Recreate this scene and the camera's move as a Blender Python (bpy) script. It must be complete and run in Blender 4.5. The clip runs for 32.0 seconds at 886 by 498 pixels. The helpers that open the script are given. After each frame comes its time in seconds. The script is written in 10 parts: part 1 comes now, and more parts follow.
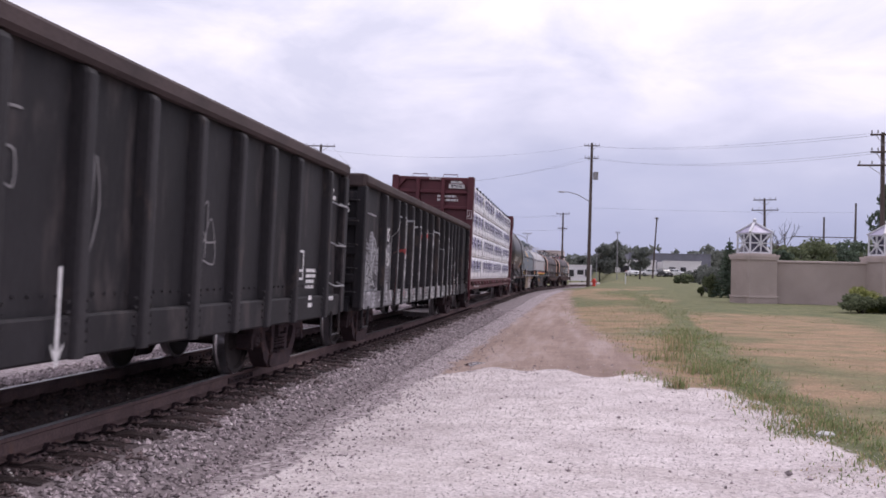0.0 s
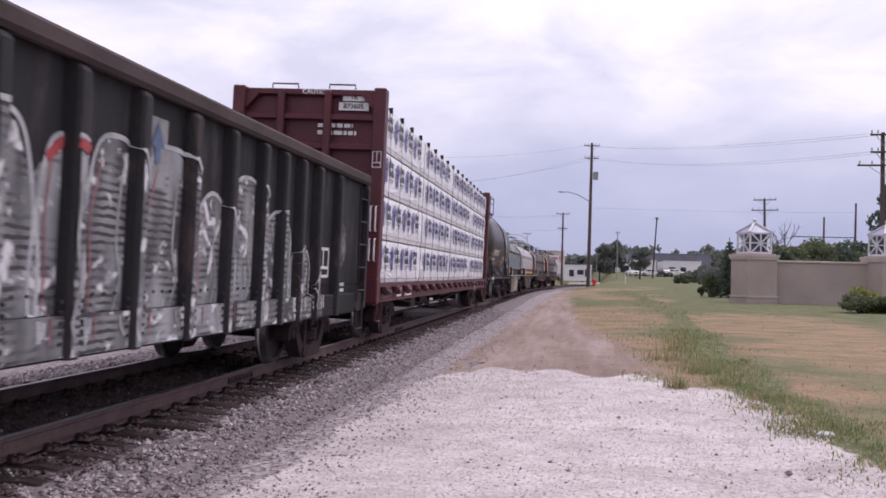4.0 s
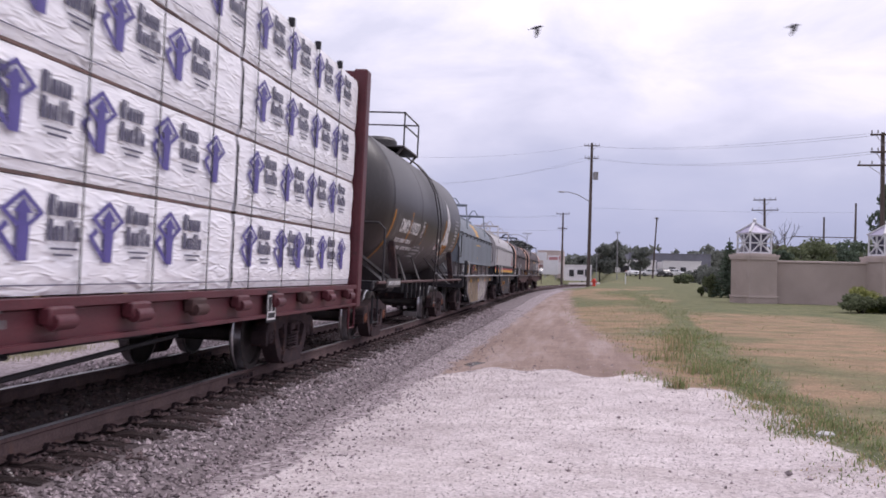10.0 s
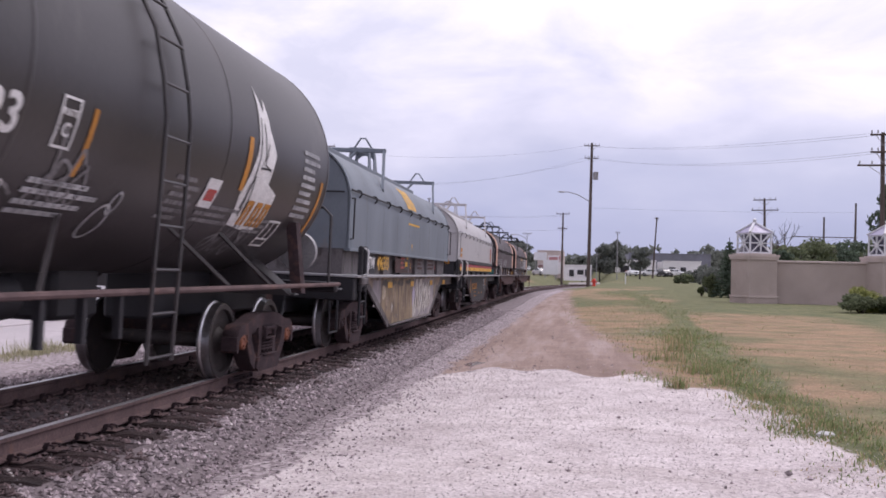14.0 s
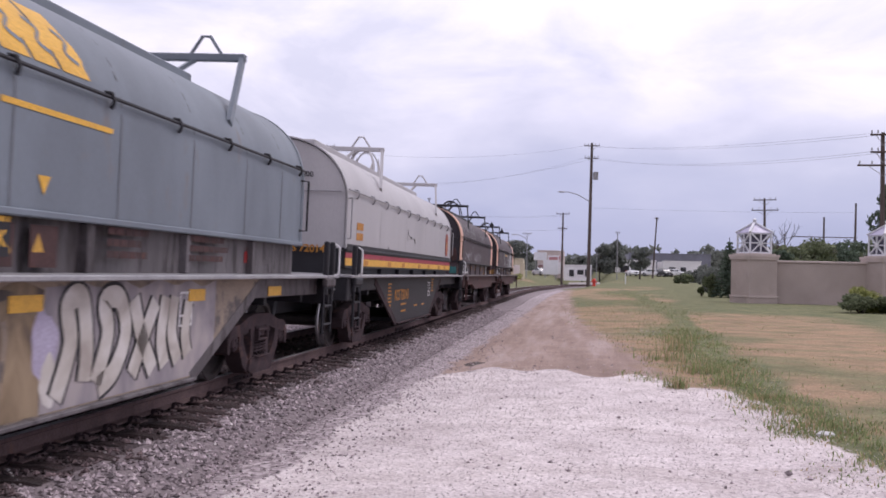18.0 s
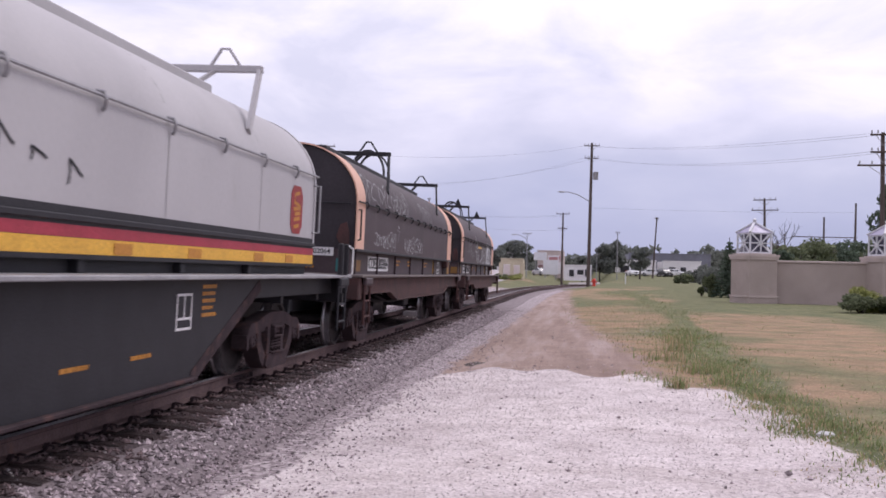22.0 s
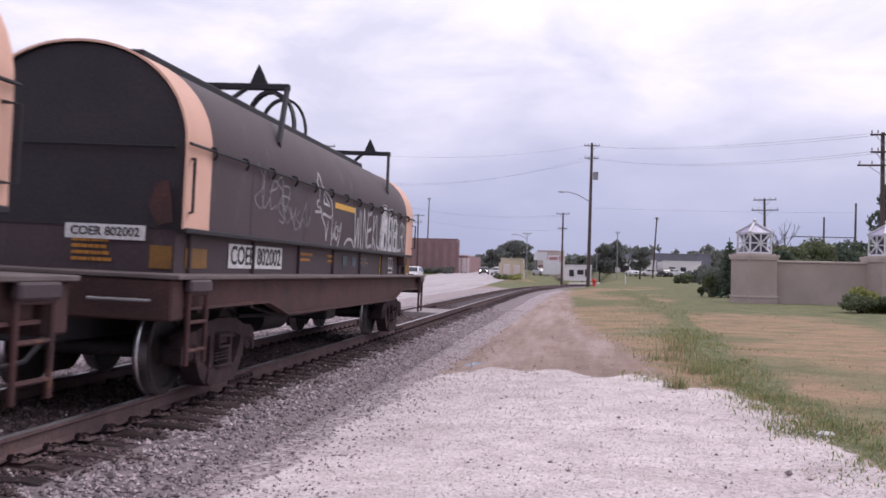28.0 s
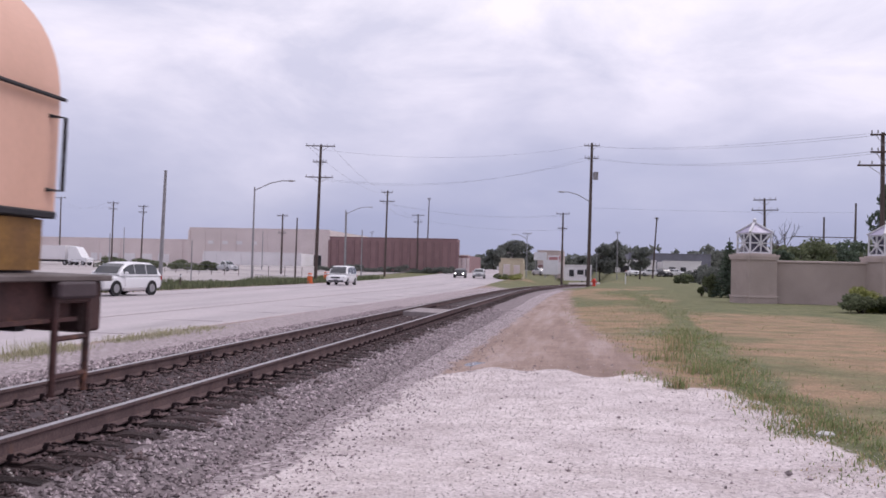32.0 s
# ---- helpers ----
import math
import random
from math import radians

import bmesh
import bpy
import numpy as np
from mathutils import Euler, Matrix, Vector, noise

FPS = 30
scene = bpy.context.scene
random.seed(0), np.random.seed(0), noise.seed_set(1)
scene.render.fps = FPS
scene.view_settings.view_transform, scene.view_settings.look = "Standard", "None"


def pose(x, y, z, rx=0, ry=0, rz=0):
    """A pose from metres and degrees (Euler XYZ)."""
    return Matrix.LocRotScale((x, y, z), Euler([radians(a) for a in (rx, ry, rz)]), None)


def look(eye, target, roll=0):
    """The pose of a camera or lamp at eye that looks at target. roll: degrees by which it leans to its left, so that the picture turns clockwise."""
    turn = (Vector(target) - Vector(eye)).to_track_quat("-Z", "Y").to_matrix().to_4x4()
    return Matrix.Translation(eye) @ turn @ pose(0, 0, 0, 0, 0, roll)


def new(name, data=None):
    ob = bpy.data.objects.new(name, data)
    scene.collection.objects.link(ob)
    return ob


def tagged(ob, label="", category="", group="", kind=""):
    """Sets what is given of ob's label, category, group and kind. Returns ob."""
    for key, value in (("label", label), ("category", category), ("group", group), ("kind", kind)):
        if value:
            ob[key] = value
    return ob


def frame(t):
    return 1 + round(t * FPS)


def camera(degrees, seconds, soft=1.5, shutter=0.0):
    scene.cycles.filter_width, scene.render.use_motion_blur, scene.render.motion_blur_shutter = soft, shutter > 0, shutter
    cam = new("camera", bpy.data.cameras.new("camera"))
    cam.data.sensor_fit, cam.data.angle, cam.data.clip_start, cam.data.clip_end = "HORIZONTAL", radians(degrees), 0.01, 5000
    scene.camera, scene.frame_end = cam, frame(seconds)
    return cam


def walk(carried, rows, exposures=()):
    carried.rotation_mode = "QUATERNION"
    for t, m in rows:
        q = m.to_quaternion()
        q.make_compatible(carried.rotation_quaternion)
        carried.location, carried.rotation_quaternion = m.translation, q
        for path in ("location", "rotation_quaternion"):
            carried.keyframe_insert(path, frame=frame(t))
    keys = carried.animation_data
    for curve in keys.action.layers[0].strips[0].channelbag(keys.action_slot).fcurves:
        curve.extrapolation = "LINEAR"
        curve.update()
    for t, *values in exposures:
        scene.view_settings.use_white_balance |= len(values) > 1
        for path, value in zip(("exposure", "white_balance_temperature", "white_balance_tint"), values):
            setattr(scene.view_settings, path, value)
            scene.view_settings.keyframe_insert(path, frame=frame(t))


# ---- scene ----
# ---- the camera, standing still ----
EYE = Vector((5.1104, 0.0, 1.3348))
AHEAD = Vector((-0.1369, 0.9904, 0.0205))
VIEW = look(EYE, EYE + AHEAD, 1.30)
cam = camera(48.51, 32.0, soft=1.7, shutter=0.4)
walk(cam, [(0.0, VIEW), (32.0, VIEW)], exposures=[(t, e, 6430, 19) for t, e in ((0.0, 0.29), (3.5, 0.30), (6.5, 0.25), (9.0, 0.26), (12.0, 0.34), (20.0, 0.33), (29.0, 0.30), (31.0, 0.24), (32.0, 0.16))])

# ---- world and sun: a bright overcast sky ----
world = bpy.data.worlds.new("overcast_sky")
scene.world = world
world.use_nodes = True
SUN_EL, SUN_AZ = radians(56), radians(58)


def build_world():
    nt = world.node_tree
    nt.nodes.clear()
    N, L = nt.nodes.new, nt.links.new
    out, bg = N("ShaderNodeOutputWorld"), N("ShaderNodeBackground")
    sky = N("ShaderNodeTexSky")
    sky.sky_type, sky.sun_disc = "NISHITA", False
    sky.sun_elevation, sky.sun_rotation = SUN_EL, SUN_AZ
    co, sep = N("ShaderNodeTexCoord"), N("ShaderNodeSeparateXYZ")
    L(co.outputs["Generated"], sep.inputs[0])
    # clouds lie flatter towards the horizon
    mp = N("ShaderNodeMapping")
    mp.inputs["Scale"].default_value = (1.5, 1.5, 3.6)
    L(co.outputs["Generated"], mp.inputs[0])
    big, small = N("ShaderNodeTexNoise"), N("ShaderNodeTexNoise")
    big.inputs["Scale"].default_value, big.inputs["Detail"].default_value = 1.7, 6
    big.inputs["Roughness"].default_value = 0.55
    small.inputs["Scale"].default_value, small.inputs["Detail"].default_value = 3.3, 9
    small.inputs["Roughness"].default_value, small.inputs["Distortion"].default_value = 0.56, 0.35
    L(mp.outputs[0], big.inputs["Vector"]), L(mp.outputs[0], small.inputs["Vector"])
    # height above the horizon, stirred by the clouds
    a1 = N("ShaderNodeMath"); a1.operation = "MULTIPLY_ADD"
    L(big.outputs[0], a1.inputs[0]); a1.inputs[1].default_value = 0.20; a1.inputs[2].default_value = -0.10
    a2 = N("ShaderNodeMath"); a2.operation = "ADD"
    L(sep.outputs[2], a2.inputs[0]); L(a1.outputs[0], a2.inputs[1])
    ramp = N("ShaderNodeValToRGB")
    cr = ramp.color_ramp
    cr.elements[0].position, cr.elements[0].color = 0.0, (0.325, 0.365, 0.525, 1)
    cr.elements[1].position, cr.elements[1].color = 1.0, (0.89, 0.87, 0.93, 1)
    for pos, c in ((0.045, (0.375, 0.405, 0.57, 1)), (0.09, (0.48, 0.50, 0.64, 1)), (0.14, (0.68, 0.68, 0.79, 1)), (0.20, (0.845, 0.83, 0.905, 1)), (0.28, (0.90, 0.885, 0.94, 1))):
        e = cr.elements.new(pos); e.color = c
    L(a2.outputs[0], ramp.inputs[0])
    # lighter and darker cloud patches
    r2 = N("ShaderNodeValToRGB")
    r2.color_ramp.elements[0].position, r2.color_ramp.elements[0].color = 0.36, (0.74, 0.765, 0.825, 1)
    r2.color_ramp.elements[1].position, r2.color_ramp.elements[1].color = 0.62, (1.05, 1.04, 1.035, 1)
    L(small.outputs[0], r2.inputs[0])
    mul = N("ShaderNodeMix"); mul.data_type = "RGBA"; mul.blend_type = "MULTIPLY"
    veil = N("ShaderNodeMapRange")
    veil.interpolation_type = "SMOOTHSTEP"
    veil.inputs["From Min"].default_value, veil.inputs["From Max"].default_value = 0.05, 0.20
    veil.inputs["To Min"].default_value, veil.inputs["To Max"].default_value = 0.12, 1.0
    L(a2.outputs[0], veil.inputs[0]); L(veil.outputs[0], mul.inputs[0])
    L(ramp.outputs[0], mul.inputs[6]); L(r2.outputs[0], mul.inputs[7])
    dim = N("ShaderNodeMix"); dim.data_type = "RGBA"; dim.blend_type = "MULTIPLY"
    dim.inputs[0].default_value = 1.0
    dim.inputs[7].default_value = (0.10, 0.10, 0.10, 1)
    L(sky.outputs[0], dim.inputs[6])
    mix = N("ShaderNodeMix"); mix.data_type = "RGBA"
    mix.inputs[0].default_value = 0.92
    L(dim.outputs[2], mix.inputs[6]); L(mul.outputs[2], mix.inputs[7])
    L(mix.outputs[2], bg.inputs[0])
    bg.inputs[1].default_value = 1.0
    L(bg.outputs[0], out.inputs[0])


build_world()
sun = new("sun", bpy.data.lights.new("sun", "SUN"))
sun.data.energy, sun.data.angle, sun.data.color = 1.15, radians(25), (1.0, 0.97, 0.93)
sun.matrix_world = look((30 * math.sin(SUN_AZ), 30 * math.cos(SUN_AZ), 30 * math.tan(SUN_EL)), (0, 0, 0))


# ---- materials ----
def surf(name, col, col2=None, scale=3.0, rough=0.7, metal=0.0, bump=0.15, fine=40.0, stretch=(1, 1, 1), spot=None, spot_at=0.62, spec=0.35, rand=0.0, space="Object", grain=0.18):
    """A worn surface: two colours mixed by coarse noise, fine grain, optional spots (rust, dirt), relief."""
    m = bpy.data.materials.new(name)
    m.use_nodes = True
    nt = m.node_tree
    N, L = nt.nodes.new, nt.links.new
    b = nt.nodes["Principled BSDF"]
    col2 = col2 or tuple(c * 0.7 for c in col)
    co, mp = N("ShaderNodeTexCoord"), N("ShaderNodeMapping")
    mp.inputs["Scale"].default_value = stretch
    L(co.outputs[space], mp.inputs[0])
    n1, n2 = N("ShaderNodeTexNoise"), N("ShaderNodeTexNoise")
    n1.inputs["Scale"].default_value, n1.inputs["Detail"].default_value = scale, 5
    n2.inputs["Scale"].default_value, n2.inputs["Detail"].default_value = fine, 3
    L(mp.outputs[0], n1.inputs["Vector"]), L(mp.outputs[0], n2.inputs["Vector"])
    r = N("ShaderNodeValToRGB")
    r.color_ramp.elements[0].position, r.color_ramp.elements[0].color = 0.32, (*col2, 1)
    r.color_ramp.elements[1].position, r.color_ramp.elements[1].color = 0.66, (*col, 1)
    L(n1.outputs[0], r.inputs[0])
    g = N("ShaderNodeValToRGB")
    g.color_ramp.elements[0].position, g.color_ramp.elements[0].color = 0.3, (1 - grain * 1.1, 1 - grain * 1.1, 1 - grain * 1.1, 1)
    g.color_ramp.elements[1].position, g.color_ramp.elements[1].color = 0.7, (1 + grain * 0.7, 1 + grain * 0.7, 1 + grain * 0.7, 1)
    L(n2.outputs[0], g.inputs[0])
    mul = N("ShaderNodeMix"); mul.data_type = "RGBA"; mul.blend_type = "MULTIPLY"
    mul.inputs[0].default_value = 1.0
    L(r.outputs[0], mul.inputs[6]); L(g.outputs[0], mul.inputs[7])
    last = mul.outputs[2]
    if spot:
        n3 = N("ShaderNodeTexNoise")
        n3.inputs["Scale"].default_value, n3.inputs["Detail"].default_value = scale * 2.3, 7
        n3.inputs["Roughness"].default_value = 0.65
        L(mp.outputs[0], n3.inputs["Vector"])
        k = N("ShaderNodeValToRGB")
        k.color_ramp.elements[0].position, k.color_ramp.elements[1].position = spot_at - 0.05, spot_at + 0.06
        L(n3.outputs[0], k.inputs[0])
        mx = N("ShaderNodeMix"); mx.data_type = "RGBA"
        mx.inputs[7].default_value = (*spot, 1)
        L(k.outputs[0], mx.inputs[0]); L(last, mx.inputs[6])
        last = mx.outputs[2]
    if rand:
        oi, mr = N("ShaderNodeObjectInfo"), N("ShaderNodeMapRange")
        mr.inputs["To Min"].default_value, mr.inputs["To Max"].default_value = 1 - rand, 1 + rand
        L(oi.outputs["Random"], mr.inputs[0])
        mm = N("ShaderNodeMix"); mm.data_type = "RGBA"; mm.blend_type = "MULTIPLY"
        mm.inputs[0].default_value = 1.0
        L(last, mm.inputs[6]); L(mr.outputs[0], mm.inputs[7])
        last = mm.outputs[2]
    L(last, b.inputs["Base Color"])
    b.inputs["Roughness"].default_value, b.inputs["Metallic"].default_value = rough, metal
    b.inputs["Specular IOR Level"].default_value = spec
    if bump:
        bp = N("ShaderNodeBump")
        bp.inputs["Strength"].default_value, bp.inputs["Distance"].default_value = bump, 0.02
        L(n2.outputs[0], bp.inputs["Height"])
        L(bp.outputs[0], b.inputs["Normal"])
    return m


def glass_like(name, col, rough=0.08):
    m = surf(name, col, col, rough=rough, bump=0, spec=0.8)
    return m


def island(m, lo, hi):
    """Lets each loose piece of a joined mesh vary in brightness."""
    nt = m.node_tree
    b = nt.nodes["Principled BSDF"]
    src = b.inputs["Base Color"].links[0].from_socket
    geo, mr = nt.nodes.new("ShaderNodeNewGeometry"), nt.nodes.new("ShaderNodeMapRange")
    mr.inputs["To Min"].default_value, mr.inputs["To Max"].default_value = lo, hi
    nt.links.new(geo.outputs["Random Per Island"], mr.inputs[0])
    mm = nt.nodes.new("ShaderNodeMix"); mm.data_type = "RGBA"; mm.blend_type = "MULTIPLY"
    mm.inputs[0].default_value = 1.0
    nt.links.new(src, mm.inputs[6]); nt.links.new(mr.outputs[0], mm.inputs[7])
    nt.links.new(mm.outputs[2], b.inputs["Base Color"])
    return m


def thin(m, share=0.4):
    """Leaves and blades: part of the light comes through from the far side."""
    nt = m.node_tree
    b, out = nt.nodes["Principled BSDF"], nt.nodes["Material Output"]
    tr, mx = nt.nodes.new("ShaderNodeBsdfTranslucent"), nt.nodes.new("ShaderNodeMixShader")
    nt.links.new(b.inputs["Base Color"].links[0].from_socket, tr.inputs["Color"])
    mx.inputs[0].default_value = share
    nt.links.new(b.outputs[0], mx.inputs[1]), nt.links.new(tr.outputs[0], mx.inputs[2])
    nt.links.new(mx.outputs[0], out.inputs["Surface"])
    return m


M = {}
M["black_steel"] = surf("black_steel", (0.022, 0.020, 0.024), (0.011, 0.010, 0.0125), scale=1.1, rough=0.66, spot=(0.048, 0.040, 0.042), spot_at=0.58, stretch=(1, 1, 0.3), spec=0.22)
M["black_rib"] = surf("black_rib", (0.033, 0.030, 0.034), (0.020, 0.018, 0.021), scale=1.6, spec=0.22, rough=0.62, spot=(0.06, 0.045, 0.042), stretch=(1, 1, 0.4))
M["chord"] = surf("chord", (0.075, 0.054, 0.055), (0.048, 0.036, 0.037), scale=1.5, rough=0.75, spec=0.2)
M["brown_steel"] = surf("brown_steel", (0.060, 0.045, 0.046), (0.040, 0.030, 0.032), scale=1.0, rough=0.65, spot=(0.085, 0.052, 0.042), stretch=(1, 1, 0.4))
M["red_paint"] = surf("red_paint", (0.108, 0.025, 0.034), (0.075, 0.018, 0.025), scale=1.4, rough=0.5, spot=(0.06, 0.02, 0.022), spot_at=0.66)
M["bright_red"] = surf("bright_red", (0.30, 0.028, 0.028), (0.22, 0.022, 0.024), rough=0.5)
M["wrap"] = surf("wrap", (0.88, 0.87, 0.91), (0.80, 0.79, 0.84), scale=1.6, rough=0.36, bump=0.55, fine=3.2, stretch=(1, 1, 2.4), spec=0.5, grain=0.05)


def wrinkle(m):
    """Taut sheet with slanting folds."""
    nt = m.node_tree
    N, L = nt.nodes.new, nt.links.new
    b = nt.nodes["Principled BSDF"]
    co, mp, mp2 = N("ShaderNodeTexCoord"), N("ShaderNodeMapping"), N("ShaderNodeMapping")
    mp.inputs["Rotation"].default_value, mp.inputs["Scale"].default_value = (radians(38), 0, 0), (1, 1.2, 5.0)
    mp2.inputs["Rotation"].default_value, mp2.inputs["Scale"].default_value = (radians(-24), 0, 0), (1, 1.6, 7.0)
    n1, n2 = N("ShaderNodeTexNoise"), N("ShaderNodeTexNoise")
    for n, q, sc in ((n1, mp, 1.5), (n2, mp2, 2.3)):
        n.noise_type = "RIDGED_MULTIFRACTAL"
        n.inputs["Scale"].default_value, n.inputs["Detail"].default_value, n.inputs["Distortion"].default_value = sc, 4, 0.7
        L(co.outputs["Object"], q.inputs[0]), L(q.outputs[0], n.inputs["Vector"])
    ad = N("ShaderNodeMath"); ad.operation = "ADD"
    L(n1.outputs[0], ad.inputs[0]), L(n2.outputs[0], ad.inputs[1])
    bp = N("ShaderNodeBump")
    bp.inputs["Strength"].default_value, bp.inputs["Distance"].default_value = 0.8, 0.03
    L(ad.outputs[0], bp.inputs["Height"]), L(bp.outputs[0], b.inputs["Normal"])
    return m


wrinkle(M["wrap"])
M["wood_end"] = surf("wood_end", (0.34, 0.25, 0.17), (0.24, 0.17, 0.11), fine=60, rough=0.85)
M["wood_edge"] = surf("wood_edge", (0.20, 0.125, 0.11), (0.09, 0.06, 0.06), scale=2, fine=60, rough=0.85)
M["mark_blue"] = surf("mark_blue", (0.105, 0.085, 0.30), (0.085, 0.07, 0.25), rough=0.5, bump=0)
M["mark_grey"] = surf("mark_grey", (0.105, 0.10, 0.155), (0.085, 0.08, 0.13), rough=0.5, bump=0)
M["tank_black"] = surf("tank_black", (0.033, 0.027, 0.030), (0.022, 0.018, 0.0205), scale=0.8, rough=0.43, spot=(0.056, 0.049, 0.050), spot_at=0.62, stretch=(1, 1, 0.4), spec=0.62, bump=0.06)
M["ochre"] = surf("ochre", (0.26, 0.135, 0.035), (0.17, 0.085, 0.03), scale=3, rough=0.6)
M["orange"] = surf("orange", (0.50, 0.22, 0.035), (0.40, 0.17, 0.03), rough=0.55)
M["white_paint"] = surf("white_paint", (0.74, 0.73, 0.74), (0.58, 0.57, 0.58), scale=5, rough=0.55, bump=0.05)
M["spray_white"] = surf("spray_white", (0.50, 0.50, 0.52), (0.26, 0.26, 0.28), scale=3, rough=0.6, bump=0)
M["spray_red"] = surf("spray_red", (0.36, 0.06, 0.06), (0.28, 0.05, 0.055), scale=4, rough=0.6, bump=0)
M["spray_pink"] = surf("spray_pink", (0.33, 0.13, 0.14), (0.20, 0.09, 0.10), scale=4, rough=0.6, bump=0)
M["haze_white"] = surf("haze_white", (0.34, 0.335, 0.345), (0.17, 0.165, 0.17), scale=2.5, rough=0.6, bump=0)
M["faint_white"] = surf("faint_white", (0.24, 0.23, 0.24), (0.14, 0.13, 0.14), scale=4, rough=0.6, bump=0)
M["blue_grey"] = surf("blue_grey", (0.170, 0.197, 0.232), (0.130, 0.150, 0.178), scale=1.3, rough=0.5, spot=(0.16, 0.15, 0.155), spot_at=0.68, stretch=(1, 1, 0.5), grain=0.05, bump=0.04)
M["trough_wall"] = surf("trough_wall", (0.150, 0.135, 0.142), (0.085, 0.074, 0.079), scale=1.3, rough=0.65, spot=(0.045, 0.036, 0.038), spot_at=0.55, stretch=(1, 2.4, 0.5))
M["belly_tan"] = surf("belly_tan", (0.33, 0.26, 0.20), (0.20, 0.16, 0.13), scale=1.5, rough=0.7, spot=(0.10, 0.085, 0.085), spot_at=0.56)
M["light_grey"] = surf("light_grey", (0.42, 0.405, 0.42), (0.36, 0.345, 0.36), scale=0.8, rough=0.5, spot=(0.36, 0.345, 0.345), spot_at=0.68, stretch=(1, 1, 0.4), grain=0.04, bump=0.03)
M["near_black"] = surf("near_black", (0.020, 0.019, 0.024), (0.014, 0.013, 0.017), rough=0.6)
M["stripe_red"] = surf("stripe_red", (0.36, 0.035, 0.06), (0.30, 0.03, 0.05), rough=0.5)
M["stripe_yellow"] = surf("stripe_yellow", (0.72, 0.40, 0.055), (0.62, 0.34, 0.05), rough=0.5)
M["coer_brown"] = surf("coer_brown", (0.072, 0.049, 0.057), (0.052, 0.036, 0.042), scale=0.8, rough=0.6, spot=(0.092, 0.074, 0.074), spot_at=0.62, stretch=(1, 1, 0.5))
M["coer_seam"] = surf("coer_seam", (0.05, 0.038, 0.042), (0.04, 0.03, 0.033), rough=0.6)
# coer_brown darkened: shade on the recessed hood ends put into the colour
M["coer_end_shade"] = surf("coer_end_shade", (0.036, 0.030, 0.037), (0.026, 0.022, 0.027), scale=1.2, rough=0.7)
M["salmon"] = surf("salmon", (0.70, 0.43, 0.335), (0.63, 0.38, 0.29), scale=1.8, rough=0.6, spot=(0.46, 0.27, 0.20), spot_at=0.70, stretch=(1, 1, 0.5), grain=0.04, bump=0.03)
M["deck_brown"] = surf("deck_brown", (0.15, 0.125, 0.122), (0.10, 0.08, 0.078), scale=2, rough=0.7)
M["rust"] = surf("rust", (0.080, 0.036, 0.035), (0.046, 0.026, 0.026), scale=2.5, rough=0.8, spot=(0.16, 0.075, 0.05), spot_at=0.66)
M["rust_orange"] = surf("rust_orange", (0.24, 0.085, 0.045), (0.15, 0.06, 0.04), scale=6, rough=0.8)
M["truck_steel"] = surf("truck_steel", (0.060, 0.042, 0.047), (0.033, 0.023, 0.026), scale=3, rough=0.85, spot=(0.085, 0.049, 0.047), spot_at=0.58, spec=0.15)
M["wheel_dark"] = surf("wheel_dark", (0.042, 0.034, 0.034), (0.028, 0.023, 0.024), scale=4, rough=0.7, spot=(0.07, 0.05, 0.045))
M["bright_steel"] = surf("bright_steel", (0.62, 0.61, 0.63), (0.48, 0.47, 0.49), scale=8, rough=0.28, metal=1.0, bump=0.05)
M["galv"] = surf("galv", (0.36, 0.355, 0.37), (0.27, 0.265, 0.28), rough=0.5, metal=0.3)
M["rail_side"] = surf("rail_side", (0.158, 0.108, 0.106), (0.098, 0.068, 0.070), scale=3, rough=0.85, spot=(0.175, 0.108, 0.094), spec=0.15)
M["rail_top"] = surf("rail_top", (0.42, 0.40, 0.415), (0.31, 0.29, 0.30), scale=4, rough=0.42, metal=0.85, stretch=(8, 0.4, 1), bump=0.03)
M["tie_wood"] = surf("tie_wood", (0.058, 0.036, 0.036), (0.024, 0.016, 0.017), scale=3, fine=30, stretch=(1, 6, 6), rough=0.9, bump=0.6, rand=0.3)
M["concrete"] = surf("concrete", (0.47, 0.425, 0.44), (0.38, 0.345, 0.36), scale=0.55, stretch=(1.2, 0.10, 1), rough=0.85, bump=0.12, spot=(0.34, 0.31, 0.32), spot_at=0.66)
M["yard_pave"] = surf("yard_pave", (0.46, 0.42, 0.42), (0.34, 0.31, 0.31), scale=0.06, fine=2.0, stretch=(0.4, 1.6, 1), rough=0.9, bump=0.1, spot=(0.27, 0.245, 0.235), spot_at=0.60)
M["joint_grey"] = surf("joint_grey", (0.45, 0.41, 0.422), (0.40, 0.362, 0.374), rough=0.9)
M["panel_grey"] = surf("panel_grey", (0.30, 0.262, 0.265), (0.23, 0.20, 0.205), scale=2, stretch=(4, 0.5, 1), rough=0.9)
M["stucco"] = surf("stucco", (0.40, 0.335, 0.31), (0.345, 0.29, 0.265), scale=0.9, fine=70, rough=0.9, bump=0.3)
M["stucco_trim"] = surf("stucco_trim", (0.50, 0.42, 0.395), (0.44, 0.37, 0.345), scale=1.2, fine=70, rough=0.85)
M["lattice_white"] = surf("lattice_white", (0.70, 0.70, 0.74), (0.62, 0.62, 0.66), rough=0.5)
M["pole_wood"] = surf("pole_wood", (0.115, 0.088, 0.080), (0.070, 0.054, 0.050), scale=1.5, stretch=(6, 6, 0.5), rough=0.9, bump=0.4)
M["pole_grey"] = surf("pole_grey", (0.30, 0.295, 0.31), (0.23, 0.225, 0.24), rough=0.6)
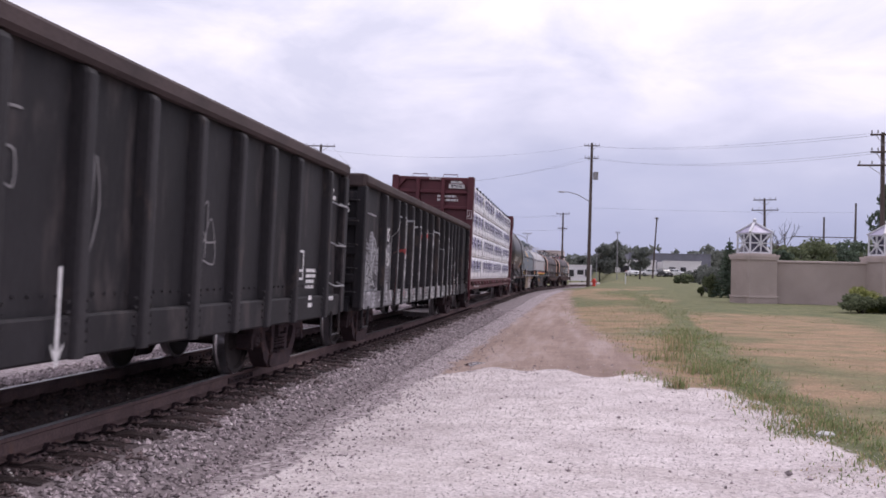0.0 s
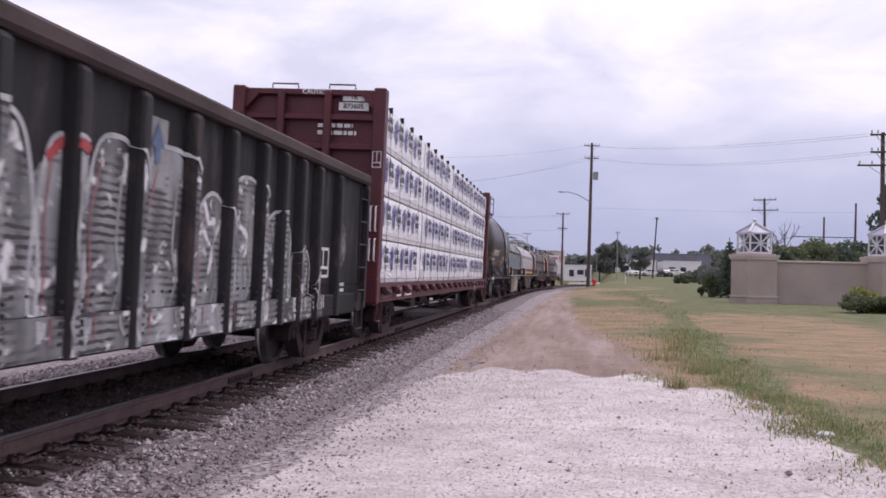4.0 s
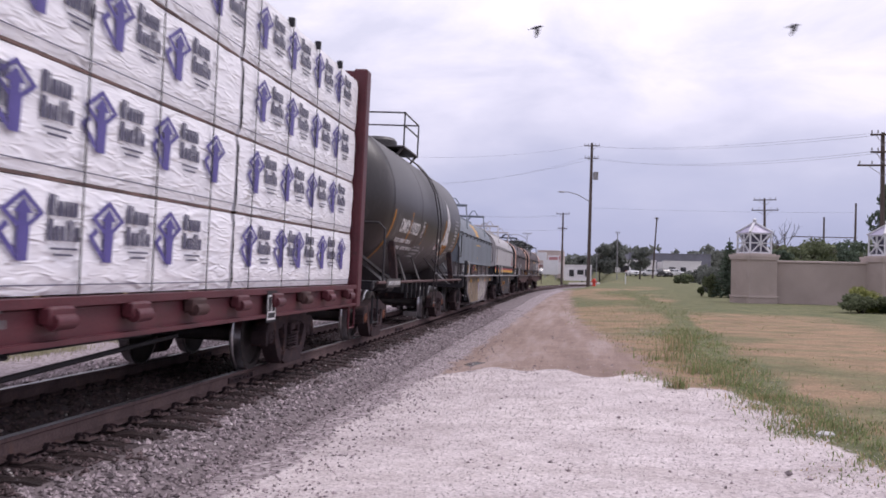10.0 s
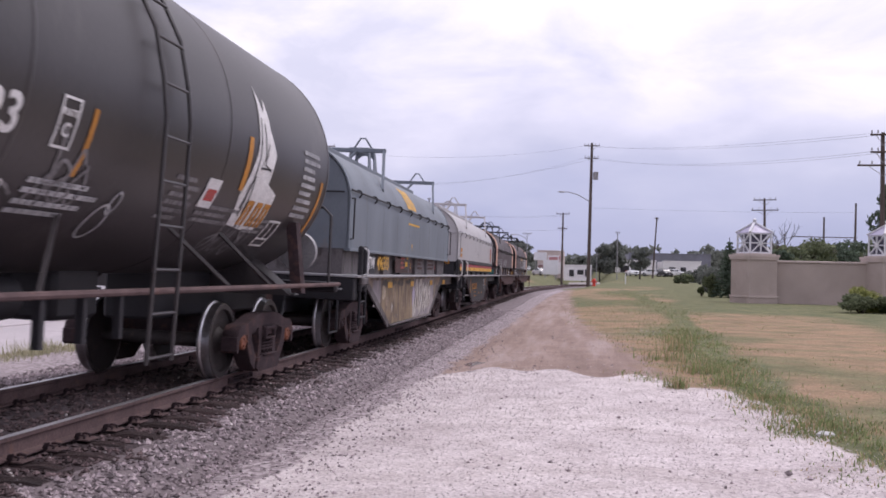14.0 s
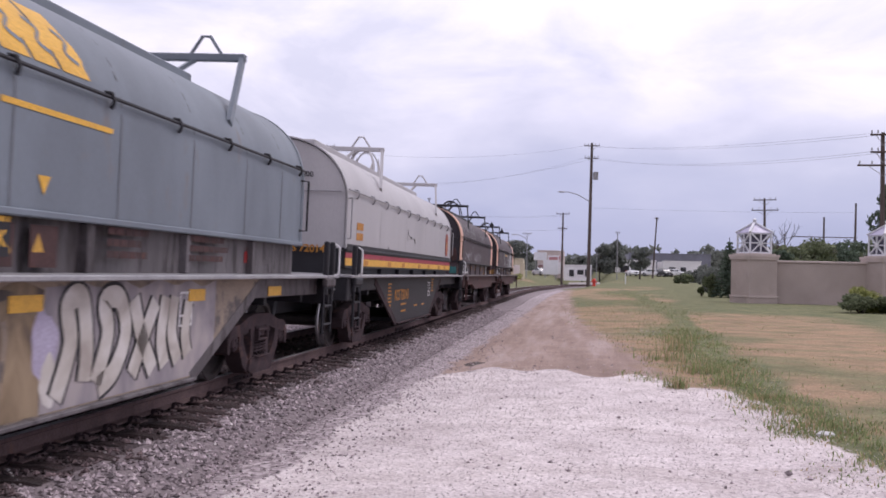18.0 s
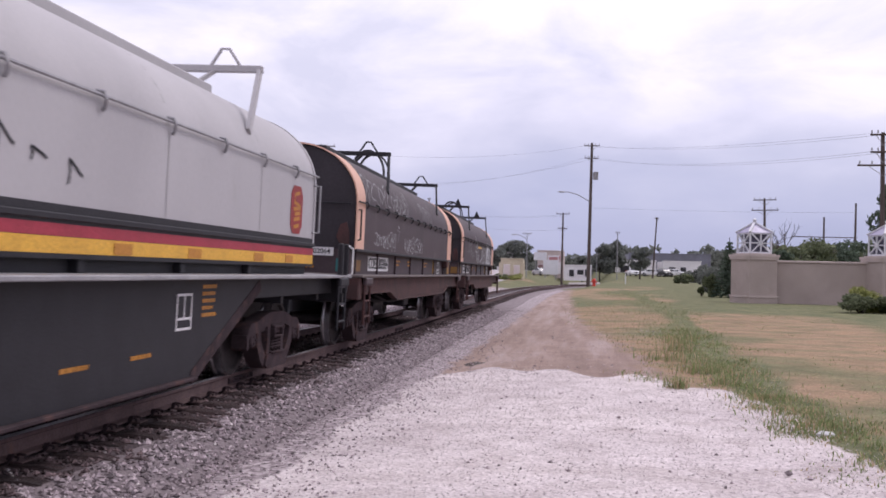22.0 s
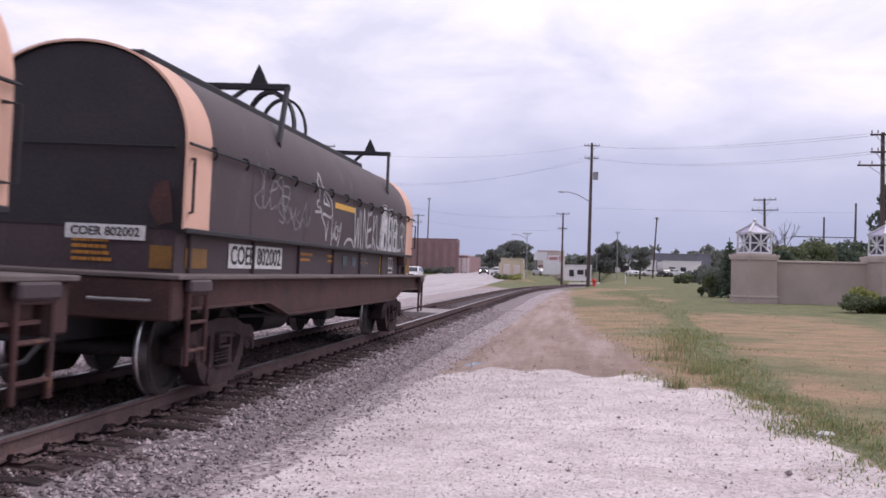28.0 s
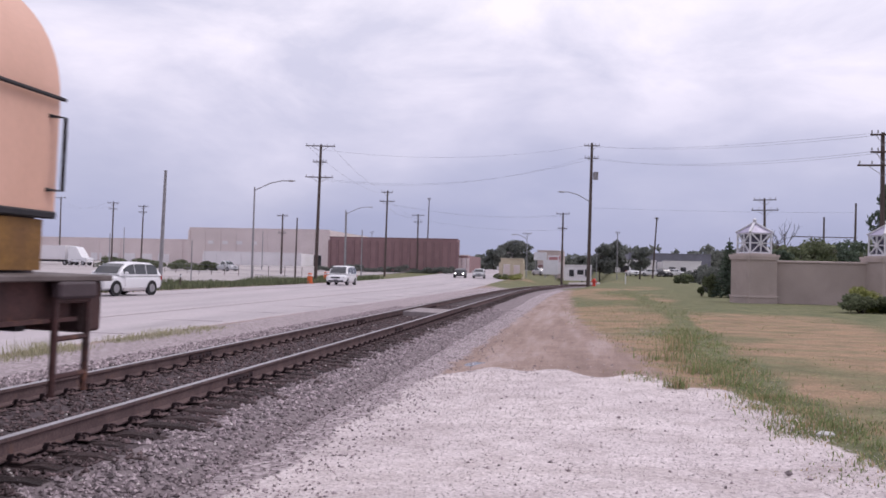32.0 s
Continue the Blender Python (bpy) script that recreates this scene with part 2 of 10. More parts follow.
M["wire"] = surf("wire", (0.30, 0.30, 0.35), (0.25, 0.25, 0.29), bump=0)
M["brick_red"] = surf("brick_red", (0.315, 0.200, 0.205), (0.255, 0.160, 0.165), scale=0.35, fine=9, rough=0.9, bump=0.25)
M["pil_brown"] = surf("pil_brown", (0.26, 0.165, 0.17), (0.215, 0.135, 0.14), scale=0.5, rough=0.9)
M["tan_wall"] = surf("tan_wall", (0.70, 0.615, 0.61), (0.63, 0.55, 0.545), scale=0.2, rough=0.85)
M["pale_wall"] = surf("pale_wall", (0.76, 0.74, 0.76), (0.68, 0.66, 0.68), scale=0.2, rough=0.8)
M["yellow_wall"] = surf("yellow_wall", (0.60, 0.53, 0.40), (0.52, 0.45, 0.34), scale=0.5, rough=0.85)
M["dark_open"] = surf("dark_open", (0.035, 0.034, 0.040), (0.025, 0.025, 0.03), rough=0.4)
M["roof_grey"] = surf("roof_grey", (0.33, 0.32, 0.33), (0.27, 0.26, 0.27), rough=0.8)
# colour of the shade within the lattice lantern
M["inside_shade"] = surf("inside_shade", (0.12, 0.11, 0.16), (0.09, 0.085, 0.12), rough=0.5)
# lavender panes: the bright sky's reflection is painted into this colour
M["roof_sky_tint"] = surf("roof_sky_tint", (0.46, 0.43, 0.56), (0.40, 0.37, 0.50), rough=0.4)
M["car_white"] = surf("car_white", (0.80, 0.80, 0.82), (0.76, 0.76, 0.78), rough=0.22, bump=0, spec=0.6)
M["car_silver"] = surf("car_silver", (0.58, 0.59, 0.61), (0.52, 0.53, 0.55), rough=0.28, bump=0, metal=0.3, spec=0.6)
M["car_dark"] = surf("car_dark", (0.03, 0.03, 0.035), (0.025, 0.025, 0.03), rough=0.3, bump=0)
M["car_glass"] = glass_like("car_glass", (0.028, 0.032, 0.038))
M["tyre"] = surf("tyre", (0.022, 0.021, 0.022), (0.016, 0.016, 0.017), rough=0.85)
M["lamp_white"] = surf("lamp_white", (0.80, 0.80, 0.82), (0.7, 0.7, 0.72), rough=0.15, bump=0)
M["lamp_red"] = surf("lamp_red", (0.40, 0.02, 0.02), (0.3, 0.02, 0.02), rough=0.2, bump=0)
M["faded_red"] = surf("faded_red", (0.46, 0.22, 0.23), (0.38, 0.18, 0.19), rough=0.6)
M["hydrant_red"] = surf("hydrant_red", (0.62, 0.055, 0.035), (0.52, 0.045, 0.03), rough=0.5)
M["cone_orange"] = surf("cone_orange", (0.72, 0.16, 0.05), (0.62, 0.13, 0.04), rough=0.6)
M["bark"] = surf("bark", (0.10, 0.080, 0.068), (0.060, 0.048, 0.042), scale=3, stretch=(3, 3, 0.6), rough=0.95, bump=0.6)
M["leaf"] = island(surf("leaf", (0.165, 0.19, 0.105), (0.11, 0.132, 0.075), scale=0.8, rough=0.75, bump=0), 0.55, 1.4)
M["leaf_blue"] = island(surf("leaf_blue", (0.125, 0.165, 0.115), (0.085, 0.115, 0.085), scale=0.8, rough=0.75, bump=0), 0.55, 1.4)
M["leaf_yellow"] = island(surf("leaf_yellow", (0.33, 0.34, 0.12), (0.23, 0.25, 0.09), scale=0.9, rough=0.75, bump=0), 0.6, 1.4)
# paler, greyer leaf copy: the haze of distance is put into its colour
M["leaf_hazed"] = island(surf("leaf_hazed", (0.21, 0.225, 0.20), (0.155, 0.17, 0.155), scale=0.3, rough=0.85, bump=0), 0.7, 1.25)
M["blade"] = island(surf("blade", (0.27, 0.315, 0.14), (0.19, 0.235, 0.10), scale=0.6, rough=0.8, bump=0), 0.72, 1.25)
M["blade_dry"] = island(surf("blade_dry", (0.50, 0.39, 0.245), (0.40, 0.30, 0.185), scale=0.6, rough=0.85, bump=0), 0.75, 1.25)
M["blade_dull"] = island(surf("blade_dull", (0.42, 0.40, 0.26), (0.33, 0.32, 0.20), scale=0.6, rough=0.85, bump=0), 0.75, 1.25)
for leafy in ("leaf", "leaf_blue", "leaf_yellow", "leaf_hazed", "blade", "blade_dry", "blade_dull"):
    thin(M[leafy])
M["stone_oily"] = island(surf("stone_oily", (0.150, 0.106, 0.109), (0.072, 0.051, 0.053), scale=9, rough=0.85, bump=0.4), 0.35, 1.7)
M["stone_dark"] = island(surf("stone_dark", (0.37, 0.312, 0.327), (0.25, 0.206, 0.218), scale=9, rough=0.9, bump=0.4), 0.42, 1.6)
M["stone_pale"] = island(surf("stone_pale", (0.66, 0.60, 0.59), (0.56, 0.505, 0.50), scale=9, rough=0.9, bump=0.3), 0.6, 1.2)
M["faded_blue"] = surf("faded_blue", (0.105, 0.135, 0.165), (0.07, 0.085, 0.105), scale=5, rough=0.6)
M["teal"] = surf("teal", (0.04, 0.17, 0.17), (0.03, 0.13, 0.13), rough=0.6)
M["feather"] = surf("feather", (0.10, 0.10, 0.11), (0.06, 0.06, 0.07), rough=0.8)
M["slate"] = surf("slate", (0.20, 0.20, 0.25), (0.16, 0.16, 0.20), scale=0.4, rough=0.7)
M["slate_blue"] = surf("slate_blue", (0.10, 0.14, 0.24), (0.08, 0.11, 0.19), rough=0.6)


# ---- mesh helpers ----
class Shape:
    """Gathers vertices and faces of one mesh."""

    def __init__(self):
        self.v, self.f = [], []

    def add(self, v, f):
        n = len(self.v)
        self.v += [tuple(p) for p in v]
        self.f += [tuple(i + n for i in q) for q in f]
        return self

    def box(self, x0, x1, y0, y1, z0, z1, c=0.0, m=None):
        """A box with chamfered edges of width c."""
        if x0 > x1: x0, x1 = x1, x0
        if y0 > y1: y0, y1 = y1, y0
        if z0 > z1: z0, z1 = z1, z0
        if c <= 0:
            v = [(x, y, z) for z in (z0, z1) for x, y in ((x0, y0), (x1, y0), (x1, y1), (x0, y1))]
            f = [(3, 2, 1, 0), (4, 5, 6, 7), (0, 1, 5, 4), (1, 2, 6, 5), (2, 3, 7, 6), (3, 0, 4, 7)]
        else:
            c = min(c, (x1 - x0) * 0.45, (y1 - y0) * 0.45, (z1 - z0) * 0.45)
            v, idx = [], {}
            for a, (x, sx) in enumerate(((x0, 1), (x1, -1))):
                for b, (y, sy) in enumerate(((y0, 1), (y1, -1))):
                    for d, (z, sz) in enumerate(((z0, 1), (z1, -1))):
                        for ax in range(3):
                            idx[a, b, d, ax] = len(v)
                            v.append((x + (0 if ax == 0 else c * sx), y + (0 if ax == 1 else c * sy), z + (0 if ax == 2 else c * sz)))
            f = []
            for a in (0, 1):
                f.append([idx[a, b, d, 0] for b, d in ((0, 0), (1, 0), (1, 1), (0, 1))][:: 1 if a else -1])
                f.append([idx[b, a, d, 1] for b, d in ((0, 0), (1, 0), (1, 1), (0, 1))][:: -1 if a else 1])
                f.append([idx[b, d, a, 2] for b, d in ((0, 0), (1, 0), (1, 1), (0, 1))][:: 1 if a else -1])
            for a in (0, 1):
                for b in (0, 1):
                    f.append((idx[a, b, 0, 0], idx[a, b, 1, 0], idx[a, b, 1, 1], idx[a, b, 0, 1])[:: 1 if a == b else -1])
                    f.append((idx[a, 0, b, 0], idx[a, 1, b, 0], idx[a, 1, b, 2], idx[a, 0, b, 2])[:: -1 if a == b else 1])
                    f.append((idx[0, a, b, 1], idx[1, a, b, 1], idx[1, a, b, 2], idx[0, a, b, 2])[:: 1 if a == b else -1])
                    for d in (0, 1):
                        t = (idx[a, b, d, 0], idx[a, b, d, 1], idx[a, b, d, 2])
                        f.append(t if (a + b + d) % 2 else t[::-1])
        if m:
            v = [m @ Vector(p) for p in v]
        return self.add(v, f)

    def loft(self, rings, closed=True, caps=True):
        n = len(rings[0])
        v = [p for r in rings for p in r]
        f = []
        for i in range(len(rings) - 1):
            for j in range(n if closed else n - 1):
                k = (j + 1) % n
                f.append((i * n + j, i * n + k, (i + 1) * n + k, (i + 1) * n + j))
        if caps and closed:
            f += [tuple(range(n))[::-1], tuple(range((len(rings) - 1) * n, len(rings) * n))]
        return self.add(v, f)

    def tube(self, pts, r, n=8, caps=True):
        """A round bar through the points; r is one radius or one a point."""
        pts = [Vector(p) for p in pts]
        rings, up = [], None
        for i, p in enumerate(pts):
            d = (pts[min(i + 1, len(pts) - 1)] - pts[max(i - 1, 0)]).normalized()
            if up is None:
                up = d.orthogonal().normalized()
            up = (up - d * up.dot(d)).normalized()
            side = d.cross(up)
            rr = r[i] if isinstance(r, (list, tuple)) else r
            rings.append([p + (up * math.cos(2 * math.pi * k / n) + side * math.sin(2 * math.pi * k / n)) * rr for k in range(n)])
        return self.loft(rings, True, caps)

    def beam(self, a, b, w, h, up=(0, 0, 1)):
        """A rectangular bar from a to b."""
        a, b = Vector(a), Vector(b)
        d = (b - a).normalized()
        s = d.cross(Vector(up))
        s = s.normalized() if s.length > 1e-4 else d.orthogonal().normalized()
        u = s.cross(d)
        ring = [(-w / 2, -h / 2), (w / 2, -h / 2), (w / 2, h / 2), (-w / 2, h / 2)]
        return self.loft([[p + s * x + u * y for x, y in ring] for p in (a, b)])

    def prism(self, prof, y0, y1, axis="y"):
        """A flat outline pulled along an axis. Outline points: (x, z) for y, (y, z) for x, (x, y) for z."""
        put = {"y": lambda a, b, t: (a, t, b), "x": lambda a, b, t: (t, a, b), "z": lambda a, b, t: (a, b, t)}[axis]
        return self.loft([[put(a, b, t) for a, b in prof] for t in (y0, y1)])

    def lathe(self, prof, c=(0, 0, 0), axis="x", n=24, caps=True):
        """A turned form: prof of (along, radius)."""
        rings = []
        for a, r in prof:
            ring = []
            for k in range(n):
                w = 2 * math.pi * k / n
                q = {"x": (a, r * math.cos(w), r * math.sin(w)), "y": (r * math.sin(w), a, r * math.cos(w)), "z": (r * math.cos(w), r * math.sin(w), a)}[axis]
                ring.append(tuple(q[i] + c[i] for i in range(3)))
            rings.append(ring)
        return self.loft(rings, True, caps)

    def mesh(self, name, mat, smooth=False):
        me = bpy.data.meshes.new(name)
        me.from_pydata(self.v, [], self.f)
        bm = bmesh.new()
        bm.from_mesh(me)
        bmesh.ops.recalc_face_normals(bm, faces=bm.faces)
        bm.to_mesh(me)
        bm.free()
        me.materials.append(mat)
        if smooth:
            for p in me.polygons:
                p.use_smooth = True
            me.set_sharp_from_angle(angle=radians(40))
        return me


def part(name, shape, mat, parent, label="", smooth=False, at=None):
    """Links a shape, or a mesh made before, as one mesh object under a thing or a part."""
    me = shape.mesh(name, mat, smooth) if isinstance(shape, Shape) else shape
    ob = new(name, me)
    if parent:
        ob.parent = parent
    if at is not None:
        ob.matrix_basis = at
    if label:
        ob["label"] = label
    return ob


def thing(name, label, category, at=None, group="", kind=""):
    ob = tagged(new(name), label, category, group, kind)
    if at is not None:
        ob.matrix_basis = at
    return ob


def lettering(text, size, mat, bold=0.0):
    """A flat mesh of the writing, its middle at the origin."""
    cu = bpy.data.curves.new("writing", "FONT")
    cu.body, cu.size, cu.align_x, cu.align_y, cu.extrude, cu.offset = text, size, "CENTER", "CENTER", 0.002, bold
    cu.resolution_u = 3
    ob = bpy.data.objects.new("writing", cu)
    scene.collection.objects.link(ob)
    me = bpy.data.meshes.new_from_object(ob.evaluated_get(bpy.context.evaluated_depsgraph_get()))
    bpy.data.objects.remove(ob)
    me.materials.clear()
    me.materials.append(mat)
    return me


def side_at(x, y, z, lean=0.0):
    """Pose of something flat on a car's flank that faces the path: its right is +y."""
    return Matrix(((0, 0, 1, x), (1, 0, 0, y), (0, 1, 0, z), (0, 0, 0, 1))) @ pose(0, 0, 0, lean)


def end_at(x, y, z):
    """Pose of something flat on a car's leading end."""
    return Matrix(((1, 0, 0, x), (0, 0, -1, y), (0, 1, 0, z), (0, 0, 0, 1)))


def bars(rows, w, h, gap, mat, seed=1):
    """Unreadable small print: rows of short bars."""
    rnd = random.Random(seed)
    s = Shape()
    for i in range(rows):
        x = -w / 2
        z = (rows / 2 - i) * (h + gap)
        end = w / 2 - rnd.random() * w * 0.35
        while x < end:
            k = min(h * rnd.uniform(0.6, 2.6), end - x)
            if k > h * 0.2:
                s.box(x, x + k, z - h / 2, z + h / 2, -0.001, 0.002)
            x += k + h * 0.35
    return s.mesh("print", mat)


def strokes(paths, r):
    """Flat painted strokes along paths in a plane."""
    s = Shape()
    for pts in paths:
        pts = [Vector((p[0], p[1], 0)) for p in pts]
        row = []
        for i, p in enumerate(pts):
            d = (pts[min(i + 1, len(pts) - 1)] - pts[max(i - 1, 0)])
            d = d.normalized() if d.length > 1e-6 else Vector((1, 0, 0))
            nrm = Vector((-d.y, d.x, 0))
            row.append((p + nrm * r, p - nrm * r))
        v = [q + Vector((0, 0, 0.002)) for ab in row for q in ab]
        s.add(v, [(2 * i, 2 * i + 1, 2 * i + 3, 2 * i + 2) for i in range(len(row) - 1)])
    return s


# ---- the line of the track ----
CANT = radians(1.375)


def track_x(y):
    s = min(max(y / 75, 0), 1)
    x = -0.38 * s * s * (3 - 2 * s)
    return x + (6.6e-4 * (y - 72) ** 2 if y > 72 else 0)


def track_z(y):
    return -0.0031 * y - (2.2e-5 * (y - 60) ** 2 if y > 60 else 0)


def track_point(y, off=0.0, up=0.0):
    """A point beside and above the middle of the track, at rail-top level, y metres along it."""
    h = (track_x(y + 0.5) - track_x(y - 0.5))
    n = math.hypot(1, h)
    lat, z = off * math.cos(CANT) + up * math.sin(CANT), up * math.cos(CANT) - off * math.sin(CANT)
    return Vector((track_x(y) + lat / n, y - lat * h / n, track_z(y) + z))


def track_pose(y, half=0.6):
    """Pose of a thing on the track with its bearing points half metres before and behind."""
    a, b = track_point(y - half), track_point(y + half)
    d = b - a
    turn = Euler((math.atan2(d.z, math.hypot(d.x, d.y)), 0, math.atan2(-d.x, d.y))).to_matrix().to_4x4()
    return Matrix.Translation((a + b) / 2) @ turn @ Matrix.Rotation(CANT, 4, "Y")


def gone(t):
    """Metres the train has gone at t seconds, counted from 16 s."""
    u = t - 16.0
    return 4.1102 * u - 0.00192 * u * u


def rise(y):
    return min(6e-5 * (y - 70) ** 2, 1.9) if 70 < y else 0.0


def smooth01(s):
    s = min(max(s, 0.0), 1.0)
    return s * s * (3 - 2 * s)


def ground_z(x, y):
    """Height of the ground sheet."""
    yy = min(max(y, -60), 190)
    d = x - track_x(min(yy, 170))
    far = (-0.30 if d > 0 else -0.42) + rise(y)
    near = track_z(yy) - 0.30
    z = near + (far - near) * smooth01((abs(d) - 2.8) / 4.0)
    if d > 0:
        z += 0.10 * smooth01((d - 5) / 8) * smooth01((y - 20) / 30)
    if abs(d) < 2.3 and y < 185:
        z -= 0.25
    return z


# ---- the ground: one sheet to the horizon ----
def ground_zones(x, y):
    """How much of pale gravel lot, dark ballast spill, bare dirt, green growth lies here (0 to 1)."""
    d = x - track_x(min(max(y, 0), 170))
    w = 0.5 * math.sin(y * 1.7) + 0.35 * math.sin(y * 4.1 + 1) + 0.3 * math.sin(x * 3.1)
    lot_end = 16.4 + 0.5 * math.sin(x * 1.9) + 0.4 * math.sin(x * 5.3 + 1) - 2.4 * max(0.0, x - 6.1)
    lot_left = 2.55 + 0.02 * y + 0.12 * w
    lot = smooth01((d - lot_left) / 0.5 + 0.5) * smooth01((lot_end + 0.2 * w - y) / 0.8 + 0.5) * smooth01((7.75 + 0.12 * w - x) / 0.5 + 0.5)
    spill = smooth01((lot_left + 0.1 - 0.012 * max(0, y - 17) - d) / 0.9 + 0.5) * smooth01((d + 5.4) / 1.0) * smooth01((125 - y) / 30)
    dirt = smooth01((6.5 - 1.2 * smooth01((y - 15) / 24) - 0.012 * max(0, y - 39) + 0.22 * w - d) / 2.4 + 0.5) * smooth01((130 - y) / 40)
    return lot, spill, dirt


def build_ground():
    xs = np.unique(np.concatenate([-np.geomspace(40, 2600, 16), np.arange(-40, -6, 2.0), np.arange(-6, 1.5, 0.5), np.arange(1.5, 12, 0.12), np.arange(12, 30, 0.5), np.arange(30, 60, 3), np.geomspace(60, 2600, 14)]))
    ys = np.unique(np.concatenate([-np.geomspace(4, 2500, 14), np.arange(-4, 4, 1.0), np.arange(4, 26, 0.14), np.arange(26, 60, 0.4), np.arange(60, 210, 2.0), np.geomspace(210, 4200, 22)]))
    X, Y = np.meshgrid(xs, ys)
    nx, ny = len(xs), len(ys)
    v = np.empty((nx * ny, 3))
    zone = np.empty((nx * ny, 4))
    k = 0
    for j in range(ny):
        for i in range(nx):
            x, y = X[j, i], Y[j, i]
            z = ground_z(x, y)
            if 2 < x < 30 and 4 < y < 60:
                z += 0.003 * noise.noise((x * 1.4, y * 1.4, 0)) + 0.008 * noise.noise((x * 0.4, y * 0.12, 3))
                z -= 0.022 * sum(math.exp(-((x - rx) / 0.22) ** 2) for rx in (3.25, 4.75)) * smooth01((y - 16) / 3)
            v[k] = x, y, z
            zone[k, :3] = ground_zones(x, y)
            g = noise.noise((x * 0.13, y * 0.07, 8)) + 0.6 * noise.noise((x * 0.33, y * 0.2, 2))
            g += 1.0 * smooth01((y - 41) / 9) * smooth01((70 - y) / 8) * smooth01((x - 10) / 3) + 0.65 * smooth01((x - 11.5) / 4) * smooth01((y - 17) / 12) + 0.15 * smooth01((y - 60) / 20)
            strip = 7.65 + 0.055 * min(max(0, y - 19), 24)
            g += 1.0 * smooth01(1 - abs(x - strip - 0.15 - 0.3 * noise.noise((y * 0.45, 5.0, 2.0))) / 0.75) * smooth01((110 - y) / 30) + 0.14 * smooth01((x - 4.0) / 0.8) * smooth01((strip - x) / 0.8) * smooth01((y - 20) / 10)
            g += 0.6 * smooth01((y - 95) / 30)
            g += 0.55 * smooth01((x - 8.2) / 0.8) * smooth01((14.5 - y) / 4)
            g += 0.12 * smooth01((y - 34) / 14)
            zone[k, 3] = smooth01(0.27 + g * 0.9)
            k += 1
    f = [(j * nx + i, j * nx + i + 1, (j + 1) * nx + i + 1, (j + 1) * nx + i) for j in range(ny - 1) for i in range(nx - 1)]
    me = bpy.data.meshes.new("ground")
    me.from_pydata(v.tolist(), [], f)
    att = me.color_attributes.new("zones", "FLOAT_COLOR", "POINT")
    att.data.foreach_set("color", zone.ravel())
    for p in me.polygons:
        p.use_smooth = True
    m = bpy.data.materials.new("ground_cover")
    m.use_nodes = True
    nt = m.node_tree
    N, L = nt.nodes.new, nt.links.new
    b = nt.nodes["Principled BSDF"]
    co = N("ShaderNodeTexCoord")

    def noisy(scale, detail=4, rough=0.5, vec=None):
        n = N("ShaderNodeTexNoise")
        n.inputs["Scale"].default_value, n.inputs["Detail"].default_value, n.inputs["Roughness"].default_value = scale, detail, rough
        L(vec or co.outputs["Object"], n.inputs["Vector"])
        return n.outputs[0]

    def ramp(src, stops):
        r = N("ShaderNodeValToRGB")
        e = r.color_ramp.elements
        while len(e) < len(stops):
            e.new(0.5)
        for q, (pos, c) in zip(e, stops):
            q.position, q.color = pos, (*c, 1)
        L(src, r.inputs[0])
        return r.outputs[0]

    def mix(fac, a, c, mode="MIX"):
        n = N("ShaderNodeMix")
        n.data_type, n.blend_type = "RGBA", mode
        if isinstance(fac, float):
            n.inputs[0].default_value = fac
        else:
            L(fac, n.inputs[0])
        L(a, n.inputs[6]), L(c, n.inputs[7])
        return n.outputs[2]

    at = N("ShaderNodeVertexColor")
    at.layer_name = "zones"
    sep = N("ShaderNodeSeparateColor")
    L(at.outputs[0], sep.inputs[0])
    def edge(ch, n, lo, hi):
        """Breaks a zone's edge up by noise."""
        a = N("ShaderNodeMath"); a.operation = "MULTIPLY_ADD"
        L(n, a.inputs[0]); a.inputs[1].default_value = 0.9; a.inputs[2].default_value = -0.45
        c = N("ShaderNodeMath"); c.operation = "ADD"
        L(ch, c.inputs[0]); L(a.outputs[0], c.inputs[1])
        return ramp(c.outputs[0], ((lo, (0, 0, 0)), (hi, (1, 1, 1))))

    fine, mid, coarse = noisy(55, 3), noisy(2.2, 6, 0.6), noisy(0.28, 5, 0.55)
    # dry lawn with greener patches
    swath = N("ShaderNodeMapping")
    swath.inputs["Scale"].default_value = (0.8, 1.5, 1.0)
    swath.inputs["Rotation"].default_value = (0, 0, radians(24))
    L(co.outputs["Object"], swath.inputs[0])
    lawn = ramp(noisy(0.42, 7, 0.62, swath.outputs[0]), ((0.32, (0.17, 0.155, 0.09)), (0.43, (0.25, 0.20, 0.125)), (0.52, (0.335, 0.226, 0.150)), (0.60, (0.275, 0.20, 0.130)), (0.72, (0.185, 0.162, 0.098))))
    green = ramp(mid, ((0.34, (0.115, 0.128, 0.068)), (0.68, (0.205, 0.198, 0.112))))
    lawn = mix(edge(at.outputs[1], noisy(1.1, 7, 0.75), 0.32, 0.84), lawn, green)
    lawn = mix(1.0, lawn, ramp(noisy(22, 4), ((0.3, (0.70, 0.70, 0.70)), (0.7, (1.22, 1.22, 1.22)))), "MULTIPLY")
    lawn = mix(1.0, lawn, ramp(noisy(0.9, 7, 0.7), ((0.30, (0.66, 0.72, 0.66)), (0.5, (1, 1, 1)), (0.70, (1.22, 1.14, 1.10)))), "MULTIPLY")
    long = N("ShaderNodeMapping")
    long.inputs["Scale"].default_value = (1.5, 0.11, 1.0)
    L(co.outputs["Object"], long.inputs[0])
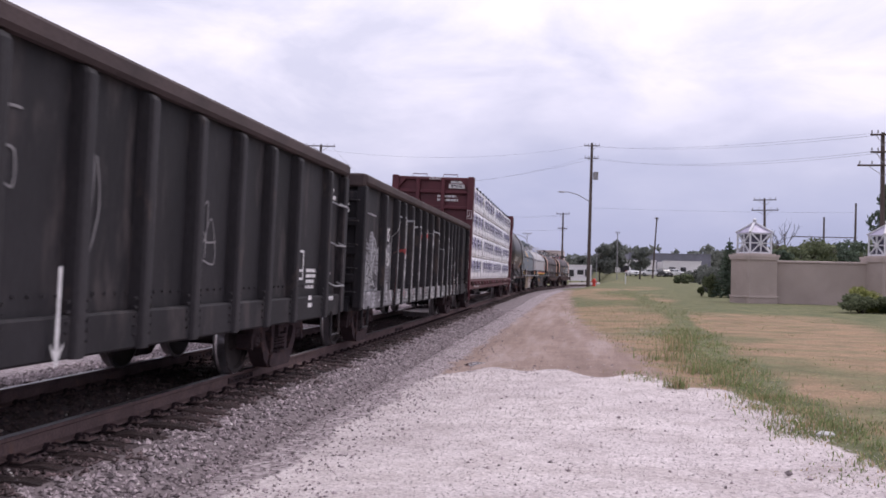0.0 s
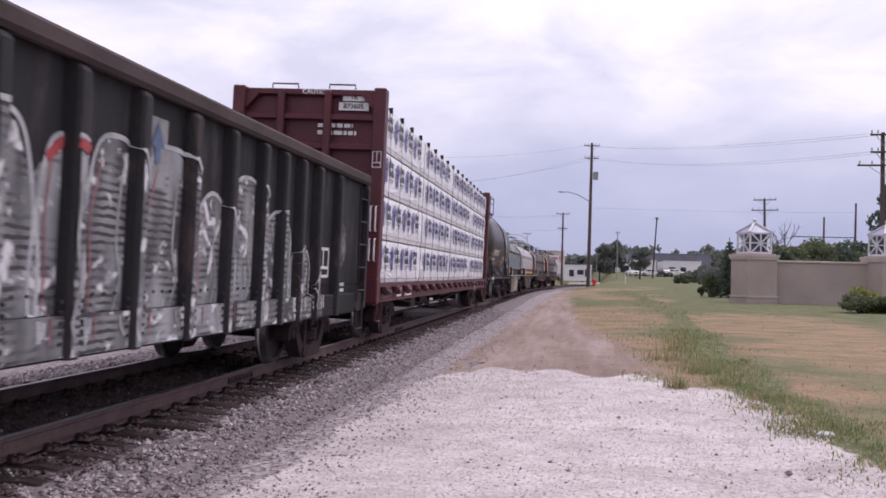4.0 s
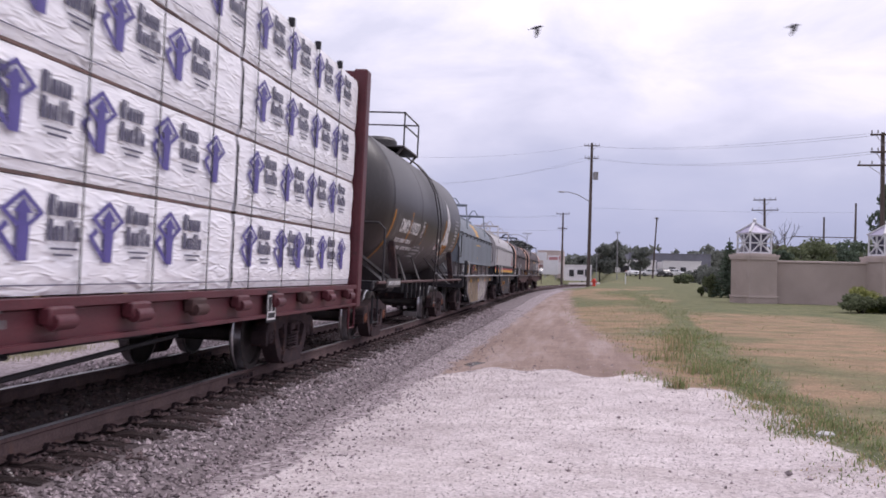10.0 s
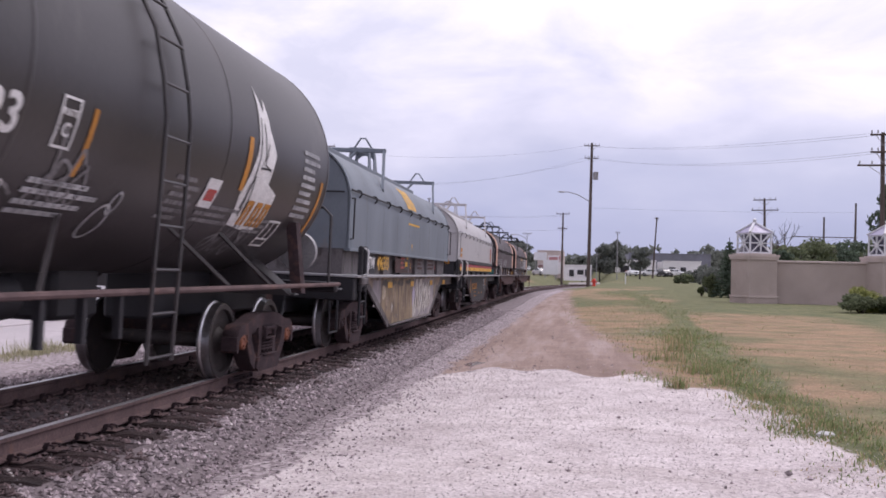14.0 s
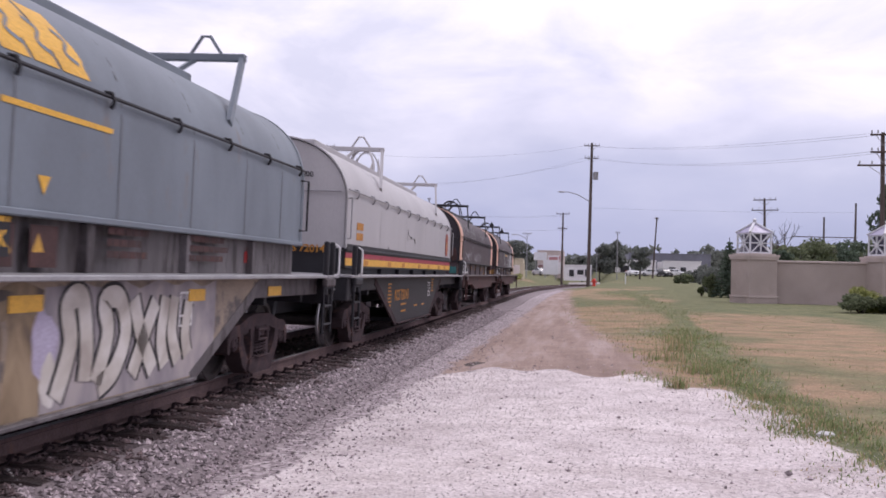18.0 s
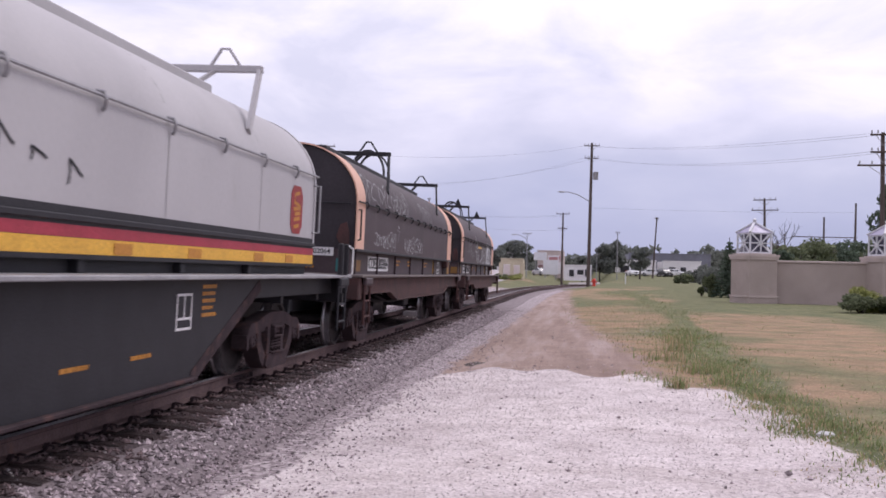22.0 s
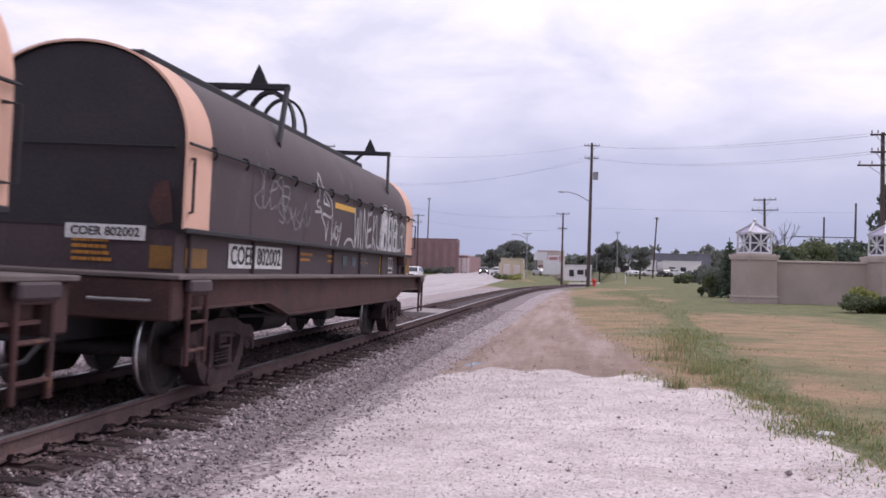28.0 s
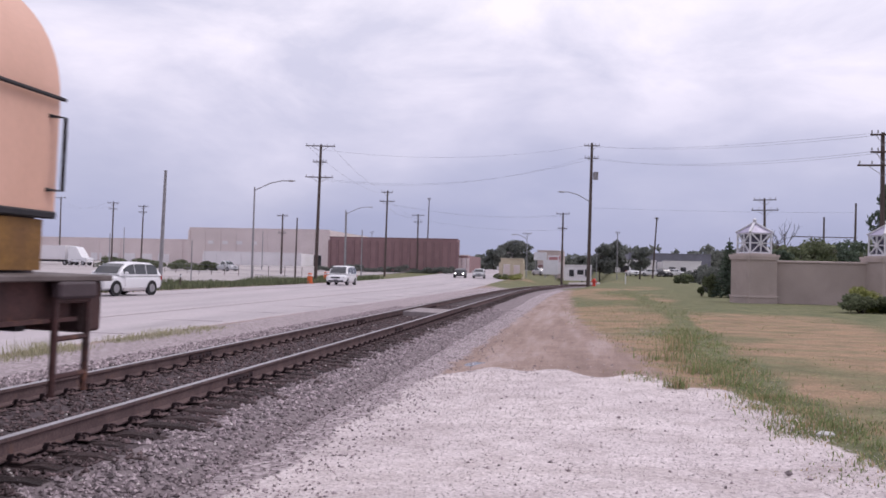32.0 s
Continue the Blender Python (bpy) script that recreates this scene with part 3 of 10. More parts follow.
    dirt = ramp(noisy(1.3, 7, 0.62, long.outputs[0]), ((0.30, (0.235, 0.172, 0.150)), (0.50, (0.32, 0.238, 0.208)), (0.70, (0.42, 0.34, 0.32))))
    dirt = mix(1.0, dirt, ramp(mid, ((0.3, (0.86, 0.84, 0.83)), (0.7, (1.08, 1.08, 1.08)))), "MULTIPLY")
    dirt = mix(1.0, dirt, ramp(fine, ((0.3, (0.8, 0.8, 0.8)), (0.7, (1.15, 1.15, 1.15)))), "MULTIPLY")
    pale = ramp(mid, ((0.28, (0.47, 0.415, 0.405)), (0.50, (0.60, 0.545, 0.54)), (0.75, (0.68, 0.625, 0.62))))
    grit = N("ShaderNodeTexVoronoi")
    grit.inputs["Scale"].default_value = 38
    L(co.outputs["Object"], grit.inputs["Vector"])
    pale = mix(1.0, pale, ramp(grit.outputs["Color"], ((0.15, (0.78, 0.76, 0.77)), (0.8, (1.10, 1.10, 1.10)))), "MULTIPLY")
    pale = mix(1.0, pale, ramp(coarse, ((0.36, (0.88, 0.86, 0.875)), (0.62, (1.05, 1.045, 1.045)))), "MULTIPLY")
    big = N("ShaderNodeTexVoronoi")
    big.inputs["Scale"].default_value = 22
    L(co.outputs["Object"], big.inputs["Vector"])
    spill = ramp(big.outputs["Color"], ((0.1, (0.16, 0.132, 0.138)), (0.5, (0.32, 0.270, 0.282)), (0.9, (0.50, 0.44, 0.45))))

    rag = noisy(3.5, 6, 0.65)
    col = mix(edge(sep.outputs[2], rag, 0.40, 0.62), lawn, dirt)
    col = mix(edge(sep.outputs[1], rag, 0.42, 0.60), col, spill)
    col = mix(edge(sep.outputs[0], rag, 0.42, 0.60), col, pale)
    L(col, b.inputs["Base Color"])
    b.inputs["Roughness"].default_value = 0.95
    b.inputs["Specular IOR Level"].default_value = 0.15
    bp = N("ShaderNodeBump")
    bp.inputs["Strength"].default_value, bp.inputs["Distance"].default_value = 0.35, 0.02
    L(grit.outputs["Distance"], bp.inputs["Height"]), L(bp.outputs[0], b.inputs["Normal"])
    me.materials.append(m)
    tagged(new("ground", me), "pale gravel, brown dirt and dry patchy lawn", "ground", kind="structure")


build_ground()


def build_road():
    """The concrete road beyond the track, following the line of the track."""
    ys = [-60, -30, -10, 0, 10, 20, 30, 40, 50, 60, 70, 80, 90, 100, 110, 120, 130, 140, 150, 160, 170, 180, 195, 215, 240, 280, 340, 420]
    s = Shape()
    cross = [(-20.6, -0.25), (-20.2, 0.05), (-12.6, 0.10), (-5.2, 0.05), (-4.7, -0.25)]
    rows = []
    for y in ys:
        bend = -0.00022 * max(0, y - 60) ** 2 * 0.35
        rows.append([(x + bend * (1 + (x + 12) * 0.02), y, -0.42 + rise(y) + dz) for x, dz in cross])
    n = len(cross)
    v = [p for r in rows for p in r]
    f = [(i * n + j, i * n + j + 1, (i + 1) * n + j + 1, (i + 1) * n + j) for i in range(len(ys) - 1) for j in range(n - 1)]
    s.add(v, f)
    ob = part("road", s, M["concrete"], None)
    tagged(ob, "wide pale concrete road with joints and cracks", "road", kind="structure")
    j = Shape()
    for y in range(-20, 120, 6):
        z = -0.415 + rise(y)
        j.box(-20.1, -5.3, y, y + 0.05, z + 0.03, z + 0.062)
    for x in (-16.4, -9.0):
        for y in range(-20, 130, 10):
            j.box(x - 0.03, x + 0.03, y, y + 10, -0.37 + rise(y + 5), -0.322 + rise(y + 5) + 0.0)
    part("road_joint", j, M["joint_grey"], ob, "dark tarred joints of the slabs")


build_road()


# ---- ballast, ties and rails ----
def build_track():
    s = Shape()
    ys = [-30, -20, -10, 0] + list(range(4, 60, 2)) + list(range(60, 190, 4))
    prof = [(-3.3, -0.52), (-2.5, -0.42), (-1.75, -0.215), (-1.2, -0.21), (-0.7, -0.20), (0, -0.195), (0.7, -0.20), (0.95, -0.217), (1.35, -0.222), (1.75, -0.240), (2.35, -0.34), (3.1, -0.47)]
    rings = [[track_point(y, o, z) for o, z in prof] for y in ys]
    s.loft(rings[:], False, False)
    # oily stone between the rails, darkened further for shade under the train
    m2 = surf("oily_shaded_bed", (0.100, 0.075, 0.081), (0.052, 0.038, 0.042), scale=14, fine=40, rough=0.9, bump=1.0)
    m = surf("ballast_bed", (0.27, 0.226, 0.237), (0.155, 0.127, 0.134), scale=14, fine=40, rough=0.95, bump=1.0, space="Object")
    bed = tagged(part("ballast", s, m, None), "bed of dark grey crushed stone ballast", "ballast", kind="structure")
    bed.data.materials.append(m2)
    for p in bed.data.polygons:
        x = sum((bed.data.vertices[i].co.x for i in p.vertices)) / 4 - track_x(p.center.y)
        p.material_index = 1 if -1.7 < x < 1.35 else 0
    # rails
    head = [(-0.037, 0), (-0.037, -0.03), (-0.012, -0.045), (-0.010, -0.14), (-0.07, -0.155), (-0.07, -0.172), (0.07, -0.172), (0.07, -0.155), (0.010, -0.14), (0.012, -0.045), (0.037, -0.03), (0.037, 0)]
    yy = [-30, -20, -10, 0] + list(range(4, 190, 3))
    for off in (-0.755, 0.755):
        s = Shape()
        s.loft([[track_point(y, off + a, b) for a, b in head] for y in yy])
        ob = part("rail", s, M["rail_side"], None)
        tagged(ob, "rusty steel rail with a polished running head", "rail", "rails of the track", "structure")
        t = Shape()
        top = [(-0.034, 0.001), (-0.030, 0.004), (0.030, 0.004), (0.034, 0.001)]
        t.loft([[track_point(y, off + a, b) for a, b in top] for y in yy], True, True)
        part("running_head", t, M["rail_top"], ob, "bright worn top of the rail")
    # splice plates at the joints
    for off, y in ((0.755, 12.45), (-0.755, 14.9), (0.755, 24.3), (-0.755, 26.8)):
        for side in (-1, 1):
            b = Shape()
            o = off + side * 0.022
            b.loft([[track_point(yv, o + dx, dz) for dx, dz in ((-0.014, -0.125), (0.014, -0.125), (0.014, -0.055), (-0.014, -0.055))] for yv in (y - 0.45, y + 0.45)])
            for k in range(6):
                q = track_point(y - 0.38 + k * 0.152, o + side * 0.02, -0.09)
                b.tube([q - Vector((0.012, 0, 0)), q + Vector((0.012, 0, 0))], 0.016, 6)
            tagged(part("splice_bar", b, M["truck_steel"], None), "bolted steel splice bar joining two rails", "rail joint", "rail joints")


def build_ties():
    meshes = []
    for k in range(7):
        rnd = random.Random(k)
        s = Shape()
        a, b = -1.30 + rnd.uniform(-0.08, 0.08), 1.36 + rnd.uniform(-0.12, 0.12)
        rings = []
        for i in range(19):
            q = i / 18
            x = a + (b - a) * q
            worn = 0.035 * max(0.0, 1 - min(q, 1 - q) * 9) ** 2 + 0.010 * rnd.random()
            w0, w1 = 0.115 - worn * 0.8 + rnd.uniform(-0.008, 0.008), 0.115 - worn * 0.8 + rnd.uniform(-0.008, 0.008)
            zt = -0.180 - worn - (0.012 if abs(x) < 1.0 else 0.0)
            rings.append([(x, -w0, -0.36), (x, w1, -0.36), (x, w1, zt - 0.025), (x, w1 * 0.78, zt - rnd.uniform(0, 0.008)), (x, 0.02, zt - 0.012 * rnd.random()), (x, -w0 * 0.78, zt - rnd.uniform(0, 0.008)), (x, -w0, zt - 0.025)])
        s.loft(rings)
        meshes.append(s.mesh("tie", M["tie_wood"]))
    plate, clip = Shape(), Shape()
    plate.box(-0.19, 0.19, -0.095, 0.095, -0.184, -0.170, 0.004)
    plate.box(-0.10, -0.075, -0.08, 0.08, -0.172, -0.155, 0.004)
    plate.box(0.075, 0.10, -0.08, 0.08, -0.172, -0.155, 0.004)
    for sx in (-1, 1):
        for dy in (-0.05, 0.05):
            clip.tube([(sx * 0.13, dy, -0.18), (sx * 0.13, dy, -0.145), (sx * 0.085, dy, -0.138), (sx * 0.06, dy, -0.145)], 0.011, 6)
        # rail anchor: a bent spring bar under the foot beside the tie
        pts = [(sx * 0.04, -0.12, -0.185), (sx * 0.085, -0.125, -0.175), (sx * 0.115, -0.13, -0.14), (sx * 0.13, -0.13, -0.105), (sx * 0.105, -0.13, -0.115), (sx * 0.09, -0.13, -0.15)]
        clip.tube(pts, 0.014, 6)
    pm, cm = plate.mesh("tie_plate", M["rail_side"]), clip.mesh("rail_anchor", M["truck_steel"])
    track = tagged(new("track_ties"), "weathered dark timber railway ties in ballast", "railway ties", kind="structure")
    rng = random.Random(21)
    y, i = 2.0, 0
    while y < 120:
        m = track_pose(y)
        t = part("tie", meshes[(i * 3 + i // 5) % 7], None, track, at=m @ pose(rng.uniform(-0.06, 0.06), 0, rng.uniform(-0.012, 0.006), 0, 0, rng.uniform(-2.2, 2.2)))
        if y < 42:
            for off in (-0.755, 0.755):
                part("tie_plate", pm, None, track, at=m @ pose(off, 0, 0))
                part("rail_anchor", cm, None, track, at=m @ pose(off, 0, 0))
        y += 0.513
        i += 1


build_track()


# ---- running gear shared by all cars ----
WHEEL_R = 0.457


def wheel_meshes():
    s = Shape()
    # wheels with flange, tread, plate and hub, on one axle
    for sx in (-1, 1):
        pr = [(0.690, 0.10), (0.690, 0.36), (0.690, 0.47), (0.700, 0.486), (0.722, 0.482), (0.735, 0.458), (0.835, 0.452), (0.842, 0.445), (0.842, 0.385), (0.800, 0.37), (0.775, 0.17), (0.800, 0.14), (0.860, 0.125), (0.860, 0.0)]
        s.lathe([(sx * a, r) for a, r in pr], n=36)
    s.lathe([(-0.70, 0.085), (0.70, 0.085)], n=12)
    w = s.mesh("wheelset", M["wheel_dark"], True)
    tread = []
    for sx in (-1, 1):
        t = Shape()
        t.lathe([(sx * 0.688, 0.455), (sx * 0.688, 0.472), (sx * 0.699, 0.488), (sx * 0.723, 0.485), (sx * 0.737, 0.4605), (sx * 0.830, 0.4555), (sx * 0.830, 0.44)], n=36, caps=False)
        tread.append(t.mesh("tread", M["bright_steel"], True))
    cap, cap2 = [], []
    for sx in (-1, 1):
        c = Shape()
        c.lathe([(sx * 0.99, 0.0), (sx * 1.01, 0.10), (sx * 1.10, 0.10), (sx * 1.115, 0.085), (sx * 1.115, 0.0)], n=16)
        for k in range(3):
            a = k * 2.094
            q = Vector((sx * 1.112, 0.05 * math.cos(a), 0.05 * math.sin(a)))
            c.tube([q, q + Vector((sx * 0.02, 0, 0))], 0.016, 6)
        cap.append(c.mesh("bearing_cap", M["truck_steel"], True))
        cap2.append(c.mesh("bearing_cap", M["rust_orange"], True))
    return w, tread, cap, cap2


WHEELSET, TREAD, BEARING, BEARING_RUSTY = wheel_meshes()


def frame_mesh():
    """Cast side frame of a three-piece truck, from the side, with its windows and openings."""
    s = Shape()
    x0, x1 = 0.91, 1.11
    top = [(-1.15, 0.50), (-1.12, 0.60), (-1.02, 0.66), (-0.76, 0.68), (-0.50, 0.75), (-0.26, 0.785), (0.26, 0.785), (0.50, 0.75), (0.76, 0.68), (1.02, 0.66), (1.12, 0.60), (1.15, 0.50)]
    low = [(-1.13, 0.44), (-1.06, 0.50), (-0.98, 0.53), (-0.80, 0.53), (-0.56, 0.57), (-0.30, 0.625), (0.30, 0.625), (0.56, 0.57), (0.80, 0.53), (0.98, 0.53), (1.06, 0.50), (1.13, 0.44)]
    s.loft([[(x, y * q, 0.60 + (z - 0.60) * q) for y, z in top + low[::-1]] for x, q in ((x0, 0.985), (x0 + 0.02, 1.0), (x1 - 0.02, 1.0), (x1, 0.985))])
    for sy in (-1, 1):
        # jaws round the bearing, then the slanting leg down to the spring seat
        s.loft([[(x, sy * y, z) for y, z in ((1.08, 0.55), (1.16, 0.52), (1.16, 0.36), (1.12, 0.33), (1.08, 0.36))] for x in (x0, x1)])
        s.loft([[(x, sy * y, z) for y, z in ((0.64, 0.60), (0.78, 0.58), (0.76, 0.36), (0.62, 0.17), (0.44, 0.055), (0.38, 0.20), (0.52, 0.33), (0.62, 0.46))] for x in (x0, x1)])
        s.loft([[(x, sy * y, z) for y, z in ((0.22, 0.64), (0.37, 0.64), (0.345, 0.42), (0.37, 0.22), (0.24, 0.22))] for x in (x0, x1)])
        # small web that closes the upper corner beside the column
        s.loft([[(x, sy * y, z) for y, z in ((0.36, 0.60), (0.58, 0.585), (0.50, 0.53), (0.36, 0.55))] for x in (x0 + 0.03, x1 - 0.03)])
    s.loft([[(x, y, z) for y, z in ((-0.47, 0.10), (-0.38, 0.05), (0.38, 0.05), (0.47, 0.10), (0.42, 0.22), (0.30, 0.245), (-0.30, 0.245), (-0.42, 0.22))] for x in (x0, x1 + 0.03)])
    s.box(x0 - 0.05, x1 + 0.06, -0.26, 0.26, 0.235, 0.262, 0.008)
    return s


def spring_mesh():
    s = Shape()
    for dy in (-0.14, 0.0, 0.14):
        pts = []
        for k in range(41):
            a = k / 40 * 2 * math.pi * 4.0
            pts.append((1.055 + 0.066 * math.cos(a), dy + 0.066 * math.sin(a), 0.275 + 0.165 * k / 40))
        s.tube(pts, 0.0165, 5)
    return s


_f, _sp = frame_mesh(), spring_mesh()


def mirrored(s):
    m = Shape()
    m.v = [(-x, y, z) for x, y, z in s.v]
    m.f = list(s.f)
    return m


FRAME_R, FRAME_L = _f.mesh("side_frame", M["truck_steel"], True), mirrored(_f).mesh("side_frame", M["truck_steel"], True)
SPRING_R, SPRING_L = _sp.mesh("spring_group", M["truck_steel"], True), mirrored(_sp).mesh("spring_group", M["truck_steel"], True)
_b = Shape()
_b.prism([(-1.12, 0.50), (-0.8, 0.49), (-0.45, 0.40), (0.45, 0.40), (0.8, 0.49), (1.12, 0.50), (1.12, 0.62), (0.8, 0.64), (0.45, 0.70), (-0.45, 0.70), (-0.8, 0.64), (-1.12, 0.62)], -0.2, 0.2)
_b.box(-0.62, -0.45, -0.1, 0.1, 0.70, 0.78, 0.01)
_b.box(0.45, 0.62, -0.1, 0.1, 0.70, 0.78, 0.01)
_b.lathe([(0.70, 0.2), (0.76, 0.2)], axis="z", n=16)
for _x in (-1, 1):
    # hollow ends of the bolster, seen through the frame's window
    _b.box(_x * 1.10, _x * 1.165, -0.205, 0.205, 0.565, 0.61, 0.01)
    _b.box(_x * 1.10, _x * 1.165, -0.205, 0.205, 0.445, 0.475, 0.01)
    _b.box(_x * 1.10, _x * 1.165, -0.205, -0.15, 0.475, 0.565, 0.01)
    _b.box(_x * 1.10, _x * 1.165, 0.15, 0.205, 0.475, 0.565, 0.01)
BOLSTER = _b.mesh("bogie", M["truck_steel"])
_k = Shape()
for sy in (-1, 1):
    _k.beam((-0.76, sy * 0.36, 0.36), (0.76, sy * 0.36, 0.36), 0.07, 0.09)
    _k.beam((-0.76, sy * 0.36, 0.36), (0, sy * 0.12, 0.38), 0.04, 0.05)
    _k.beam((0.76, sy * 0.36, 0.36), (0, sy * 0.12, 0.38), 0.04, 0.05)
    for sx in (-1, 1):
        _k.box(sx * 0.72, sx * 0.82, sy * 0.36, sy * 0.42, 0.26, 0.52, 0.02)
BRAKE = _k.mesh("brake_beam", M["truck_steel"])

WHEELS = []  # (wheelset, lies along the car, radius)


def bogie(car, y, rusty=False):
    b = part("bogie", BOLSTER, None, car, "dark cast steel freight truck", at=pose(0, y, 0))
    part("side_frame", FRAME_R, None, b)
    part("side_frame", FRAME_L, None, b)
    part("spring_group", SPRING_R, None, b)
    part("spring_group", SPRING_L, None, b)
    part("brake_beam", BRAKE, None, b)
    for dy in (-0.91, 0.91):
        w = part("wheelset", WHEELSET, None, b, at=pose(0, dy, WHEEL_R))
        WHEELS.append(w)
        for me in TREAD:
            part("tread", me, None, b, "polished steel running surface", at=pose(0, dy, WHEEL_R))
        for me in (BEARING_RUSTY if rusty else BEARING):
            part("bearing_cap", me, None, b, at=pose(0, dy, WHEEL_R))
    return b


def coupler(car, y, way):
    """Knuckle coupler with its shank and a hose; way is +1 at the trailing end."""
    s = Shape()
    s.box(-0.09, 0.09, y, y + way * 0.42, 0.78, 0.95, 0.02)
    s.box(-0.16, 0.14, y + way * 0.38, y + way * 0.62, 0.72, 1.0, 0.05)
    s.box(-0.20, -0.10, y + way * 0.5, y + way * 0.72, 0.74, 0.98, 0.04)
    part("coupler", s, M["rust"], car, "rusty knuckle coupler", True)
    h = Shape()
    h.tube([(0.28, y, 0.80), (0.30, y + way * 0.12, 0.62), (0.26, y + way * 0.3, 0.46), (0.15, y + way * 0.5, 0.42), (0.05, y + way * 0.62, 0.48)], 0.028, 8)
    part("air_hose", h, M["near_black"], car, "black rubber air hose", True)


def ladder(car, pts_a, pts_b, rungs, mat, r=0.014, label=""):
    """Stiles along a and b and rungs between them."""
    s = Shape()
    s.tube(pts_a, r * 1.3, 6)
    s.tube(pts_b, r * 1.3, 6)
    ob = part("ladder", s, mat, car, label or "steel side ladder", True)
    a0, a1, b0, b1 = Vector(pts_a[0]), Vector(pts_a[-1]), Vector(pts_b[0]), Vector(pts_b[-1])
    for k in range(rungs):
        q = (k + 0.5) / rungs
        g = Shape()
        g.tube([a0.lerp(a1, q), b0.lerp(b1, q)], r, 6)
        part("rung", g, mat, ob, "", True)
    return ob


def grab(car, pts, mat, r=0.013):
    s = Shape()
    s.tube(pts, r, 6)
    return part("grab_iron", s, mat, car, "", True)


def stirrup(car, x, y0, y1, z0, z1, mat):
    s = Shape()
    s.tube([(x, y0, z1), (x, y0, z0), (x, y1, z0), (x, y1, z1)], 0.02, 6)
    return part("stirrup_step", s, mat, car, "", True)


CARS = []  # (car, middle along the train, half the truck spacing)


# ---- gondola cars ----
def gondola(name, label, u0, u1, body, rib, chord, ribs, top=3.0, front_ladder=True, rear_ladder=True):
    """Open-top gondola: floor, sides with outside posts, ends, top chord, running gear."""
    c = (u0 + u1) / 2
    h = (u1 - u0) / 2
    car = thing(name, label, "freight car", track_pose(c - gone(0), h - 1.8))
    CARS.append((car, c, h - 1.8))
    for sx in (-1, 1):
        s = Shape()
        s.box(sx * 1.38, sx * 1.41, -h + 0.1, h - 0.1, 0.78, top - 0.05)
        part("side_sheet", s, body, car)
        s = Shape()
        s.box(sx * 1.40, sx * 1.535, -h - 0.03, h + 0.03, top - 0.17, top, 0.035)
        part("top_chord", s, chord, car)
        s = Shape()
        s.box(sx * 1.36, sx * 1.49, -h, h, 0.68, 1.0, 0.02)
        part("side_sill", s, body, car)
    for u in ribs:
        for sx in (-1, 1):
            s = Shape()
            w = 0.092
            ring = [(sx * 1.41, -w), (sx * 1.50, -w * 0.86), (sx * 1.528, -w * 0.68), (sx * 1.535, -w * 0.4), (sx * 1.535, w * 0.4), (sx * 1.528, w * 0.68), (sx * 1.50, w * 0.86), (sx * 1.41, w)]
            s.loft([[(1.41 * sx + (x - 1.41 * sx) * q, u - c + y, z) for x, y in ring] for z, q in ((0.68, 1.0), (top - 0.24, 1.0), (top - 0.20, 0.8), (top - 0.17, 0.3))])
            part("side_post", s, rib, car)
            if sx > 0:
                r = Shape()
                for k in range(5):
                    z = 0.80 + k * 0.075
                    r.tube([(1.488, u - c + 0.14, z), (1.508, u - c + 0.14, z)], 0.016, 6)
                    r.tube([(1.488, u - c - 0.14, z), (1.508, u - c - 0.14, z)], 0.016, 6)
                tagged(part("rivets", r, rib, car), kind="stuff")
    r = Shape()
    y = -h + 0.2
    while y < h - 0.2:
        r.tube([(1.41, y, 1.14), (1.426, y, 1.14)], 0.015, 6)
        y += 0.17
    tagged(part("rivet_row", r, rib, car), kind="stuff")
    f = Shape()
    f.box(-1.40, 1.40, -h + 0.1, h - 0.1, 0.98, 1.06)
    part("floor", f, body, car)
    f = Shape()
    f.box(-0.25, 0.25, -h, h, 0.62, 0.97, 0.02)
    for k in range(9):
        y = -h + 1 + k * (2 * h - 2) / 8
        f.box(-1.36, 1.36, y - 0.06, y + 0.06, 0.72, 0.97)
    part("underframe", f, M["near_black"], car)
    for way in (-1, 1):
        y = way * h
        e = Shape()
        e.box(-1.45, 1.45, y - way * 0.10, y - way * 0.04, 0.78, top)
        wall = part("end_wall", e, body, car, "ribbed steel end")
        for z in (1.15, 1.62, 2.10, 2.55):
            e = Shape()
            e.box(-1.40, 1.40, y - way * 0.04, y + way * 0.05, z, z + 0.16, 0.03)
            part("end_rib", e, body, wall)
        e = Shape()
        e.box(-1.50, 1.50, y - way * 0.12, y + way * 0.07, top - 0.22, top + 0.006, 0.03)
        part("end_chord", e, chord, wall)
        for sx in (-1, 1):
            e = Shape()
            e.box(sx * 1.36, sx * 1.52, y - way * 0.16, y + way * 0.05, 0.72, top - 0.2, 0.02)
            part("corner_post", e, body, wall)
        for z in (1.0, 1.4, 1.8, 2.2, 2.55):
            grab(car, [(1.0, y + way * 0.06, z), (1.0, y + way * 0.13, z), (1.42, y + way * 0.13, z), (1.42, y + way * 0.06, z)], rib)
        if (front_ladder if way < 0 else rear_ladder):
            ladder(car, [(1.52, y - way * 0.62, 0.85), (1.52, y - way * 0.62, top - 0.25)], [(1.52, y - way * 0.14, 0.85), (1.52, y - way * 0.14, top - 0.25)], 5, rib)
        else:
            for z in (1.15, 1.75, 2.35):
                grab(car, [(1.45, y - way * 0.68, z + 0.03), (1.55, y - way * 0.66, z - 0.02), (1.57, y - way * 0.22, z - 0.02), (1.45, y - way * 0.2, z + 0.03)], M["galv"])
        stirrup(car, 1.50, y - way * 0.6, y - way * 0.15, 0.40, 0.75, rib)
        coupler(car, y, way)
        s = Shape()
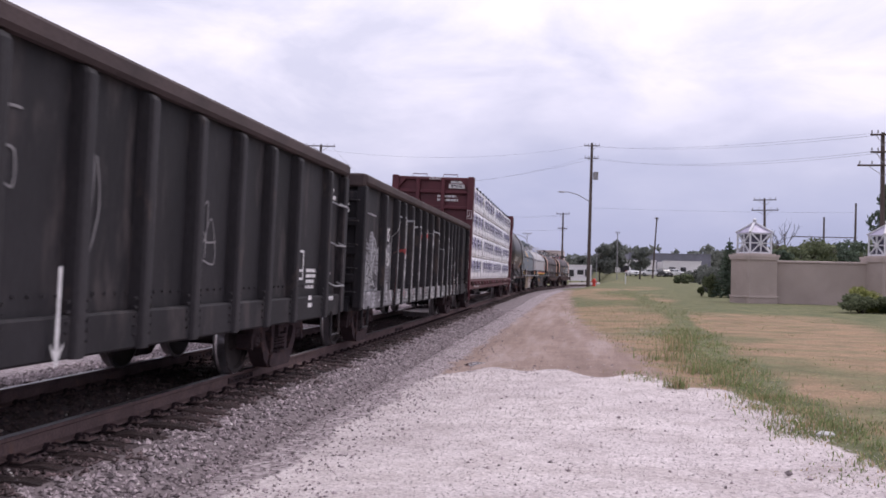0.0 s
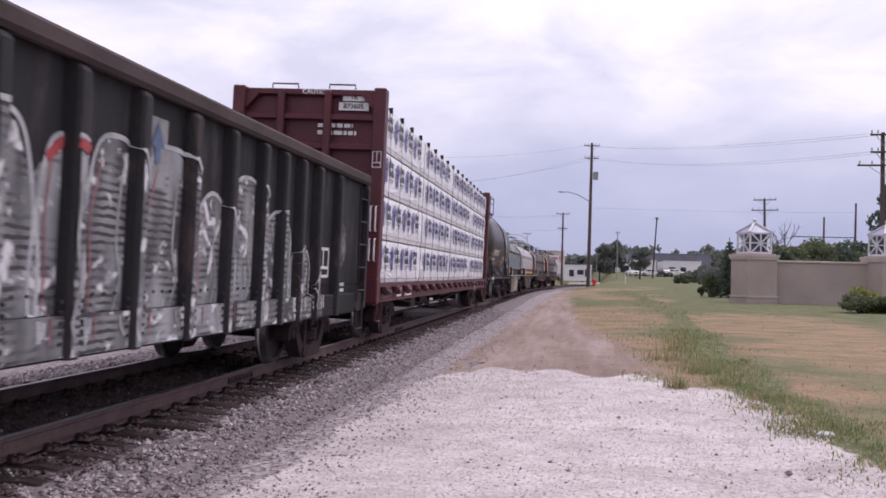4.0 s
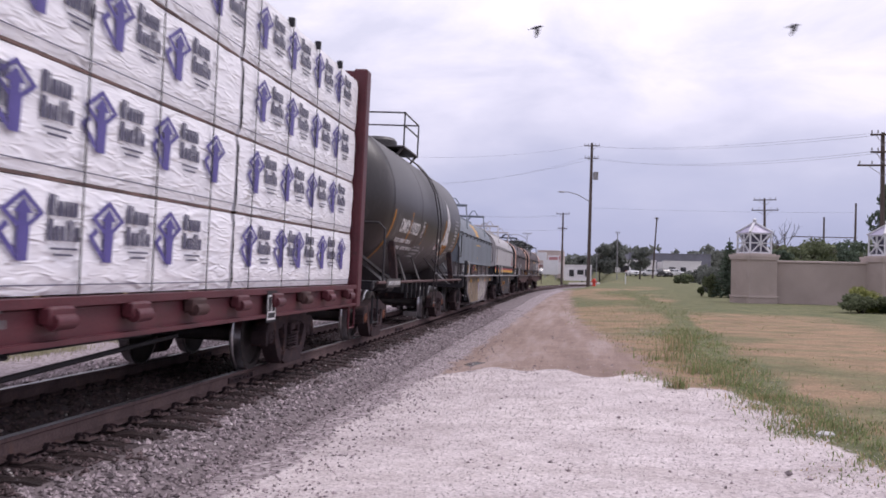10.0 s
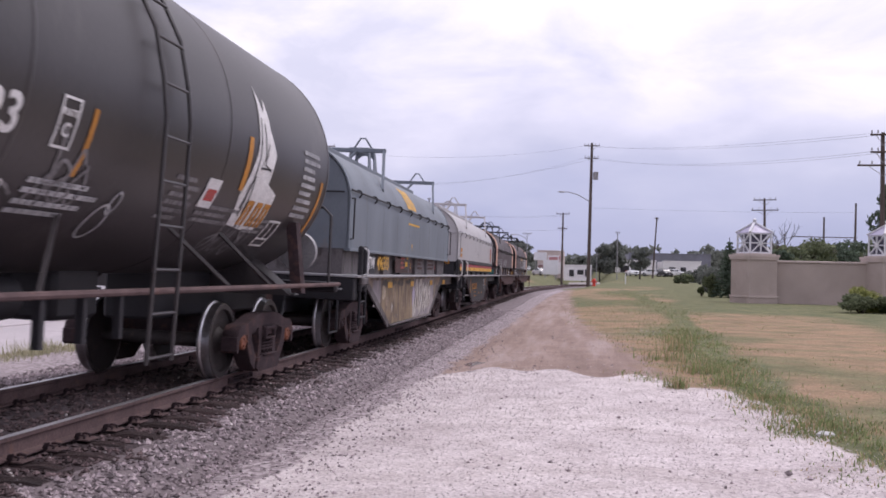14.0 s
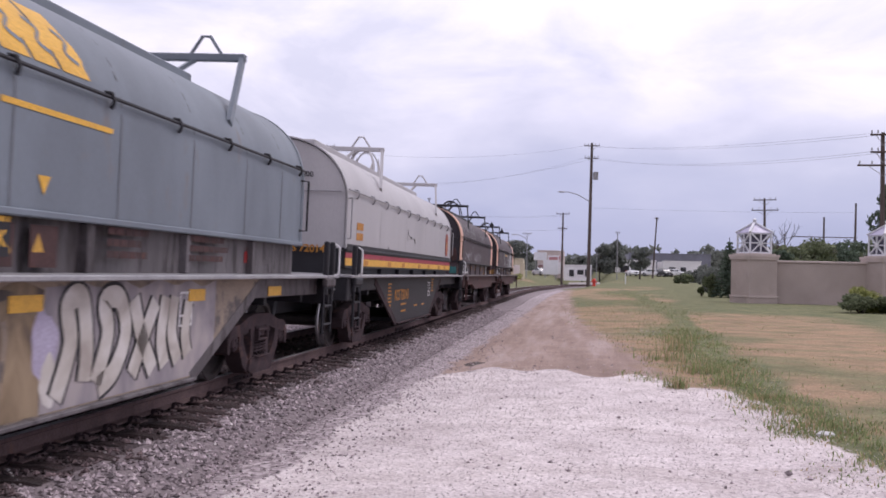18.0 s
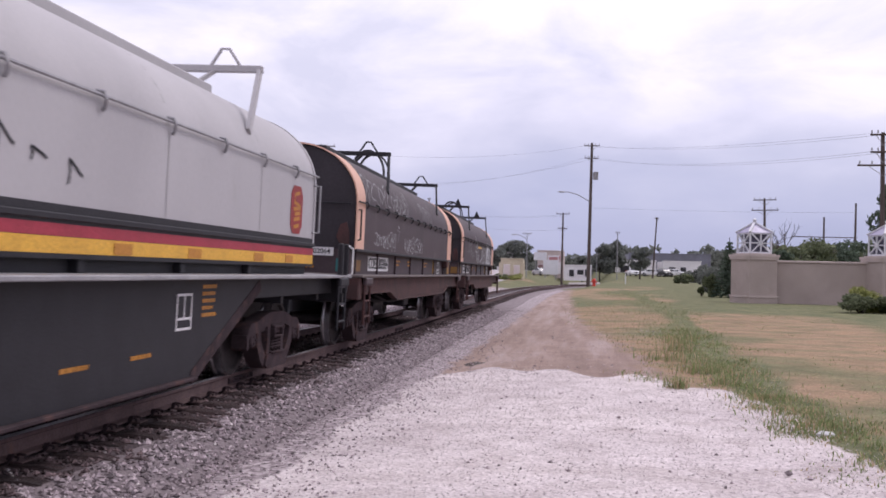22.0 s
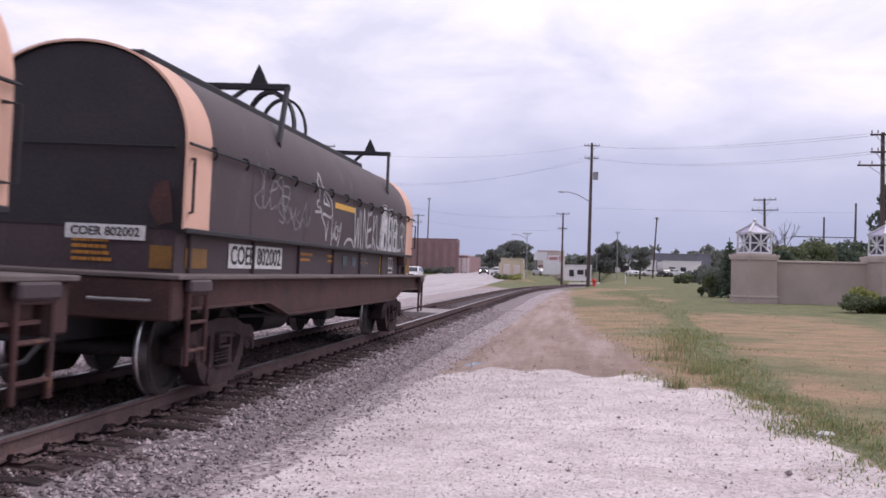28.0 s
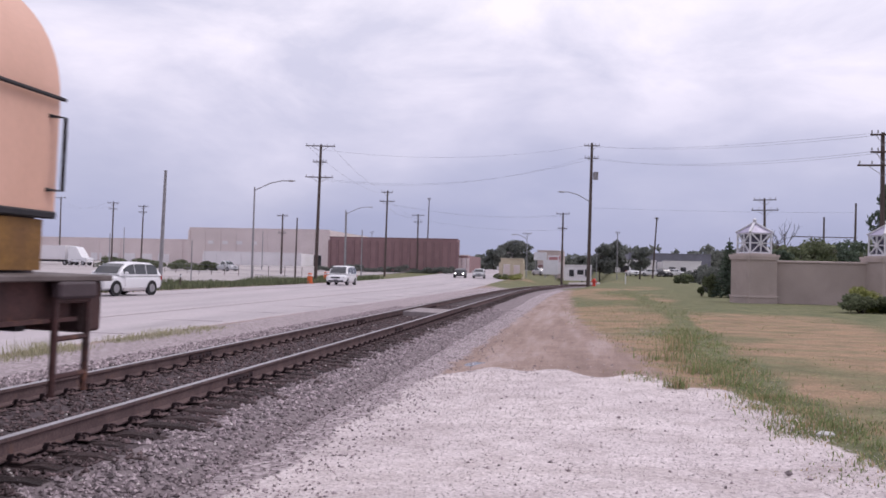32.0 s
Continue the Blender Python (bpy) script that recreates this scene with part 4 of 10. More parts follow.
        s.box(-1.3, 1.3, y - way * 0.3, y, 0.66, 0.92, 0.02)
        part("end_sill", s, M["near_black"], car)
        bogie(car, y - way * 1.78)
    b = Shape()
    b.lathe([(-0.5, 0.0), (-0.5, 0.17), (0.5, 0.17), (0.5, 0.0)], c=(-0.6, -1.0, 0.58), axis="y", n=14)
    part("air_tank", b, M["near_black"], car, "", True)
    s = Shape()
    s.tube([(0.9, -h + 3, 0.66), (0.9, -2, 0.60), (0.7, 1.0, 0.60), (0.7, h - 3, 0.66)], 0.03, 6)
    part("brake_pipe", s, M["near_black"], car, "", True)
    return car, c


def tag_pattern(w, h):
    """Framed consolidated stencil: a square outline split in two boxes."""
    s = Shape()
    t = w * 0.07
    for a, b, cc, d in ((-w / 2, w / 2, h / 2 - t, h / 2), (-w / 2, w / 2, -h / 2, -h / 2 + t), (-w / 2, -w / 2 + t, -h / 2, h / 2), (w / 2 - t, w / 2, -h / 2, h / 2), (-w / 2, w / 2, -h * 0.22, -h * 0.22 + t), (-t / 2, t / 2, -h * 0.2, h / 2)):
        s.box(a, b, cc, d, -0.001, 0.002)
    return s.mesh("stencil_frame", M["white_paint"])


gA, cA = gondola("gondola_car", "grimy black open-top gondola car with outside posts", -63.1, -47.3, M["black_steel"], M["black_rib"], M["chord"],
                 [-61.6, -60.17, -59.12, -58.07, -57.02, -55.97, -54.92, -53.9, -52.87, -51.8, -50.78, -49.74, -48.28], rear_ladder=False, front_ladder=False)
part("stencil", tag_pattern(0.46, 0.40), None, gA, "white painted stencil box", at=side_at(1.416, -49.37 - cA, 1.42))
part("stencil", bars(2, 0.42, 0.06, 0.05, M["white_paint"], 23), None, gA, "rows of small white print", at=side_at(1.416, -47.85 - cA, 2.45))
part("stencil", bars(1, 0.5, 0.035, 0.03, M["faint_white"], 24), None, gA, "row of small white print", at=side_at(1.416, -47.85 - cA, 1.28))
part("stencil", bars(2, 0.2, 0.06, 0.04, M["white_paint"], 25), None, gA, "small white print", at=side_at(1.494, -49.0 - cA, 0.88))
part("stencil", bars(1, 0.3, 0.06, 0.04, M["white_paint"], 26), None, gA, "small white print", at=side_at(1.494, -47.9 - cA, 0.9))
graffiti_later = [(-54.7, 1.9), (-52.5, 1.7), (-55.9, 2.2)]
part("stencil", bars(4, 0.5, 0.045, 0.03, M["white_paint"], 3), None, gA, "rows of small white print", at=side_at(1.416, -48.75 - cA, 0.9 + 0.3))
part("stencil", bars(1, 0.14, 0.12, 0.03, M["white_paint"], 5), None, gA, "small white placard", at=side_at(1.416, -50.55 - cA, 1.28))
_a = Shape()
_a.box(-0.02, 0.02, -0.3, 0.35, -0.001, 0.003)
_a.add([(-0.09, -0.18, 0.003), (0.0, -0.36, 0.003), (0.09, -0.18, 0.003), (0, -0.26, 0.003)], [(0, 1, 3), (1, 2, 3)])
part("chalk_arrow", _a, M["white_paint"], gA, "white arrow painted on the sill", at=side_at(1.540, -55.25 - cA, 1.0))

gB, cB = gondola("gondola_car", "dark grey gondola car covered in white spray paint", -46.05, -30.25, M["black_steel"], M["black_rib"], M["chord"],
                 [-44.27, -43.06, -42.32, -41.38, -40.42, -39.47, -38.5, -37.45, -36.48, -35.5, -34.75, -34.0, -33.2, -32.1], front_ladder=False)


def flow(pts, n=6):
    """A smooth line through the points."""
    p = [Vector(q) for q in [pts[0]] + pts + [pts[-1]]]
    out = []
    for a, b, c, d in zip(p, p[1:], p[2:], p[3:]):
        for k in range(n):
            t = k / n
            q = 0.5 * (2 * b + (c - a) * t + (2 * a - 5 * b + 4 * c - d) * t * t + (3 * b - a - 3 * c + d) * t ** 3)
            out.append((q.x, q.y))
    return out + [pts[-1]]


LOOPS = [[(0, 0.9), (0.15, 0.05), (0.45, 0.75), (0.6, 0.05), (0.95, 1.0)], [(0.9, 0.8), (0.4, 1.0), (0.1, 0.5), (0.4, 0.0), (0.9, 0.2)], [(0.1, 0.45), (0.8, 0.6), (0.55, 0.95), (0.15, 0.6), (0.25, 0.05), (0.9, 0.1)], [(0.1, 0), (0.15, 0.9), (0.2, 0.5), (0.6, 0.85), (0.8, 0.5), (0.85, 0)], [(0.85, 0.9), (0.3, 0.95), (0.2, 0.6), (0.75, 0.4), (0.7, 0.02), (0.1, 0.1)], [(0.3, 1.3), (0.4, 0.5), (0.3, -0.25)], [(0.5, 0.9), (0.1, 0.5), (0.5, 0.05), (0.9, 0.5), (0.5, 0.95)], [(0.1, 1.0), (0.5, 0.5), (0.9, 1.0), (0.6, 0.4), (0.2, -0.3)], [(0.15, 0), (0.2, 1.1), (0.85, 0.85), (0.25, 0.5), (0.9, -0.05)]]


def loops(n, w, h, seed):
    """Hasty marks in a row that spell nothing, within w by h."""
    rnd = random.Random(seed)
    out = []
    for i in range(n):
        lean, tall = rnd.uniform(0.0, 0.25), rnd.uniform(0.8, 1.15)
        base = rnd.choice(LOOPS)
        if rnd.random() < 0.5:
            base = [(1 - q, z) for q, z in base]
        if rnd.random() < 0.35:
            base = [(q, 1 - z) for q, z in base]
        out.append([(-w / 2 + (i - 0.2 + q * 1.45 + z * lean) * w / n + rnd.uniform(-0.14, 0.14) * w / n, h * (z * tall - 0.5) + rnd.uniform(-0.12, 0.12) * h) for q, z in base])
    return out


def graffiti(car, c, x, u, z, w, h, mat, seed, n=6, r=0.03, label="white spray-painted scrawl"):
    """Loose looping spray strokes within a field of w by h."""
    paths = [flow(p) for p in loops(n, w, h, seed)]
    part("graffiti", strokes(paths, r), mat, car, label, at=side_at(x, u - c, z))


def fills(car, c, x, u, z, w, h, mat, seed, n=5, label="faded spray-painted lettering"):
    """Rounded filled letter shapes, too wild to be read."""
    rnd = random.Random(seed)
    s = Shape()
    for i in range(n):
        cx = -w / 2 + (i + 0.5) * w / n
        k = 18
        ring = [(cx + w / n * 0.50 * (0.80 + 0.25 * rnd.random()) * math.cos(6.283 * j / k), h * 0.5 * (0.82 + 0.22 * rnd.random()) * math.sin(6.283 * j / k), 0.002) for j in range(k)]
        hole = [(cx + (px - cx) * 0.42, py * 0.42 + h * 0.08, 0.002) for px, py, _ in ring]
        s.add(ring + hole, [(j, (j + 1) % k, k + (j + 1) % k, k + j) for j in range(k)])
    part("graffiti", s, mat, car, label, at=side_at(x, u - c, z))


for _u, _z in graffiti_later:
    graffiti(gA, cA, 1.416, _u, _z, 0.5, 0.6, M["faint_white"], int(-_u), 2, 0.01, "faint chalk scrawl")

POSTS_B = [-44.27, -43.06, -42.32, -41.38, -40.42, -39.47, -38.5, -37.45, -36.48, -35.5, -34.75, -34.0, -33.2, -32.1]


def skin_x(u, z):
    """How far out the painted skin of the second gondola lies: panel, post or sill."""
    d = min(abs(u - q) for q in POSTS_B)
    x = 1.538 if d < 0.046 else 1.538 - 0.036 * (d - 0.046) / 0.033 if d < 0.0791 else 1.413
    return max(x, 1.493 if z < 1.0 else 0)


def sprayed(u0, u1, top, mat, label, bottom=0.70, dx=0.002):
    """A coat of paint that follows panels and posts, up to a height that top(u) gives."""
    s = Shape()
    cols = sorted([u0 + (u1 - u0) * k / 60 for k in range(61)] + [q + e for q in POSTS_B for e in (-0.094, -0.079, -0.046, 0.046, 0.079, 0.094) if u0 < q + e < u1])
    for p, q in zip(cols, cols[1:]):
        tp, tq = top(p), top(q)
        if min(tp, tq) <= bottom + 0.02:
            continue
        m = (p + q) / 2
        # leading flanks of posts get no paint; the bare dark stands for shade
        if any(-0.095 < m - k < -0.045 for k in POSTS_B):
            continue
        for lo, hi in (((bottom, 1.0), (1.0, None)) if bottom < 1.0 else ((bottom, None),)):
            zp, zq = (tp, tq) if hi is None else (hi, hi)
            if min(zp, zq) <= lo:
                continue
            zz = lo + 0.01
            xp, xq = skin_x(p, zz if lo < 1 else 1.5) + dx, skin_x(q, zz if lo < 1 else 1.5) + dx
            s.add([(xp, p - cB, lo), (xq, q - cB, lo), (xq, q - cB, zq), (xp, p - cB, zp)], [(0, 1, 2, 3)])
    part("graffiti", s, mat, gB, label)


def outline(pts, r, mat, label, dx=0.006):
    """A sprayed line in (u, z) that rides over panels and posts."""
    line = flow([(a, b) for a, b in pts], 10)
    s = Shape()
    row = []
    for i, (u, z) in enumerate(line):
        a, b = line[max(0, i - 1)], line[min(len(line) - 1, i + 1)]
        d = Vector((b[0] - a[0], b[1] - a[1]))
        d = d.normalized() if d.length > 1e-6 else Vector((1, 0))
        nx, nz = -d.y * r, d.x * r
        x = skin_x(u, z) + dx
        row += [(x, u + nx - cB, z + nz), (x, u - nx - cB, z - nz)]
    s.add(row, [(2 * i, 2 * i + 1, 2 * i + 3, 2 * i + 2) for i in range(len(line) - 1)])
    part("graffiti", s, mat, gB, label)


def spray_mix(name, scale, lo, mid_c, hi, at=(0.34, 0.50, 0.64), stretch=(1, 0.8, 2.6), warp=1.2):
    """Overlapping sprays of dark, grey and white paint in soft wavy strokes."""
    m = bpy.data.materials.new(name)
    m.use_nodes = True
    nt = m.node_tree
    N, L = nt.nodes.new, nt.links.new
    co, mp, n = N("ShaderNodeTexCoord"), N("ShaderNodeMapping"), N("ShaderNodeTexNoise")
    mp.inputs["Scale"].default_value = stretch
    n.inputs["Scale"].default_value, n.inputs["Detail"].default_value, n.inputs["Distortion"].default_value = scale, 6, warp
    r = N("ShaderNodeValToRGB")
    e = r.color_ramp.elements
    e.new(0.5)
    for q, p, c in zip(e, at, (lo, mid_c, hi)):
        q.position, q.color = p, (*c, 1)
    L(co.outputs["Object"], mp.inputs[0]), L(mp.outputs[0], n.inputs["Vector"]), L(n.outputs[0], r.inputs[0])
    b = nt.nodes["Principled BSDF"]
    L(r.outputs[0], b.inputs["Base Color"])
    b.inputs["Roughness"].default_value = 0.6
    return m


def spray_waves(name, dark, body, pale, cover):
    """Grey-green spray paint with rows of short wavy stripes and white overspray."""
    m = surf(name, body, dark, scale=1.5, rough=0.6, bump=0, stretch=(1, 1.5, 0.7), grain=0.12)
    nt = m.node_tree
    N, L = nt.nodes.new, nt.links.new
    b = nt.nodes["Principled BSDF"]
    src = b.inputs["Base Color"].links[0].from_socket
    co, wv, n1, n2 = N("ShaderNodeTexCoord"), N("ShaderNodeTexWave"), N("ShaderNodeTexNoise"), N("ShaderNodeTexNoise")
    wv.bands_direction = "Z"
    wv.inputs["Scale"].default_value, wv.inputs["Distortion"].default_value, wv.inputs["Detail"].default_value, wv.inputs["Detail Scale"].default_value = 4.6, 2.2, 2, 1.6
    n1.inputs["Scale"].default_value, n1.inputs["Detail"].default_value = 1.9, 3
    n2.inputs["Scale"].default_value, n2.inputs["Detail"].default_value, n2.inputs["Distortion"].default_value = 3.4, 6, 1.4
    for q in (wv, n1, n2):
        L(co.outputs["Object"], q.inputs["Vector"])
    last = src
    for noise_in, lo, hi, colour, other in ((n1, 0.40, 0.52, dark, wv), (n2, cover, cover + 0.07, pale, None)):
        k = N("ShaderNodeValToRGB")
        k.color_ramp.elements[0].position, k.color_ramp.elements[1].position = lo, hi
        L(noise_in.outputs[0], k.inputs[0])
        fac = k.outputs[0]
        if other:
            k2 = N("ShaderNodeValToRGB")
            k2.color_ramp.elements[0].position, k2.color_ramp.elements[1].position = 0.45, 0.75
            L(other.outputs[1], k2.inputs[0])
            mm = N("ShaderNodeMath"); mm.operation = "MULTIPLY"
            L(k2.outputs[0], mm.inputs[0]); L(fac, mm.inputs[1])
            fac = mm.outputs[0]
        mx = N("ShaderNodeMix"); mx.data_type = "RGBA"
        mx.inputs[7].default_value = (*colour, 1)
        L(fac, mx.inputs[0]); L(last, mx.inputs[6])
        last = mx.outputs[2]
    L(last, b.inputs["Base Color"])
    return m


SPRAY = spray_waves("spray_waves", (0.045, 0.041, 0.046), (0.32, 0.325, 0.34), (0.60, 0.59, 0.61), 0.57)
SPRAY_DIM = spray_waves("spray_dim", (0.075, 0.07, 0.08), (0.28, 0.278, 0.305), (0.42, 0.415, 0.44), 0.56)
# letters: left and right foot, apex height
LETTERS = [(-43.24, -42.02, 2.50), (-42.00, -40.98, 2.46), (-40.96, -39.86, 2.38), (-39.84, -39.26, 2.28), (-39.24, -38.36, 2.38), (-38.34, -37.24, 2.42), (-37.22, -36.4, 2.10), (-36.38, -35.3, 2.36), (-35.28, -34.2, 2.06), (-34.18, -33.7, 1.66), (-33.68, -33.3, 1.60), (-33.28, -32.78, 1.42)]


def bubble(u):
    for a, b, z in LETTERS:
        if a <= u <= b:
            q = (u - (a + b) / 2) / ((b - a) / 2)
            return 1.75 + (z - 1.75) * (1 - abs(q) ** 3.0) if z > 1.8 else z - 0.3 * abs(q) ** 3
    return 0.0


sprayed(-45.95, -43.28, lambda u: (2.03 if -45.2 < u < -44.7 else 1.84) + 0.08 * math.sin(u * 3.0) + 0.05 * math.sin(u * 11), SPRAY_DIM, "hazy grey-white spray paint behind the number")
sprayed(-43.28, -32.1, bubble, SPRAY, "large white bubble letters in spray paint")
for _i, (_a, _b, _z) in enumerate(LETTERS):
    _m, _w = (_a + _b) / 2, (_b - _a) / 2
    _rnd = random.Random(_i)
    _s = min(1.70, _z - 0.28)
    outline([(_a + 0.02, 0.85), (_a + 0.05, 0.85 + 0.55 * (_s - 0.85)), (_a + 0.0, _s), (_a + _w * 0.35, _z - 0.11), (_m, _z + 0.01), (_b - _w * 0.35, _z - 0.10), (_b - 0.02, _s + 0.03), (_b - 0.04, 0.85 + 0.5 * (_s - 0.85)), (_b - 0.0, 0.82)], 0.022, M["spray_white"], "white outline of a bubble letter")
    outline([(_a + 0.10, 0.80), (_a + 0.12, 0.80 + 0.6 * (_s - 0.80)), (_a + 0.09, _s), (_a + _w * 0.5, _z - 0.2)], 0.012, M["spray_pink"], "thin red inner line of a letter", 0.008)
    outline([(_m + _w * 0.25, _z - 0.30), (_m + _w * 0.15, _s - 0.15), (_m + _w * 0.35, 0.5 * _s + 0.40), (_m + _w * 0.10, 0.95), (_m + _w * 0.3, 0.80)], 0.020, M["haze_white"], "pale sprayed stroke in a letter", 0.008)
outline([(-42.82, 2.08), (-42.86, 1.78), (-42.84, 1.62), (-42.64, 1.58), (-42.58, 1.70)], 0.055, M["spray_red"], "red spray-painted hook", 0.012)
outline([(-42.52, 1.68), (-42.38, 1.78), (-42.24, 1.76), (-42.10, 1.62)], 0.06, M["spray_red"], "red spray-painted hook", 0.012)
outline([(-39.76, 2.10), (-39.55, 2.24), (-39.36, 2.12), (-39.33, 1.85)], 0.04, M["spray_red"], "red spray-painted arch", 0.012)
outline([(-42.1, 1.55), (-42.02, 1.2), (-42.05, 0.85)], 0.02, M["spray_red"], "red dribble of spray paint", 0.012)
for _i, (_u, _z) in enumerate(((-44.0, 1.75), (-43.75, 1.72), (-45.2, 1.4), (-44.8, 1.2), (-43.9, 1.25), (-45.5, 1.7))):
    graffiti(gB, cB, 1.500 if _z < 1.1 else 1.424, _u, _z, 0.45, 0.35, M["near_black"], 400 + _i, 2, 0.012, "dark spray-painted scrawl")
graffiti(gB, cB, 1.424, -45.2, 1.45, 1.0, 0.8, M["spray_white"], 7, 3, 0.022)
part("stencil", lettering("IAIS", 0.36, M["white_paint"], 0.006), None, gB, "white stencilled letters", at=side_at(1.424, -43.75 - cB, 2.06))
part("stencil", lettering("4515", 0.36, M["white_paint"], 0.006), None, gB, "white stencilled number", at=side_at(1.424, -43.75 - cB, 1.58))
sprayed(-38.34, -37.9, lambda u: 2.66, M["haze_white"], "pale painted patch with a blue arrow", 2.05, 0.004)
_s = Shape()
_s.add([(-0.13, -0.02, 0.003), (0.13, -0.02, 0.003), (0.0, 0.20, 0.003), (-0.05, -0.02, 0.003), (0.05, -0.02, 0.003), (0.05, -0.16, 0.003), (-0.05, -0.16, 0.003)], [(0, 1, 2), (3, 6, 5, 4)])
part("painted_arrow", _s, M["slate_blue"], gB, "blue arrow pointing up", at=side_at(1.424, -38.1 - cB, 2.42))
part("stencil", lettering("IAIS", 0.20, M["white_paint"], 0.004), None, gB, "white stencilled letters", at=end_at(1.02, -7.9 - 0.075, 2.88))
part("stencil", lettering("4515", 0.24, M["white_paint"], 0.004), None, gB, "white stencilled number", at=end_at(1.02, -7.9 - 0.055, 2.40))
part("stencil", tag_pattern(0.60, 0.44), None, gB, "white painted stencil box", at=side_at(1.418, -32.64 - cB, 1.47))
part("stencil", bars(2, 0.3, 0.05, 0.04, M["white_paint"], 8), None, gB, "rows of small white print", at=side_at(1.418, -31.5 - cB, 1.05))
fills(gB, cB, 1.418, -31.5, 1.75, 0.2, 0.28, M["faint_white"], 91, 1)
graffiti(gB, cB, 1.419, -31.5, 1.8, 0.25, 0.5, M["faint_white"], 92, 2, 0.015)


# ---- centerbeam flat car with wrapped lumber ----
def lumber_car():
    u0, u1 = -28.95, -7.35
    c, h = (u0 + u1) / 2, (u1 - u0) / 2
    car = thing("centerbeam_car", "dark red centerbeam flat car loaded with white-wrapped lumber packs", "freight car", track_pose(c - gone(0), 8.35))
    CARS.append((car, c, 8.35))
    s = Shape()
    s.box(-1.40, 1.40, -h, h, 1.04, 1.12, 0.01)
    part("deck", s, M["red_paint"], car)
    for sx in (-1, 1):
        s = Shape()
        s.box(sx * 1.36, sx * 1.40, -h, h, 0.78, 1.04)
        s.box(sx * 1.36, sx * 1.46, -h, h, 0.78, 0.82)
        s.box(sx * 1.36, sx * 1.46, -h, h, 1.06, 1.125)
        part("side_sill", s, M["red_paint"], car, "dark red channel side sill")
    s = Shape()
    s.box(-0.28, 0.28, -h, h, 0.55, 1.04, 0.02)
    s.prism([(-6.5, 0.84), (6.5, 0.84), (5.0, 0.60), (-5.0, 0.60)], -0.6, 0.6, "x")
    part("center_sill", s, M["near_black"], car)
    k = -h + 0.66
    i = 0
    while k < h - 0.4:
        for sx in (-1, 1):
            s = Shape()
            s.box(sx * 1.40, sx * 1.52, k - 0.16, k + 0.16, 0.93, 1.07, 0.02)
            s.lathe([(k - 0.13, 0.0), (k - 0.13, 0.06), (k + 0.13, 0.06), (k + 0.13, 0.0)], c=(sx * 1.50, 0, 0.96), axis="y", n=10)
            part("winch", s, M["red_paint"] if i % 3 else M["rust"], car, "load-strap winch on the side sill", True)
        k += 1.19
        i += 1
    # bulkheads
    for way in (-1, 1):
        y = way * h
        s = Shape()
        s.box(-1.43, 1.43, y - way * 0.10, y - way * 0.06, 1.1, 4.72)
        b = part("bulkhead", s, M["red_paint"], car, "tall dark red steel bulkhead")
        for sx in (-1, 1):
            s = Shape()
            s.box(sx * 1.24, sx * 1.47, y - way * 0.12, y + way * 0.16, 0.75, 4.75, 0.02)
            part("corner_post", s, M["red_paint"], b)
        for x in (-0.55, 0.35):
            s = Shape()
            s.box(x - 0.07, x + 0.07, y - way * 0.06, y + way * 0.10, 1.1, 4.7, 0.015)
            part("upright", s, M["red_paint"], b)
        for sx in (-1, 1):
            s = Shape()
            s.prism([(sx * 1.24, 4.62), (sx * 0.98, 4.62), (sx * 1.24, 4.34)], y - way * 0.05, y + way * 0.08)
            part("corner_gusset", s, M["red_paint"], b)
        for z in (1.62, 2.0, 2.55, 3.1, 3.65, 4.2, 4.66):
            s = Shape()
            s.box(-1.26, 1.26, y - way * 0.06, y + way * 0.06, z - 0.05, z + 0.06, 0.015)
            part("crossbar", s, M["red_paint"], b)
        for x0, x1 in ((-0.75, -0.25), (0.35, 0.85)):
            grab(car, [(x0, y, 4.74), (x0, y, 4.82), (x1, y, 4.82), (x1, y, 4.74)], M["red_paint"], 0.016)
        s = Shape()
        s.box(-1.4, 1.4, y - way * 0.35, y + way * 0.10, 0.72, 1.12, 0.02)
        part("end_sill", s, M["red_paint"], car)
        coupler(car, y + way * 0.1, way)
        bogie(car, way * 8.35)
        stirrup(car, 1.42, y - way * 0.08, y - way * 0.45, 0.42, 0.8, M["red_paint"])
        stirrup(car, -1.42, y - way * 0.08, y - way * 0.45, 0.42, 0.8, M["red_paint"])
    part("stencil", bars(2, 0.8, 0.075, 0.06, M["white_paint"], 11), None, car, "rows of small white print", at=end_at(0.55, -h + 0.02, 3.92))
    part("stencil", bars(3, 0.55, 0.06, 0.05, M["white_paint"], 12), None, car, "rows of small white print", at=end_at(0.75, -h + 0.02, 3.0))
    s = Shape()
    s.box(0.62, 1.05, -h - 0.012, -h + 0.02, 4.52, 4.66)
    s.box(0.55, 1.12, -h - 0.012, -h + 0.02, 4.34, 4.49)
    part("number_board", s, M["white_paint"], car, "pale number boards on the bulkhead")
    part("stencil", lettering("873605", 0.13, M["near_black"], 0.003), None, car, "dark number", at=end_at(0.83, -h - 0.014, 4.415))
    part("stencil", lettering("TR", 0.12, M["near_black"], 0.003), None, car, "dark letters", at=end_at(0.83, -h - 0.014, 4.59))
    part("stencil", lettering("CAUTION", 0.12, M["white_paint"], 0.003), None, car, "white warning word", at=end_at(0.12, -h - 0.064, 4.665))
    part("stencil", tag_pattern(0.17, 0.30), None, car, "white painted stencil box", at=end_at(1.35, -h - 0.162, 3.42))
    for z in (1.75, 2.15):
        s = Shape()
        s.box(0.7, 0.98, -h - 0.062, -h - 0.058, z, z + 0.17)
